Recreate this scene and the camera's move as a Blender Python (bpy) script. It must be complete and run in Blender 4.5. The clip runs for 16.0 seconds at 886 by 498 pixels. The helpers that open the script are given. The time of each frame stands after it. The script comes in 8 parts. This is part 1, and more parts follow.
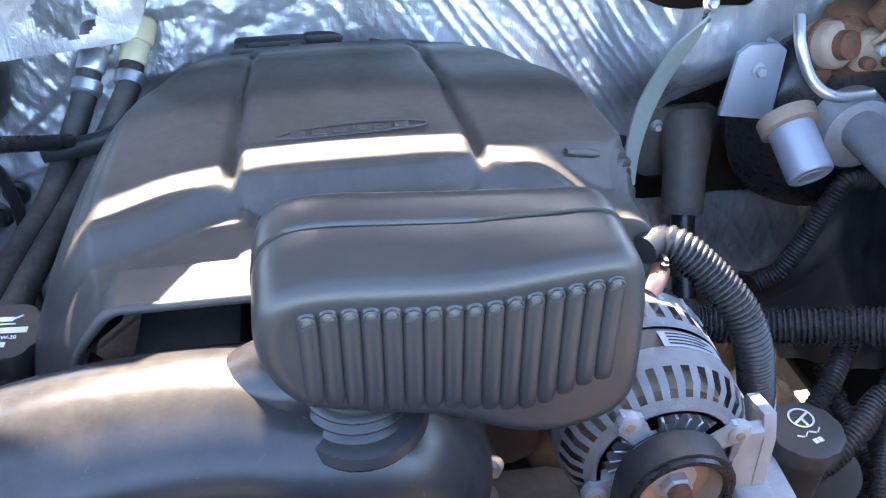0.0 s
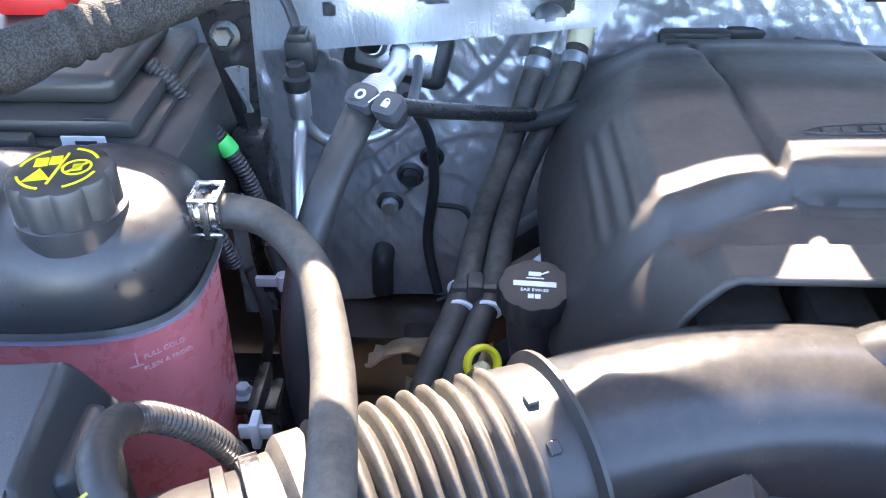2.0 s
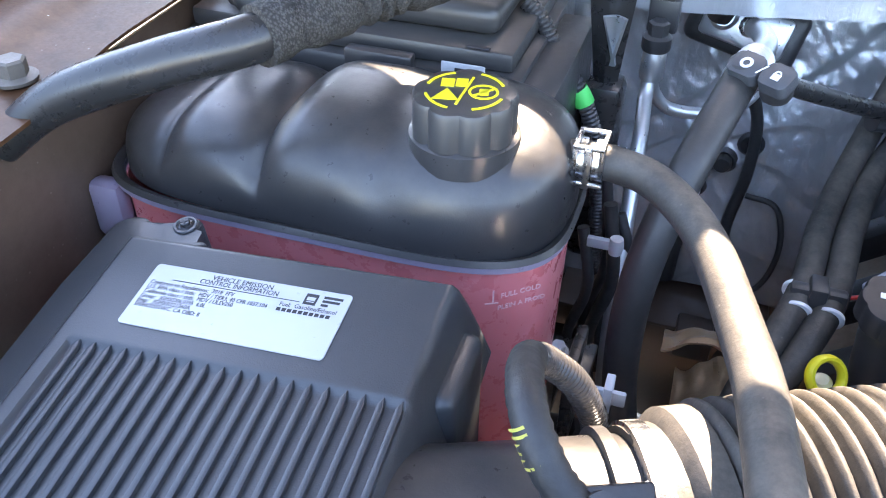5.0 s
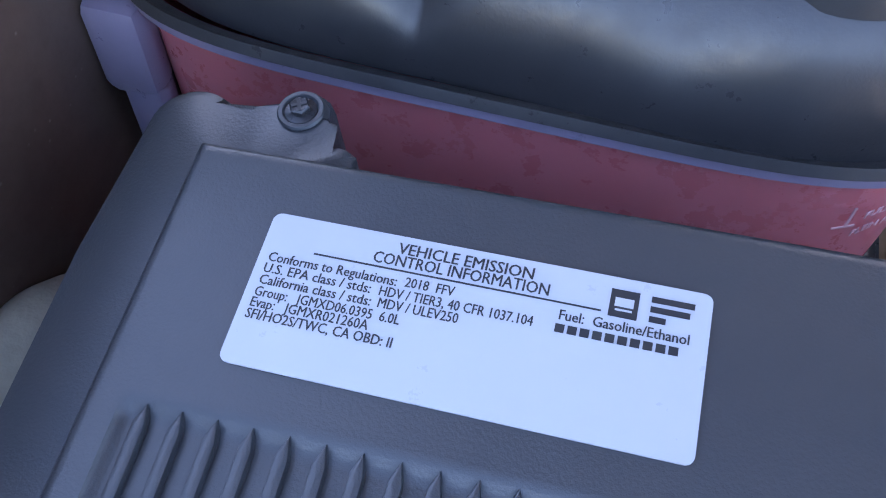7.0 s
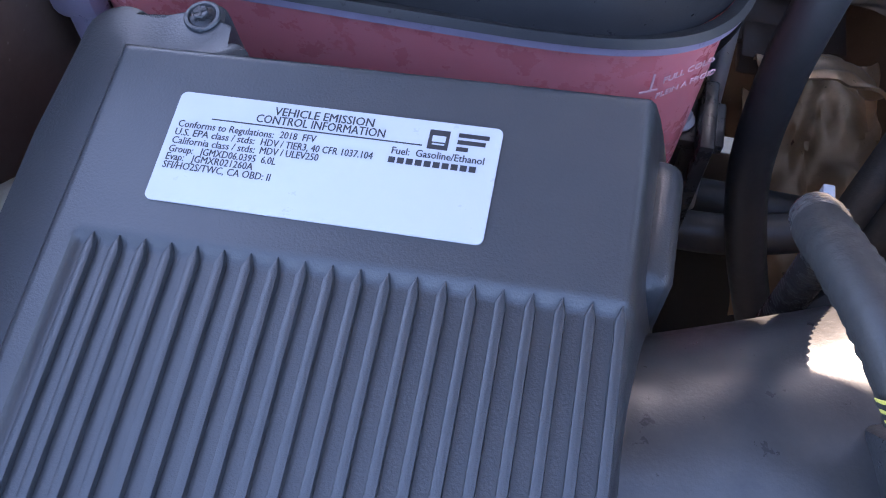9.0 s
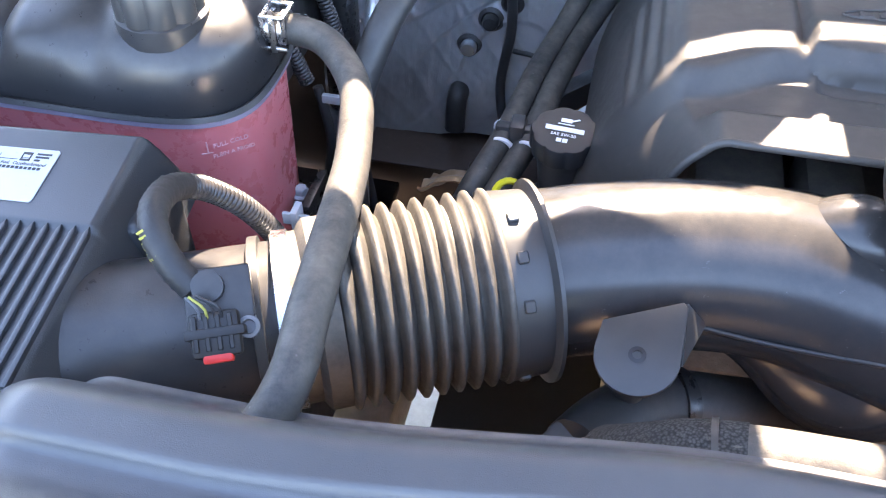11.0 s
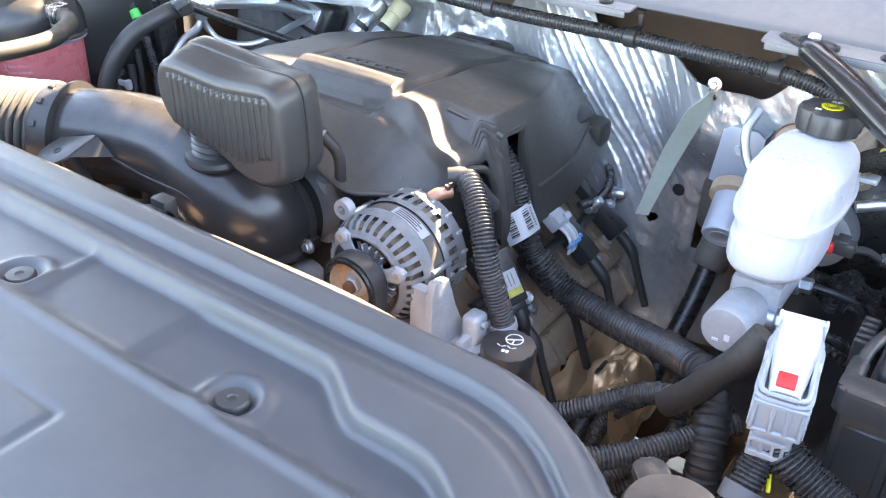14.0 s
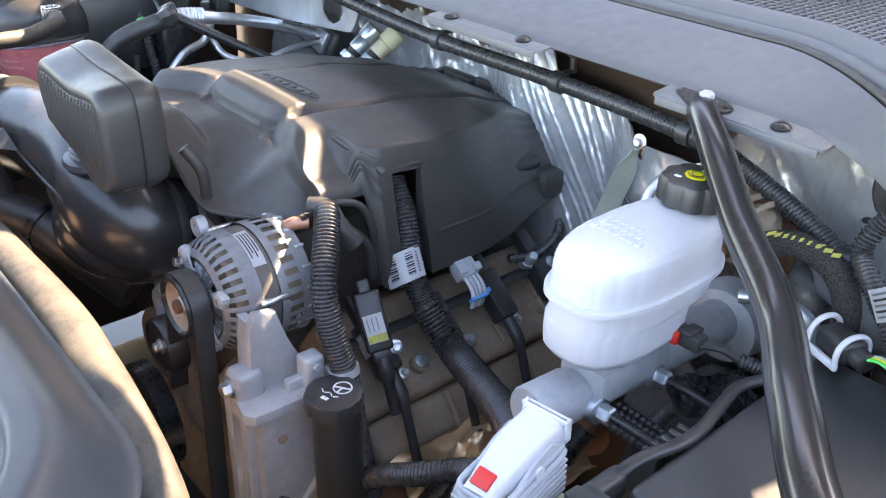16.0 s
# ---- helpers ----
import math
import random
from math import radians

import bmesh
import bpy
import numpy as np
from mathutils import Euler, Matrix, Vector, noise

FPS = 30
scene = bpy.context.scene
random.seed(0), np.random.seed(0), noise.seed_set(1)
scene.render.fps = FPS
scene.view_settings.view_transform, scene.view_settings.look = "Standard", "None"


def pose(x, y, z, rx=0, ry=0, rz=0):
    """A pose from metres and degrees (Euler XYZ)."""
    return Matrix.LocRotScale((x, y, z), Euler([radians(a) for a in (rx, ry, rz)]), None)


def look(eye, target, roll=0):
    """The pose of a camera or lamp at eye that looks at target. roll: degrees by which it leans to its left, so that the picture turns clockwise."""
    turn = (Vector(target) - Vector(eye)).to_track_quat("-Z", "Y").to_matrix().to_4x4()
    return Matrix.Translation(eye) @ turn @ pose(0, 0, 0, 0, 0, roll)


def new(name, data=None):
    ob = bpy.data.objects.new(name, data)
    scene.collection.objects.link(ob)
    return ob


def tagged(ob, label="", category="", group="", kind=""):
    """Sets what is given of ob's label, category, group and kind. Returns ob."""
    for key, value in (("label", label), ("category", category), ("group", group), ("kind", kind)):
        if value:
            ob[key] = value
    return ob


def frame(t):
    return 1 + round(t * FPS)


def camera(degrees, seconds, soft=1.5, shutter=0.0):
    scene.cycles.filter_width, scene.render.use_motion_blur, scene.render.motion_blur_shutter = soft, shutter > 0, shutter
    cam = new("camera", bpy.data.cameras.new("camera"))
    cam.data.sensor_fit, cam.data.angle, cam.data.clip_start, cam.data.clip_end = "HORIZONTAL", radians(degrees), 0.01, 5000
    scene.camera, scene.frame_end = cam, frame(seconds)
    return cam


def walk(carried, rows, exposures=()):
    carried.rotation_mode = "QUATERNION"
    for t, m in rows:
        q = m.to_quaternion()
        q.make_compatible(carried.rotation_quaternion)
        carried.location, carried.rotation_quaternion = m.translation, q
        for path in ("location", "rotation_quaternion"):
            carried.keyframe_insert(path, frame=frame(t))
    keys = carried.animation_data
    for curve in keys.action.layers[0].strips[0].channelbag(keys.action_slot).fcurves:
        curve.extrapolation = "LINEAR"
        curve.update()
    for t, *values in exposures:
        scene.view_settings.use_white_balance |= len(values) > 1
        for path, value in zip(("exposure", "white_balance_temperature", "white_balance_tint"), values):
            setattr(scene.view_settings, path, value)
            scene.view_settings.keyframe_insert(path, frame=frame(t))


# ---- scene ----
cam = camera(53.8, 16.0, soft=1.1)
PATH = [
    (0, (-0.031, 0.049, 1.631), (0.235, 1.657, 0.471), 0.1),
    (0.5, (-0.125, 0.068, 1.631), (0.143, 1.669, 0.463), 1.0),
    (1, (-0.219, 0.047, 1.638), (-0.011, 1.653, 0.465), 0.1),
    (1.5, (-0.28, 0.034, 1.65), (-0.222, 1.65, 0.472), -0.5),
    (2, (-0.339, 0.022, 1.655), (-0.426, 1.633, 0.473), -0.9),
    (2.5, (-0.396, 0.008, 1.655), (-0.615, 1.603, 0.469), -1.0),
    (3, (-0.401, -0.014, 1.655), (-0.749, 1.563, 0.474), -1.2),
    (5.5, (-0.539, 0.049, 1.598), (-1.044, 1.515, 0.334), 0.3),
    (6, (-0.635, 0.139, 1.55), (-1.102, 1.482, 0.143), -0.5),
    (6.5, (-0.68, 0.202, 1.506), (-1.045, 1.411, -0.045), 0.9),
    (7, (-0.69, 0.227, 1.493), (-0.984, 1.335, -0.146), 1.9),
    (7.5, (-0.689, 0.232, 1.489), (-0.93, 1.262, -0.209), 2.2),
    (8, (-0.684, 0.235, 1.488), (-0.906, 1.229, -0.233), 1.8),
    (10.5, (-0.377, -0.025, 1.692), (-0.666, 1.198, 0.136), -0.7),
    (11, (-0.258, -0.055, 1.701), (-0.564, 1.303, 0.266), 0.2),
    (11.5, (-0.142, -0.116, 1.702), (-0.525, 1.346, 0.392), -0.5),
    (12, (0.012, -0.178, 1.724), (-0.422, 1.354, 0.515), 0.6),
    (12.5, (0.191, -0.189, 1.74), (-0.311, 1.378, 0.602), 1.4),
    (13, (0.375, -0.178, 1.733), (-0.255, 1.378, 0.647), 2.4),
    (13.5, (0.533, -0.192, 1.731), (-0.272, 1.292, 0.658), 2.3),
    (14, (0.79, -0.232, 1.714), (-0.192, 1.173, 0.683), 1.4),
    (14.5, (0.986, -0.196, 1.709), (-0.124, 1.138, 0.715), 1.0),
    (15, (1.03, -0.056, 1.703), (-0.16, 1.224, 0.73), 1.0),
    (15.5, (1.023, 0.078, 1.692), (-0.226, 1.302, 0.721), 2.1),
    (16, (1.038, 0.084, 1.69), (-0.275, 1.244, 0.726), 2.2),
]
walk(cam, [(t, look(eye, target, roll)) for t, eye, target, roll in PATH], [(0, 3.62, 6450, 15), (3, 3.80, 6700, 16), (5.5, 3.80, 7150, 18), (6, 3.58, 7000, 20), (6.5, 3.40, 6650, 21), (7, 3.28, 6450, 23), (8, 3.22, 6300, 26), (10.5, 4.04, 7000, 18), (12, 3.76, 7000, 16), (13.5, 3.79, 7600, 15), (14, 3.93, 7950, 15), (14.5, 3.80, 8600, 16), (15, 3.74, 9600, 17), (15.5, 3.42, 8900, 18), (16, 3.43, 8100, 16)])

# ---- world, sun and exposure ----
SUN_UP, SUN_TURN = 42.0, 0.0
world = bpy.data.worlds.new("sky")
scene.world = world
world.use_nodes = True
sky = world.node_tree.nodes.new("ShaderNodeTexSky")
sky.sky_type, sky.sun_disc = "NISHITA", False
sky.sun_elevation, sky.sun_rotation = radians(SUN_UP), radians(SUN_TURN)
back = world.node_tree.nodes["Background"]
back.inputs["Strength"].default_value = 0.15
world.node_tree.links.new(sky.outputs["Color"], back.inputs["Color"])
lamp = bpy.data.lights.new("sun", "SUN")
lamp.energy, lamp.angle, lamp.color = 4.5, radians(0.5), (1.0, 0.86, 0.68)
sun = new("sun", lamp)
sun.matrix_world = look((0, 0, 0), (-math.sin(radians(SUN_TURN)) * math.cos(radians(SUN_UP)), -math.cos(radians(SUN_TURN)) * math.cos(radians(SUN_UP)), -math.sin(radians(SUN_UP))))


# ---- materials ----
def material(name, color, rough=0.5, metal=0.0, grain=0.0, grain_size=900.0, tint=0.25, patch=9.0, dust=0.0,
             dust_color=(0.30, 0.25, 0.19), spread=0.1, coat=0.0, through_light=0.0, radius=0.01, spots=0.0, gloss=0.5, weave=0.0):
    """A surface with grain relief, slow colour drift, dust on its upward faces and gloss that varies."""
    m = bpy.data.materials.new(name)
    m.use_nodes = True
    t = m.node_tree
    b = t.nodes["Principled BSDF"]
    link = t.links.new
    place = t.nodes.new("ShaderNodeTexCoord").outputs["Object"]

    def noise_of(scale, detail=4.0, roughness=0.6):
        n = t.nodes.new("ShaderNodeTexNoise")
        n.inputs["Scale"].default_value, n.inputs["Detail"].default_value, n.inputs["Roughness"].default_value = scale, detail, roughness
        link(place, n.inputs["Vector"])
        return n.outputs["Fac"]

    def ramp(value, lo, hi, a=0.0, z=1.0):
        r = t.nodes.new("ShaderNodeMapRange")
        r.inputs["From Min"].default_value, r.inputs["From Max"].default_value = lo, hi
        r.inputs["To Min"].default_value, r.inputs["To Max"].default_value = a, z
        link(value, r.inputs["Value"])
        return r.outputs["Result"]

    def mix(fac, a, z):
        x = t.nodes.new("ShaderNodeMix")
        x.data_type = "RGBA"
        for socket, value in ((x.inputs["Factor"], fac), (x.inputs["A"], a), (x.inputs["B"], z)):
            if isinstance(value, tuple):
                socket.default_value = (*value, 1.0)
            elif isinstance(value, float):
                socket.default_value = value
            else:
                link(value, socket)
        return x.outputs["Result"]

    def times(a, z):
        x = t.nodes.new("ShaderNodeMath")
        x.operation = "MULTIPLY"
        for socket, value in zip(x.inputs, (a, z)):
            if isinstance(value, float):
                socket.default_value = value
            else:
                link(value, socket)
        return x.outputs["Value"]

    slow, fine = noise_of(patch), noise_of(patch * 11, 6.0, 0.7)
    col = mix(ramp(slow, 0.3, 0.7), tuple(c * (1 - tint) for c in color), tuple(min(1.0, c * (1 + tint)) for c in color))
    col = mix(ramp(fine, 0.35, 0.75, 0.0, 0.5), col, tuple(c * (1 - tint) for c in color))
    if dust:
        up = t.nodes.new("ShaderNodeSeparateXYZ")
        link(t.nodes.new("ShaderNodeNewGeometry").outputs["Normal"], up.inputs["Vector"])
        lie = times(ramp(up.outputs["Z"], -0.2, 1.0), ramp(noise_of(patch * 3, 8.0, 0.75), 0.35, 0.75))
        col = mix(times(lie, float(dust)), col, dust_color)
    if spots:
        v = t.nodes.new("ShaderNodeTexVoronoi")
        v.inputs["Scale"].default_value = 130
        link(place, v.inputs["Vector"])
        col = mix(times(times(ramp(v.outputs["Distance"], 0.05, 0.14, 1.0, 0.0), ramp(noise_of(40), 0.55, 0.62)), float(spots)), col, (0.5, 0.46, 0.4))
    if weave:
        cell = t.nodes.new("ShaderNodeTexVoronoi")
        cell.inputs["Scale"].default_value = weave
        link(place, cell.inputs["Vector"])
        knot = cell.outputs["Distance"]
        col = mix(ramp(knot, 0.25, 0.7), col, tuple(c * 0.35 for c in color))
    link(col, b.inputs["Base Color"])
    link(ramp(fine, 0.3, 0.7, max(0.02, rough - spread), min(1.0, rough + spread)), b.inputs["Roughness"])
    b.inputs["Metallic"].default_value = metal
    b.inputs["Specular IOR Level"].default_value = gloss
    b.inputs["Coat Weight"].default_value = coat
    if through_light:
        b.inputs["Subsurface Weight"].default_value = through_light
        b.inputs["Subsurface Radius"].default_value = (1.0, 0.8, 0.7)
        b.inputs["Subsurface Scale"].default_value = radius
    if grain:
        bump = t.nodes.new("ShaderNodeBump")
        bump.inputs["Strength"].default_value, bump.inputs["Distance"].default_value = grain, 0.0006
        link(ramp(knot, 0.1, 0.7, 1.0, 0.0) if weave else noise_of(grain_size, 3.0), bump.inputs["Height"])
        link(bump.outputs["Normal"], b.inputs["Normal"])
    return m


plastic = material("black_plastic", (0.034, 0.034, 0.035), 0.37, grain=0.14, grain_size=1100, dust=0.05, spots=0.02, tint=0.08, spread=0.06)
plastic_smooth = material("smooth_black_plastic", (0.025, 0.025, 0.027), 0.35, grain=0.15, grain_size=700, dust=0.1)
cover_plastic = material("cover_plastic", (0.040, 0.037, 0.035), 0.46, grain=0.35, grain_size=1300, dust=0.12, spots=0.2, tint=0.12, spread=0.05)
pale_print = material("pale_print", (0.72, 0.42, 0.45), 0.5, tint=0.2, patch=60)
dark_screw = material("dark_screw", (0.03, 0.03, 0.033), 0.3, 0.3, tint=0.3)
lid_plastic = material("lid_plastic", (0.031, 0.035, 0.040), 0.33, grain=0.3, grain_size=900, dust=0.03, spots=0.0, tint=0.02, spread=0.03)
print_yellow = material("faded_yellow_print", (0.42, 0.38, 0.08), 0.6, tint=0.3, patch=90)
shroud_plastic = material("shroud_plastic", (0.056, 0.059, 0.066), 0.38, grain=0.3, grain_size=1400, dust=0.04, tint=0.08, spread=0.05)
rubber = material("black_rubber", (0.028, 0.027, 0.026), 0.6, grain=0.4, grain_size=420, dust=0.4, spots=0.2)
rubber_clean = material("clean_black_rubber", (0.03, 0.03, 0.031), 0.45, grain=0.2, grain_size=500, dust=0.12)
loom_plastic = material("loom_plastic", (0.034, 0.034, 0.037), 0.27, dust=0.14)
woven = material("woven_sleeve", (0.066, 0.062, 0.058), 0.8, grain=1.0, weave=520.0, gloss=0.25)
tape = material("cloth_tape", (0.02, 0.02, 0.021), 0.55, grain=0.8, grain_size=200)
steel = material("bright_steel", (0.55, 0.56, 0.58), 0.28, 1.0, grain=0.1, tint=0.12)
zinc = material("zinc_plate", (0.62, 0.66, 0.7), 0.35, 0.9, tint=0.15)
cast = material("cast_aluminium", (0.43, 0.44, 0.455), 0.58, 0.3, grain=0.8, grain_size=420, tint=0.25, dust=0.03)
pipe_metal = material("pipe_aluminium", (0.6, 0.62, 0.64), 0.35, 0.85, tint=0.12)
iron = material("grimy_iron", (0.37, 0.275, 0.20), 0.7, 0.1, grain=0.8, grain_size=300, tint=0.4, dust=0.5)
rust = material("rusty_iron", (0.16, 0.075, 0.04), 0.85, 0.1, grain=0.9, grain_size=260, tint=0.5)
dusty_plastic = material("dusty_plastic", (0.10, 0.088, 0.078), 0.6, grain=0.5, grain_size=400, tint=0.3, dust=0.4)
fender_paint = material("fender_paint", (0.080, 0.037, 0.018), 0.4, 0.0, tint=0.35, dust=0.0, spots=0.5, spread=0.08, gloss=0.12, patch=30.0)
paint = material("brown_paint", (0.09, 0.058, 0.042), 0.38, 0.1, tint=0.2, coat=0.2, dust=0.05, spots=0.25)
gloss_black = material("gloss_black_paint", (0.017, 0.017, 0.018), 0.2, 0.0, tint=0.05, dust=0.03, spread=0.03)
black_paint = material("black_paint", (0.02, 0.02, 0.021), 0.3, 0.1, tint=0.08, dust=0.06)
grille_grey = material("grille_grey", (0.13, 0.13, 0.132), 0.5, tint=0.1, dust=0.2)
bracket_grey = material("bracket_grey", (0.15, 0.155, 0.165), 0.5, 0.2, tint=0.1, grain=0.2)
grey_panel = material("grey_panel", (0.100, 0.103, 0.111), 0.5, 0.1, tint=0.06, grain=0.1, patch=5)
pink = material("pink_coolant_tank", (0.66, 0.175, 0.19), 0.3, through_light=0.5, radius=0.02, tint=0.02, patch=5)
clear_plastic = material("milky_plastic", (0.2, 0.17, 0.235), 0.35, through_light=0.4, radius=0.02, tint=0.06)
white_plastic = material("white_plastic", (0.56, 0.56, 0.585), 0.35, through_light=0.35, radius=0.01, tint=0.03)
light_grey = material("light_grey_plastic", (0.38, 0.4, 0.43), 0.45, tint=0.08)
label_paper = material("label_paper", (0.38, 0.39, 0.41), 0.35, tint=0.03)
ink = material("black_ink", (0.015, 0.015, 0.018), 0.5)
white_ink = material("white_ink", (0.75, 0.76, 0.78), 0.5)
yellow = material("yellow_plastic", (0.75, 0.66, 0.02), 0.4, tint=0.1)
red_plastic = material("red_plastic", (0.62, 0.03, 0.025), 0.4, tint=0.1)
green_tape = material("green_tape", (0.05, 0.62, 0.12), 0.5, tint=0.1)
blue_plastic = material("blue_plastic", (0.08, 0.3, 0.6), 0.4)
cream = material("cream_plastic", (0.68, 0.62, 0.4), 0.4, tint=0.1)
strap_grey = material("green_grey_strap", (0.27, 0.30, 0.26), 0.6, grain=0.5, tint=0.15)
copper = material("copper", (0.5, 0.26, 0.18), 0.5, 0.7)
sponge = material("tan_foam", (0.33, 0.31, 0.24), 0.95, grain=1.0, grain_size=400)
concrete = material("concrete", (0.30, 0.285, 0.26), 0.9, grain=1.0, grain_size=150, tint=0.4, patch=3)
can_metal = material("canister_metal", (0.34, 0.38, 0.44), 0.42, 0.35, tint=0.1, dust=0.05)
heat_wrap = material("foil_heat_wrap", (0.58, 0.38, 0.22), 0.36, 0.55, grain=1.0, grain_size=60, tint=0.2)


def foil_material():
    """Aluminised insulation with long creases and small dents."""
    m = bpy.data.materials.new("foil")
    m.use_nodes = True
    t = m.node_tree
    b = t.nodes["Principled BSDF"]
    b.inputs["Metallic"].default_value = 0.6
    place = t.nodes.new("ShaderNodeTexCoord")
    heights = []
    for scale, stretch, detail, kind in ((60, (1.0, 1.0, 0.16), 2.0, "ShaderNodeTexNoise"), (220, (1, 1, 0.7), 3.0, "ShaderNodeTexNoise")):
        g = t.nodes.new("ShaderNodeMapping")
        g.inputs["Scale"].default_value = stretch
        g.inputs["Rotation"].default_value = (0, radians(34), 0)
        t.links.new(place.outputs["Object"], g.inputs["Vector"])
        n = t.nodes.new(kind)
        n.inputs["Scale"].default_value, n.inputs["Detail"].default_value = scale, detail
        n.inputs["Distortion"].default_value = 0.8
        t.links.new(g.outputs["Vector"], n.inputs["Vector"])
        heights.append(n.outputs["Fac"])
    one = t.nodes.new("ShaderNodeBump")
    one.inputs["Strength"].default_value, one.inputs["Distance"].default_value = 0.22, 0.006
    t.links.new(heights[0], one.inputs["Height"])
    two = t.nodes.new("ShaderNodeBump")
    two.inputs["Strength"].default_value, two.inputs["Distance"].default_value = 0.35, 0.0015
    t.links.new(heights[1], two.inputs["Height"])
    t.links.new(one.outputs["Normal"], two.inputs["Normal"])
    t.links.new(two.outputs["Normal"], b.inputs["Normal"])
    dirt = t.nodes.new("ShaderNodeTexNoise")
    dirt.inputs["Scale"].default_value, dirt.inputs["Detail"].default_value = 7, 6
    t.links.new(place.outputs["Object"], dirt.inputs["Vector"])
    r = t.nodes.new("ShaderNodeValToRGB")
    r.color_ramp.elements[0].position, r.color_ramp.elements[0].color = 0.3, (0.36, 0.37, 0.39, 1)
    r.color_ramp.elements[1].position, r.color_ramp.elements[1].color = 0.65, (0.64, 0.66, 0.685, 1)
    t.links.new(dirt.outputs["Fac"], r.inputs["Fac"])
    t.links.new(r.outputs["Color"], b.inputs["Base Color"])
    b.inputs["Roughness"].default_value = 0.27
    return m


duct_plastic = material("duct_plastic", (0.027, 0.027, 0.029), 0.23, grain=0.12, grain_size=900, dust=0.10, spots=0.03, tint=0.08, spread=0.05)
cap_plastic = material("cap_plastic", (0.016, 0.016, 0.017), 0.55, grain=0.2, grain_size=700, tint=0.06, spread=0.04)
foil = foil_material()


# ---- mesh helpers ----
def thing(name, label, category, group="", kind="", at=(0, 0, 0)):
    ob = new(name)
    ob.location = at
    return tagged(ob, label, category, group, kind)


def as_mesh(name, bm, mat, smooth=40):
    bmesh.ops.recalc_face_normals(bm, faces=bm.faces)
    me = bpy.data.meshes.new(name)
    if smooth:
        for f in bm.faces:
            f.smooth = True
        limit = math.cos(radians(smooth))
        for e in bm.edges:
            if len(e.link_faces) == 2 and e.link_faces[0].normal.dot(e.link_faces[1].normal) < limit:
                e.smooth = False
    bm.to_mesh(me)
    bm.free()
    me.materials.append(mat)
    return me


def part(name, bm, mat, parent=None, label="", smooth=40):
    ob = new(name, as_mesh(name, bm, mat, smooth))
    if parent:
        ob.parent = parent
        ob.matrix_parent_inverse = Matrix.Translation(-parent.location)
    if label:
        ob["label"] = label
    return ob


def solo(name, bm, mat, label, category, group="", kind="", smooth=40):
    return tagged(part(name, bm, mat, smooth=smooth), label, category, group, kind)


def join(*bms):
    out = bms[0]
    for b in bms[1:]:
        me = bpy.data.meshes.new("tmp")
        b.to_mesh(me)
        b.free()
        out.from_mesh(me)
        bpy.data.meshes.remove(me)
    return out


def moved(bm, m):
    bmesh.ops.transform(bm, matrix=m, verts=bm.verts)
    return bm


def box(x0, x1, y0, y1, z0, z1, bevel=0.003, seg=2):
    bm = bmesh.new()
    bmesh.ops.create_cube(bm, size=1)
    moved(bm, Matrix.Translation(((x0 + x1) / 2, (y0 + y1) / 2, (z0 + z1) / 2)) @ Matrix.Diagonal((x1 - x0, y1 - y0, z1 - z0, 1)))
    if bevel:
        bmesh.ops.bevel(bm, geom=bm.edges[:], offset=min(bevel, 0.49 * min(x1 - x0, y1 - y0, z1 - z0)), segments=seg, affect="EDGES", profile=0.5)
    return bm


def smooth_path(points, step=0.006):
    """A Catmull-Rom line through the points, cut into steps of even length."""
    p = [Vector(q) for q in points]
    p = [2 * p[0] - p[1], *p, 2 * p[-1] - p[-2]]
    fine = []
    for a, b, c, d in zip(p, p[1:], p[2:], p[3:]):
        for k in range(24):
            t = k / 24
            fine.append(0.5 * ((2 * b) + (c - a) * t + (2 * a - 5 * b + 4 * c - d) * t * t + (3 * b - a - 3 * c + d) * t ** 3))
    fine.append(p[-2])
    run = [0.0]
    for a, b in zip(fine, fine[1:]):
        run.append(run[-1] + (b - a).length)
    count = max(3, int(run[-1] / step) + 1)
    out, k = [], 0
    for i in range(count):
        s = run[-1] * i / (count - 1)
        while k < len(run) - 2 and run[k + 1] < s:
            k += 1
        f = (s - run[k]) / max(1e-9, run[k + 1] - run[k])
        out.append(fine[k].lerp(fine[k + 1], min(1, f)))
    return out, run[-1]


def sweep(points, radius, sides=16, step=0.006, caps=True, flat=1.0, start_up=(0, 0, 1)):
    """A tube along a smooth line; radius is a number or a function of the way along it in metres and its share."""
    line, total = smooth_path(points, step)
    bm = bmesh.new()
    up = Vector(start_up)
    rings = []
    for i, p in enumerate(line):
        t = (line[min(i + 1, len(line) - 1)] - line[max(i - 1, 0)]).normalized()
        side = t.cross(up)
        if side.length < 1e-4:
            side = t.cross(Vector((1, 0, 0)))
        side.normalize()
        up = side.cross(t).normalized()
        s = total * i / (len(line) - 1)
        r = radius(s, i / (len(line) - 1)) if callable(radius) else radius
        rings.append([bm.verts.new(p + r * (math.cos(a) * side + flat * math.sin(a) * up)) for a in (2 * math.pi * k / sides for k in range(sides))])
    for a, b in zip(rings, rings[1:]):
        for k in range(sides):
            bm.faces.new((a[k], a[(k + 1) % sides], b[(k + 1) % sides], b[k]))
    if caps:
        bm.faces.new(rings[0])
        bm.faces.new(rings[-1])
    return bm


def ribbed(points, radius, pitch=0.005, deep=0.0016, sides=16, caps=True):
    """Split loom or bellows: rounded ribs at an even pitch."""
    return sweep(points, lambda s, f: radius - deep * (0.5 + 0.5 * math.cos(2 * math.pi * s / pitch)) ** 1.5, sides, pitch / 6, caps)


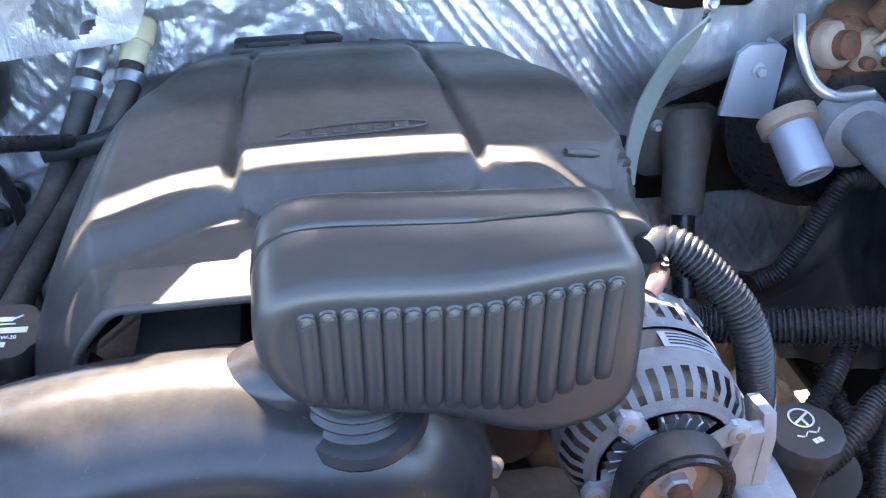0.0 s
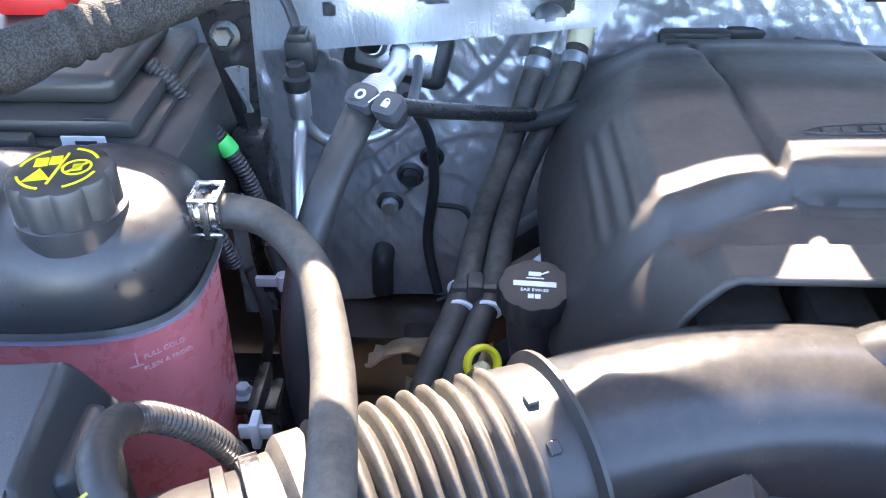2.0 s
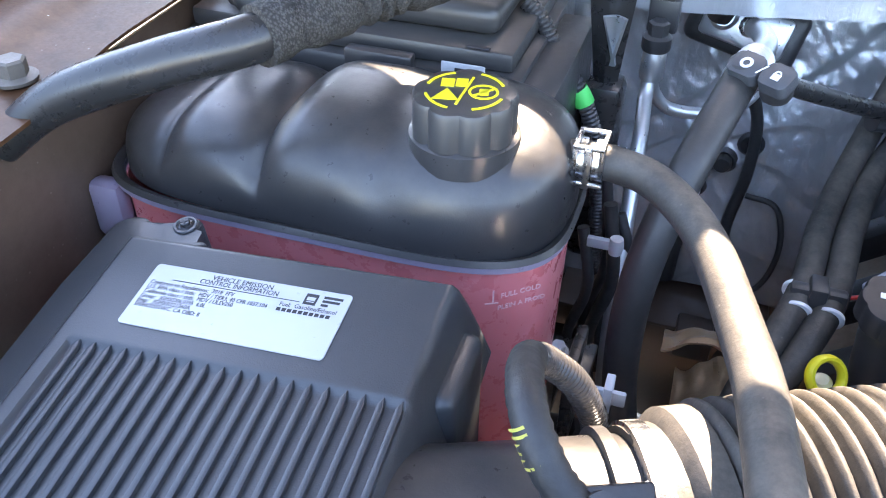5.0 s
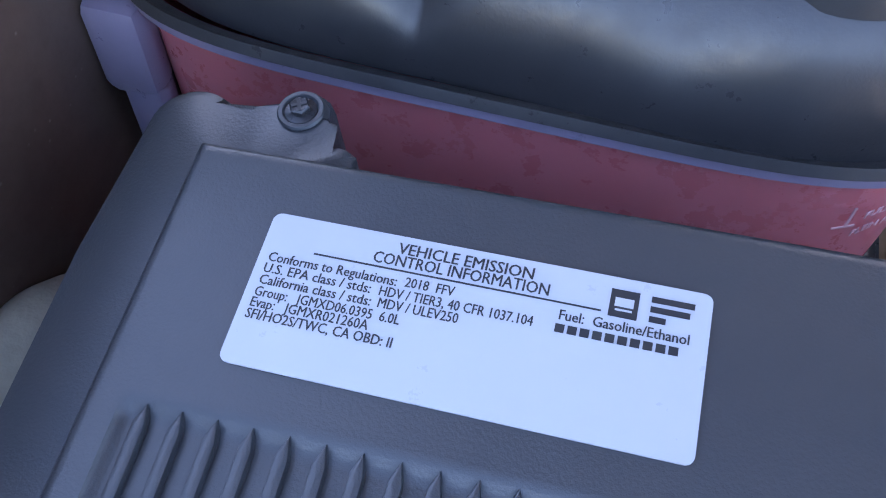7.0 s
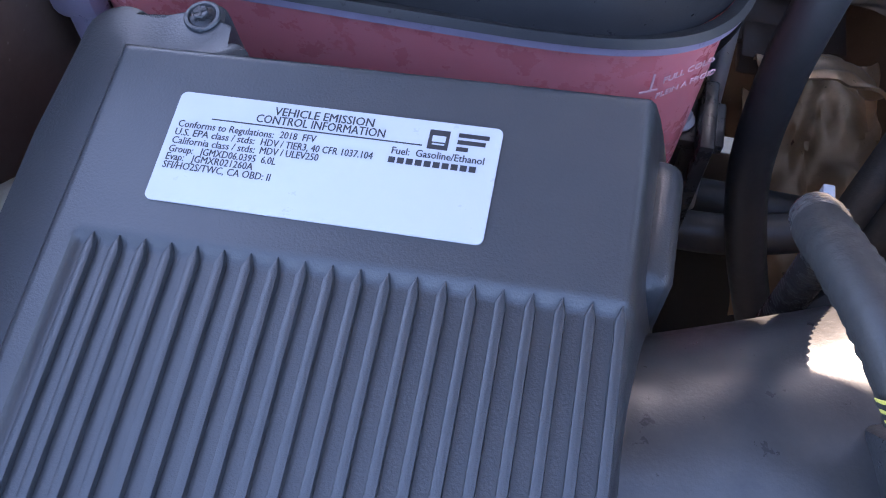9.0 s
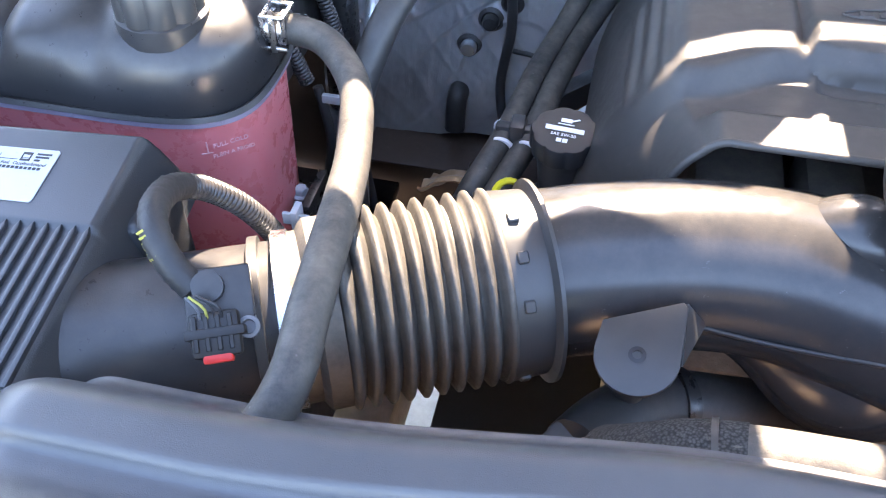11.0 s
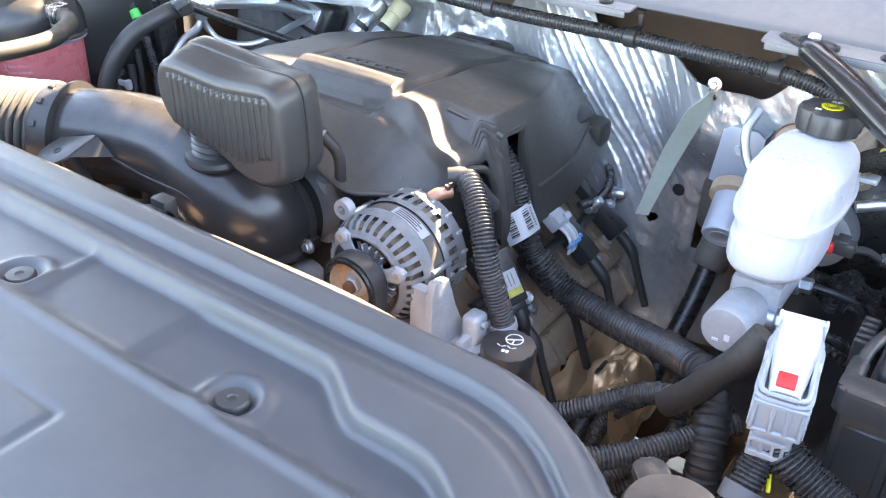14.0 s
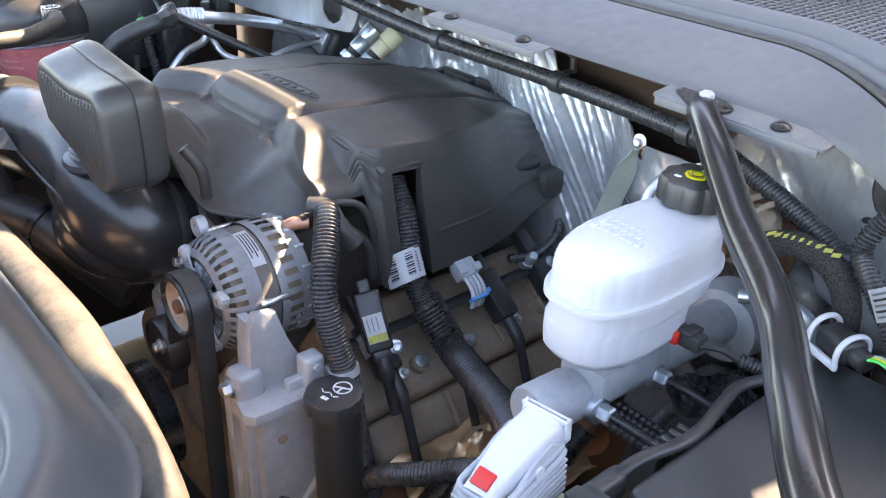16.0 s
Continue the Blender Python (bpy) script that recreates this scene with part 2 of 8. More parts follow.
def lathe(profile, at=(0, 0, 0), axis=(0, 0, 1), sides=32, wave=0.0, lobes=8, wave_from=0):
    """Turns (radius, height) pairs round an axis; wave gives the grip lobes of a cap."""
    bm = bmesh.new()
    rings = []
    for j, (r, h) in enumerate(profile):
        ring = []
        for k in range(sides):
            a = 2 * math.pi * k / sides
            rr = r * (1 + (wave * (abs(math.cos(lobes * a / 2)) ** 0.7 - 0.5) if wave and j >= wave_from else 0))
            ring.append(bm.verts.new((rr * math.cos(a), rr * math.sin(a), h)))
        rings.append(ring)
    for a, b in zip(rings, rings[1:]):
        for k in range(sides):
            bm.faces.new((a[k], a[(k + 1) % sides], b[(k + 1) % sides], b[k]))
    bm.faces.new(rings[0])
    bm.faces.new(rings[-1])
    return moved(bm, Matrix.Translation(at) @ Vector(axis).to_track_quat("Z", "Y").to_matrix().to_4x4())


def sheet(fn, nu, nv, thick=0.003, away=None):
    """A skin fn(u, v) with u and v from 0 to 1, given thickness along its normals."""
    bm = bmesh.new()
    grid = [[bm.verts.new(fn(i / nu, j / nv)) for i in range(nu + 1)] for j in range(nv + 1)]
    for j in range(nv):
        for i in range(nu):
            bm.faces.new((grid[j][i], grid[j][i + 1], grid[j + 1][i + 1], grid[j + 1][i]))
    if thick:
        bmesh.ops.recalc_face_normals(bm, faces=bm.faces)
        bm.normal_update()
        if away is not None and sum((f.normal * f.calc_area() for f in bm.faces), Vector()).dot(Vector(away)) < 0:
            bmesh.ops.reverse_faces(bm, faces=bm.faces)
            bm.normal_update()
        under = [[bm.verts.new(v.co - v.normal * thick) for v in row] for row in grid]
        for j in range(nv):
            for i in range(nu):
                bm.faces.new((under[j][i], under[j + 1][i], under[j + 1][i + 1], under[j][i + 1]))
        rim = [*grid[0], *[r[-1] for r in grid[1:]], *grid[-1][-2::-1], *[r[0] for r in grid[-2:0:-1]]]
        low = [*under[0], *[r[-1] for r in under[1:]], *under[-1][-2::-1], *[r[0] for r in under[-2:0:-1]]]
        for k in range(len(rim)):
            n = (k + 1) % len(rim)
            bm.faces.new((rim[k], rim[n], low[n], low[k]))
    return bm


YZ = Matrix(((0, 0, 1, 0), (1, 0, 0, 0), (0, 1, 0, 0), (0, 0, 0, 1)))
XZ = Matrix(((1, 0, 0, 0), (0, 0, -1, 0), (0, 1, 0, 0), (0, 0, 0, 1)))


def hollow(profile, at=(0, 0, 0), axis=(0, 0, 1), sides=32):
    """Turns a closed outline of (radius, height) pairs round an axis, leaving the bore open."""
    bm = bmesh.new()
    rings = [[bm.verts.new((r * math.cos(2 * math.pi * k / sides), r * math.sin(2 * math.pi * k / sides), h)) for k in range(sides)] for r, h in profile]
    for a, b in zip(rings, rings[1:] + rings[:1]):
        for k in range(sides):
            bm.faces.new((a[k], a[(k + 1) % sides], b[(k + 1) % sides], b[k]))
    return moved(bm, Matrix.Translation(at) @ Vector(axis).to_track_quat("Z", "Y").to_matrix().to_4x4())


def crumpled(bm, deep, size, seed=0.0):
    """Pushes a skin in and out along its normals by noise of the given size."""
    bm.normal_update()
    for v in bm.verts:
        p = v.co / size
        v.co += v.normal * deep * (noise.noise(p + Vector((seed, 0, 0))) + 0.5 * noise.noise(p * 2.3 + Vector((0, seed, 5))))
    return bm


def slab(outline, z0, z1, bevel=0.002):
    """A plate with the given outline in x and y."""
    bm = bmesh.new()
    low = [bm.verts.new((x, y, z0)) for x, y in outline]
    high = [bm.verts.new((x, y, z1)) for x, y in outline]
    bm.faces.new(low[::-1])
    bm.faces.new(high)
    n = len(outline)
    for k in range(n):
        bm.faces.new((low[k], low[(k + 1) % n], high[(k + 1) % n], high[k]))
    if bevel:
        edges = [e for e in bm.edges if all(abs(v.co.z - z1) < 1e-6 for v in e.verts)]
        bmesh.ops.bevel(bm, geom=edges, offset=bevel, segments=2, affect="EDGES", profile=0.5)
    return bm


def rounded(x0, x1, y0, y1, r, n=6):
    out = []
    for cx, cy, a0 in ((x1 - r, y1 - r, 0), (x0 + r, y1 - r, 90), (x0 + r, y0 + r, 180), (x1 - r, y0 + r, 270)):
        out += [(cx + r * math.cos(radians(a0 + 90 * k / n)), cy + r * math.sin(radians(a0 + 90 * k / n))) for k in range(n + 1)]
    return out


def bolt_mesh(size, flange=True, height=0.7):
    """A hexagon head on a washer flange, standing on z = 0."""
    r = size / 2
    head = lathe([(r * 0.98, 0), (r, r * 0.1), (r, height * size - r * 0.15), (r * 0.85, height * size), (r * 0.5, height * size * 0.97)], sides=6)
    return join(head, lathe([(r * 1.45, -0.001), (r * 1.5, r * 0.15), (r * 1.1, r * 0.3)], sides=20)) if flange else head


def bolt(parent, at, axis, size=0.012, mat=None, name="bolt", label=""):
    bm = moved(bolt_mesh(size), Matrix.Translation(at) @ Vector(axis).to_track_quat("Z", "Y").to_matrix().to_4x4())
    if parent:
        return part(name, bm, mat or zinc, parent, label, smooth=30)
    return solo(name, bm, mat or zinc, label or "hexagon head bolt with a washer flange", "bolt", smooth=30)


def fade(a, b, x):
    """0 below a, 1 above b, smooth between."""
    t = min(1, max(0, (x - a) / (b - a)))
    return t * t * (3 - 2 * t)


def lettering(text, size, at, turn, mat, parent, name="lettering", deep=0.0002, align="CENTER", spacing=1.0, bold=0.007):
    cu = bpy.data.curves.new(name, "FONT")
    cu.body, cu.size, cu.align_x, cu.align_y, cu.extrude, cu.resolution_u = text, size, align, "CENTER", deep, 2
    cu.space_character, cu.offset = spacing, bold * size
    ob = new(name, cu)
    dg = bpy.context.evaluated_depsgraph_get()
    me = bpy.data.meshes.new_from_object(ob.evaluated_get(dg))
    bpy.data.objects.remove(ob)
    me.transform(Matrix.Translation(at) @ turn)
    me.materials.clear()
    me.materials.append(mat)
    ob = new(name, me)
    ob.parent = parent
    ob.matrix_parent_inverse = Matrix.Translation(-parent.location)
    return ob


FLAT = Matrix()

# ---- setting: ground, firewall, cowl, fenders, hood ----
FW = 1.12
solo("ground", box(-400, 400, -400, 400, -0.2, 0, 0), concrete, "pale grey concrete driveway under the truck", "ground", kind="structure")
solo("firewall", box(-1.0, 1.09, FW, FW + 0.03, 0.45, 1.36, 0), paint, "brown painted steel firewall behind the engine", "wall", kind="structure")


def ridges(q, r, k):
    """Sharp creases that run along r, at uneven spacing across q."""
    n = noise.noise(Vector((q * k + 0.6 * noise.noise(Vector((q * 6, r * 5, 2))), r * 2.2, k)))
    return max(0.0, 1 - 6 * abs(n))


def foil_skin(u, v):
    x = -0.70 + 1.58 * u
    top = 1.345 - 0.048 * fade(0.165, 0.2, x) - 0.028 * fade(0.27, 0.40, x) + 0.095 * fade(0.48, 0.58, x)
    low = 0.80 + 0.02 * math.sin(11 * x)
    z = low + (top - low) * v
    left = 1.046 + 0.15 * max(0.0, z - 0.9)
    mid = 1.006 + 0.13 * max(0.0, z - 1.0)
    right = 1.052 - 0.075 * fade(1.10, 1.21, z) + 0.07 * max(0.0, z - 1.2)
    y = left + (mid - left) * fade(-0.02, 0.12, x)
    y += (right - y) * fade(0.31, 0.41, x)
    y -= 0.13 * fade(0.52, 0.98, x) * fade(1.0, 1.15, z)
    q, r = x + 0.68 * z, z - 0.68 * x
    lean = fade(0.02, 0.12, x) * fade(0.42, 0.36, x)
    y -= 0.0022 * lean * ridges(q, r, 36) * fade(0.98, 1.1, z) + (0.0012 + 0.0003 * fade(0.0, -0.2, x)) * ridges(x + 0.8 * z, z - 0.8 * x, 17)
    pleat = ((z - 0.55 * x) * 11 + 1.6 * noise.noise(Vector((x * 6, z * 5, 8)))) % 1.0
    y += 0.0045 * fade(-0.02, -0.16, x) * (pleat if pleat < 0.86 else (1 - pleat) * 0.86 / 0.14) * fade(1.34, 1.26, z) - 0.005 * fade(-0.02, -0.16, x)
    y += (0.004 - 0.002 * lean) * noise.noise(Vector((x * 9, z * 7, 5))) + (0.0022 - 0.0018 * lean) * noise.noise(Vector((x * 40, z * 34, 3))) + 0.0009 * noise.noise(Vector((x * 110, z * 90, 3)))
    return (x, y, z)


def foil_sheet():
    bm = sheet(foil_skin, 640, 190, 0.003, (0, -1, 0))
    gone = []
    for f in bm.faces:
        c = f.calc_center_median()
        opening = c.x > 0.402 and 0.962 < c.z < min(1.198, 1.088 + 0.95 * (c.x - 0.412))
        if opening and c.x < 0.74 or math.hypot(c.x - 0.34, c.z - 1.016) < 0.009:
            gone.append(f)
    bmesh.ops.delete(bm, geom=gone, context="FACES")
    return bm


solo("insulation_blanket", foil_sheet(), foil, "crinkled silver foil insulation blanket on the firewall", "insulation", kind="structure", smooth=60)


def apron_skin(u, v):
    x = -0.78 + 0.63 * u
    low = 0.045 * u ** 2 + 0.095 * fade(0.9, 1.0, u)
    z = 1.245 + low + (0.145 - low) * v
    return (x, 0.956 + 0.010 * v + 0.004 * noise.noise(Vector((x * 20, z * 20, 1))), z)


def pierced(bm, holes):
    """Cuts away the faces whose centres lie in one of the ellipses (x, z, half width, half height)."""
    gone = [f for f in bm.faces if any(((f.calc_center_median().x - x) / a) ** 2 + ((f.calc_center_median().z - z) / b) ** 2 < 1 for x, z, a, b in holes)]
    bmesh.ops.delete(bm, geom=gone, context="FACES")
    return bm


solo("insulation_apron", pierced(sheet(apron_skin, 160, 34, 0.003), [(-0.27, 1.312, 0.032, 0.026), (-0.395, 1.325, 0.032, 0.022), (-0.513, 1.297, 0.009, 0.009), (-0.64, 1.325, 0.03, 0.02)]), foil,
     "foil faced flange with drain holes below the cowl", "insulation", kind="structure", smooth=60)

def cowl_back(x):
    x = min(x, 0.84)
    return 1.0 - 1.655 * max(0.0, x - 0.56) ** 1.535 - 1.2 * max(0.0, -0.6 - x) ** 1.5


def cowl_skin(u, v):
    x = -1.0 + 2.05 * u
    front = 0.885 - 1.9 * max(0.0, min(x, 0.84) - 0.66) ** 1.535 - 1.2 * max(0.0, -0.6 - x) ** 1.5
    y = front + (cowl_back(x) - front) * v
    z = 1.390 + 0.004 * fade(0, 0.06, v) + 0.036 * v
    return (x, y, z)


solo("cowl_panel", sheet(cowl_skin, 80, 24, 0.003), grey_panel, "satin grey sheet metal cowl panel", "panel", kind="structure")
solo("cowl_front", sheet(lambda u, v: (-1.0 + 2.05 * u, 1.106 - 0.14 * fade(0.45, 1.05, -1.0 + 2.05 * u), 1.20 + 0.225 * v), 60, 6, 0.004), paint, "brown painted cowl front under the panel edge", "panel", kind="structure")
seal_line = [(x, cowl_back(x) + 0.006, 1.434) for x in (-1.0, -0.8, -0.6, -0.4, -0.2, 0.0, 0.2, 0.4, 0.5, 0.56, 0.6, 0.64, 0.68, 0.72, 0.76, 0.8, 0.85, 0.9, 0.95)]
solo("cowl_seal", sweep(seal_line, 0.005, 10, 0.01), rubber_clean, "black rubber seal along the cowl ridge", "seal", kind="structure")


def ridge_skin(u, v):
    x = -1.0 + 1.95 * u
    slope = 2.54 * max(0.0, x - 0.56) ** 0.535 if x < 0.84 else 0.0
    d = 0.008 + 0.045 * v
    run = math.hypot(1, slope)
    z = 1.432 + 0.012 * fade(0, 0.25, v) - 0.005 * fade(0.3, 0.45, v) * fade(0.7, 0.5, v) + 0.012 * fade(0.5, 0.9, v) - 0.012 * fade(0.93, 1, v)
    return (x + d * slope / run, cowl_back(x) + d / run, z)


solo("cowl_ridge", sheet(ridge_skin, 120, 24, 0.003, (0, 0, 1)), grey_panel, "rolled grey sheet metal ridge of the cowl", "panel", kind="structure")

# Air intake grille behind the cowl.
grille = thing("cowl_grille", "grey plastic cowl air grille with square openings", "grille", kind="structure", at=(0.4, 1.2, 1.44))
part("tray", box(-1.0, 1.05, 1.09, 1.45, 1.38, 1.386, 0.001), plastic, grille)
part("tray", box(0.62, 1.05, 0.90, 1.09, 1.38, 1.386, 0.001), plastic, grille)
for k in range(58):
    x = 0.42 + k * 0.0105
    part("bar", box(x, x + 0.0026, max(0.9, cowl_back(x) + 0.045), 1.40, 1.432, 1.444, 0.0006, 1), grille_grey, grille)
for k in range(32):
    y = 0.901 + k * 0.0155
    start = 0.42 if y > 1.045 else 0.60 + (1.045 - y) ** 0.65 * 0.72
    part("crossbar", box(start, 1.02, y, y + 0.003, 1.4315, 1.4425, 0.0006, 1), grille_grey, grille)
part("apron", box(-1.0, 0.418, 1.046, 1.42, 1.43, 1.445, 0.003), grey_panel, grille)
part("rear_rail", box(0.42, 1.05, 1.40, 1.43, 1.43, 1.452, 0.003), grey_panel, grille)


def fender(side, x, label, inward=0.0, rise=0.0):
    f = thing("inner_fender", label, "fender", kind="structure", at=(x, 0.4, 1.0))
    s = side
    part("wall", sheet(lambda u, v: (x + s * 0.05 * (1 - v) ** 2 - s * 0.006 * math.sin(6 * u), -0.35 + 1.46 * u, 0.62 + 0.706 * v), 40, 24, 0.003), paint, f)
    part("flange", sheet(lambda u, v: (x + s * (0.002 - inward * fade(0.62, 0.5, u) - 0.4 * inward + (0.11 + 1.4 * inward) * v), -0.35 + 1.46 * u, 1.328 + rise + 0.010 * fade(0.35, 0.6, v) + 0.02 * fade(0.8, 1, v)), 50, 16, 0.003), fender_paint, f)
    part("outer_wing", sheet(lambda u, v: (x + s * (0.112 + 0.10 * v), -0.35 + 1.46 * u, 1.36 + 0.06 * math.sin(v * 1.5)), 30, 12, 0.003), fender_paint, f)
    return f


left_fender = fender(-1, -0.925, "brown painted inner fender beside the coolant tank", 0.026, 0.010)
right_fender = fender(1, 1.03, "brown painted inner fender beside the battery")
for y in (0.478, 0.20):
    bolt(left_fender, (-0.938, y - 0.026, 1.341), (0, 0, 1), 0.022, dusty_plastic)
    bolt(right_fender, (1.073, y, 1.340), (0, 0, 1), 0.022, black_paint)
part("hole_rim", lathe([(0.009, 0), (0.013, 0.001), (0.013, 0.002), (0.008, 0.003)], (-0.921, 0.369, 1.295), (1, 0, 0), 20), black_paint, left_fender)


# Out of view; steps and notch in the lower edge limit where sun falls.
def hood_skin(u, v):
    x = -1.08 + 2.06 * u
    return (x, 0.98 - 0.72 * v, 1.96 - (0.14 if x < 0 else 0.09) * (max(x, -0.92) / 0.6) ** 2 - 0.085 * fade(-0.55, -0.58, x) - 0.158 * fade(-0.285, -0.265, x) * fade(-0.16, -0.18, x) + 1.0 * v)


hood = thing("hood", "unseen raised brown hood, its lower edge cut to shape the sunlight", "hood", kind="structure", at=(0, 0.98, 1.96))
part("panel", sheet(hood_skin, 206, 8, 0.03), paint, hood)
# Unseen box added to keep the sun off the resonator and hose middle.
part("inner_frame", box(-0.075, 0.15, 0.955, 0.985, 1.70, 1.99, 0.004), paint, hood)


def sun_blocker_skin(u, v):
    """Unseen bar added below the hood; its stepped edges bound the sunlit patches."""
    x = -1.08 + 2.06 * u
    low = 1.6145 + 0.020 * fade(-0.13, -0.21, x) - 0.03 * fade(-0.28, -0.32, x) - 0.025 * fade(0.50, 0.53, x) * fade(0.832, 0.828, x)
    high = 1.648 + 0.107 * min(1.0, max(0.0, (-0.088 - x) / 0.06)) - 0.08 * fade(-0.29, -0.31, x) + 0.085 * fade(-0.31, -0.33, x) * fade(-0.54, -0.51, x) + 0.15 * fade(-0.08, -0.075, x) + 0.034 * fade(-0.64, -0.62, x) * fade(-0.535, -0.55, x) - 0.149 * fade(0.804, 0.807, x) * fade(0.868, 0.865, x)
    return (x, 1.0, low + (high - low) * v)


# Unseen strip added to stop stray sun on the battery.
part("beam_rib", box(0.785, 0.89, 0.996, 1.002, 1.668, 1.83, 0.002), paint, hood)
part("inner_beam", sheet(sun_blocker_skin, 412, 6, 0.006), paint, hood)
cab = thing("cab", "unseen brown truck cab behind the cowl, added to shade the bay", "cab", kind="structure", at=(0, 1.6, 0.5))
part("lower_body", box(-1.0, 1.05, 1.46, 3.0, 0.5, 1.5, 0.02), paint, cab)


# Unseen dark sheet added for shade; its top edge bounds the sunlit strips.
def cab_shade_skin(u, v):
    x = -1.04 + 1.94 * u
    return (x, 1.45 + 0.05 * v, 1.47 + (0.572 + 0.02 * fade(-0.13, -0.21, x) - 0.067 * fade(0.81, 0.83, x) * fade(0.925, 0.915, x)) * v)


part("windscreen", sheet(cab_shade_skin, 110, 4, 0.005), black_paint, cab)
solo("front_fascia", box(-1.0, 1.05, -0.60, -0.52, 0.35, 1.2, 0.02), paint, "brown front fascia below the radiator cover", "fascia", kind="structure")
# Added black sheet: stands in for the shade below the engine gaps.
solo("splash_shield", join(box(-1.0, -0.62, -0.5, 1.12, 0.40, 0.41, 0), box(-0.62, 1.05, -0.5, 0.52, 0.40, 0.41, 0), box(-0.46, 1.05, 0.52, 1.12, 0.40, 0.41, 0)), plastic, "black sheet added under the engine to stand in for shaded ground", "shield", kind="structure")


# ---- front cover of the radiator ----
def shroud_skin(u, v):
    x = -0.615 + 1.315 * u
    turn = fade(0.515, 0.78, x)
    y1 = 0.235 - 0.17 * turn ** 1.6 - 0.045 * fade(-0.12, -0.42, x) - 0.05 * fade(-0.52, -0.615, x)
    y = -0.45 + (y1 + 0.45) * v ** 0.72
    d = y1 - y
    wave = 0.032 * fade(0.44, 0.505, x) + 0.03 * fade(0.55, 0.66, x)
    z = 1.332 - 0.062 * fade(0.058, 0.0, d) ** 1.3
    z -= 0.009 * fade(0.073, 0.079, d) * fade(0.112, 0.088, d)
    floor = fade(0.112 + wave, 0.122 + wave, d) * fade(0.208, 0.182, d)
    z -= 0.017 * floor + 0.006 * fade(0.20, 0.21, d)
    z += floor * (0.004 * fade(0.326, 0.313, x) + 0.003 * math.exp(-((x - 0.188) / 0.006) ** 2))
    z -= 0.0018 * (math.exp(-((x - 0.342) / 0.003) ** 2) * fade(-0.020, -0.026, y) + math.exp(-((y + 0.024) / 0.003) ** 2) * fade(0.345, 0.338, x))
    for cx in (0.414, 0.164, -0.25):
        r = math.hypot(x - cx, (y - 0.060) * 1.0)
        z += 0.004 * math.exp(-((r - 0.023) / 0.006) ** 2) - 0.003 * fade(0.020, 0.014, r)
    z -= 0.085 * fade(-0.50, -0.61, x) - 0.024 * fade(-0.12, -0.42, x)
    return (x, y, z)


radiator_cover = thing("radiator_cover", "charcoal moulded plastic cover over the radiator support", "cover", kind="structure", at=(0, 0, 1.2))
part("panel", sheet(shroud_skin, 380, 230, 0.004, (0, 0, 1)), shroud_plastic, radiator_cover, smooth=60)
for cx in (0.414, 0.164, -0.25):
    clip = part("clip", lathe([(0.0125, -0.003), (0.0125, 0.001), (0.011, 0.003), (0.004, 0.0032), (0.003, 0.002)], (cx, 0.060, 1.3155 if cx > 0.3 else 1.3185 + 0.024 * fade(-0.12, -0.42, cx)), sides=28), plastic, radiator_cover, "round black push clip")
part("side_panel", slab([(0.655, -0.40), (0.82, -0.40), (0.805, 0.10), (0.79, 0.163), (0.735, 0.142), (0.695, 0.118), (0.665, 0.06)], 1.282, 1.288, 0.002), shroud_plastic, radiator_cover)
solo("radiator_support", box(-0.95, 1.02, 0.02, 0.10, 0.95, 1.255, 0.01), plastic, "black radiator support crossmember under its cover", "crossmember", kind="structure")
solo("radiator", box(-0.5, 0.5, 0.12, 0.17, 0.55, 1.2, 0.004), iron, "dark radiator core behind the grille", "radiator", kind="structure")
solo("subframe", join(box(-0.95, 1.02, 0.25, 0.34, 0.45, 0.55, 0.01), box(-0.62, -0.5, 0.25, 1.1, 0.42, 0.55, 0.01), box(0.55, 0.67, 0.25, 1.1, 0.42, 0.55, 0.01)), iron, "grimy steel chassis rails below the engine", "chassis", kind="structure")
solo("wheel_arch_liner", box(-0.95, -0.60, 0.15, 1.1, 0.62, 0.64, 0.004), plastic, "black wheel arch liner below the coolant tank", "liner", kind="structure")
solo("wheel_arch_liner", box(0.72, 1.05, 0.15, 1.1, 0.62, 0.64, 0.004), plastic, "black wheel arch liner below the battery", "liner", kind="structure")

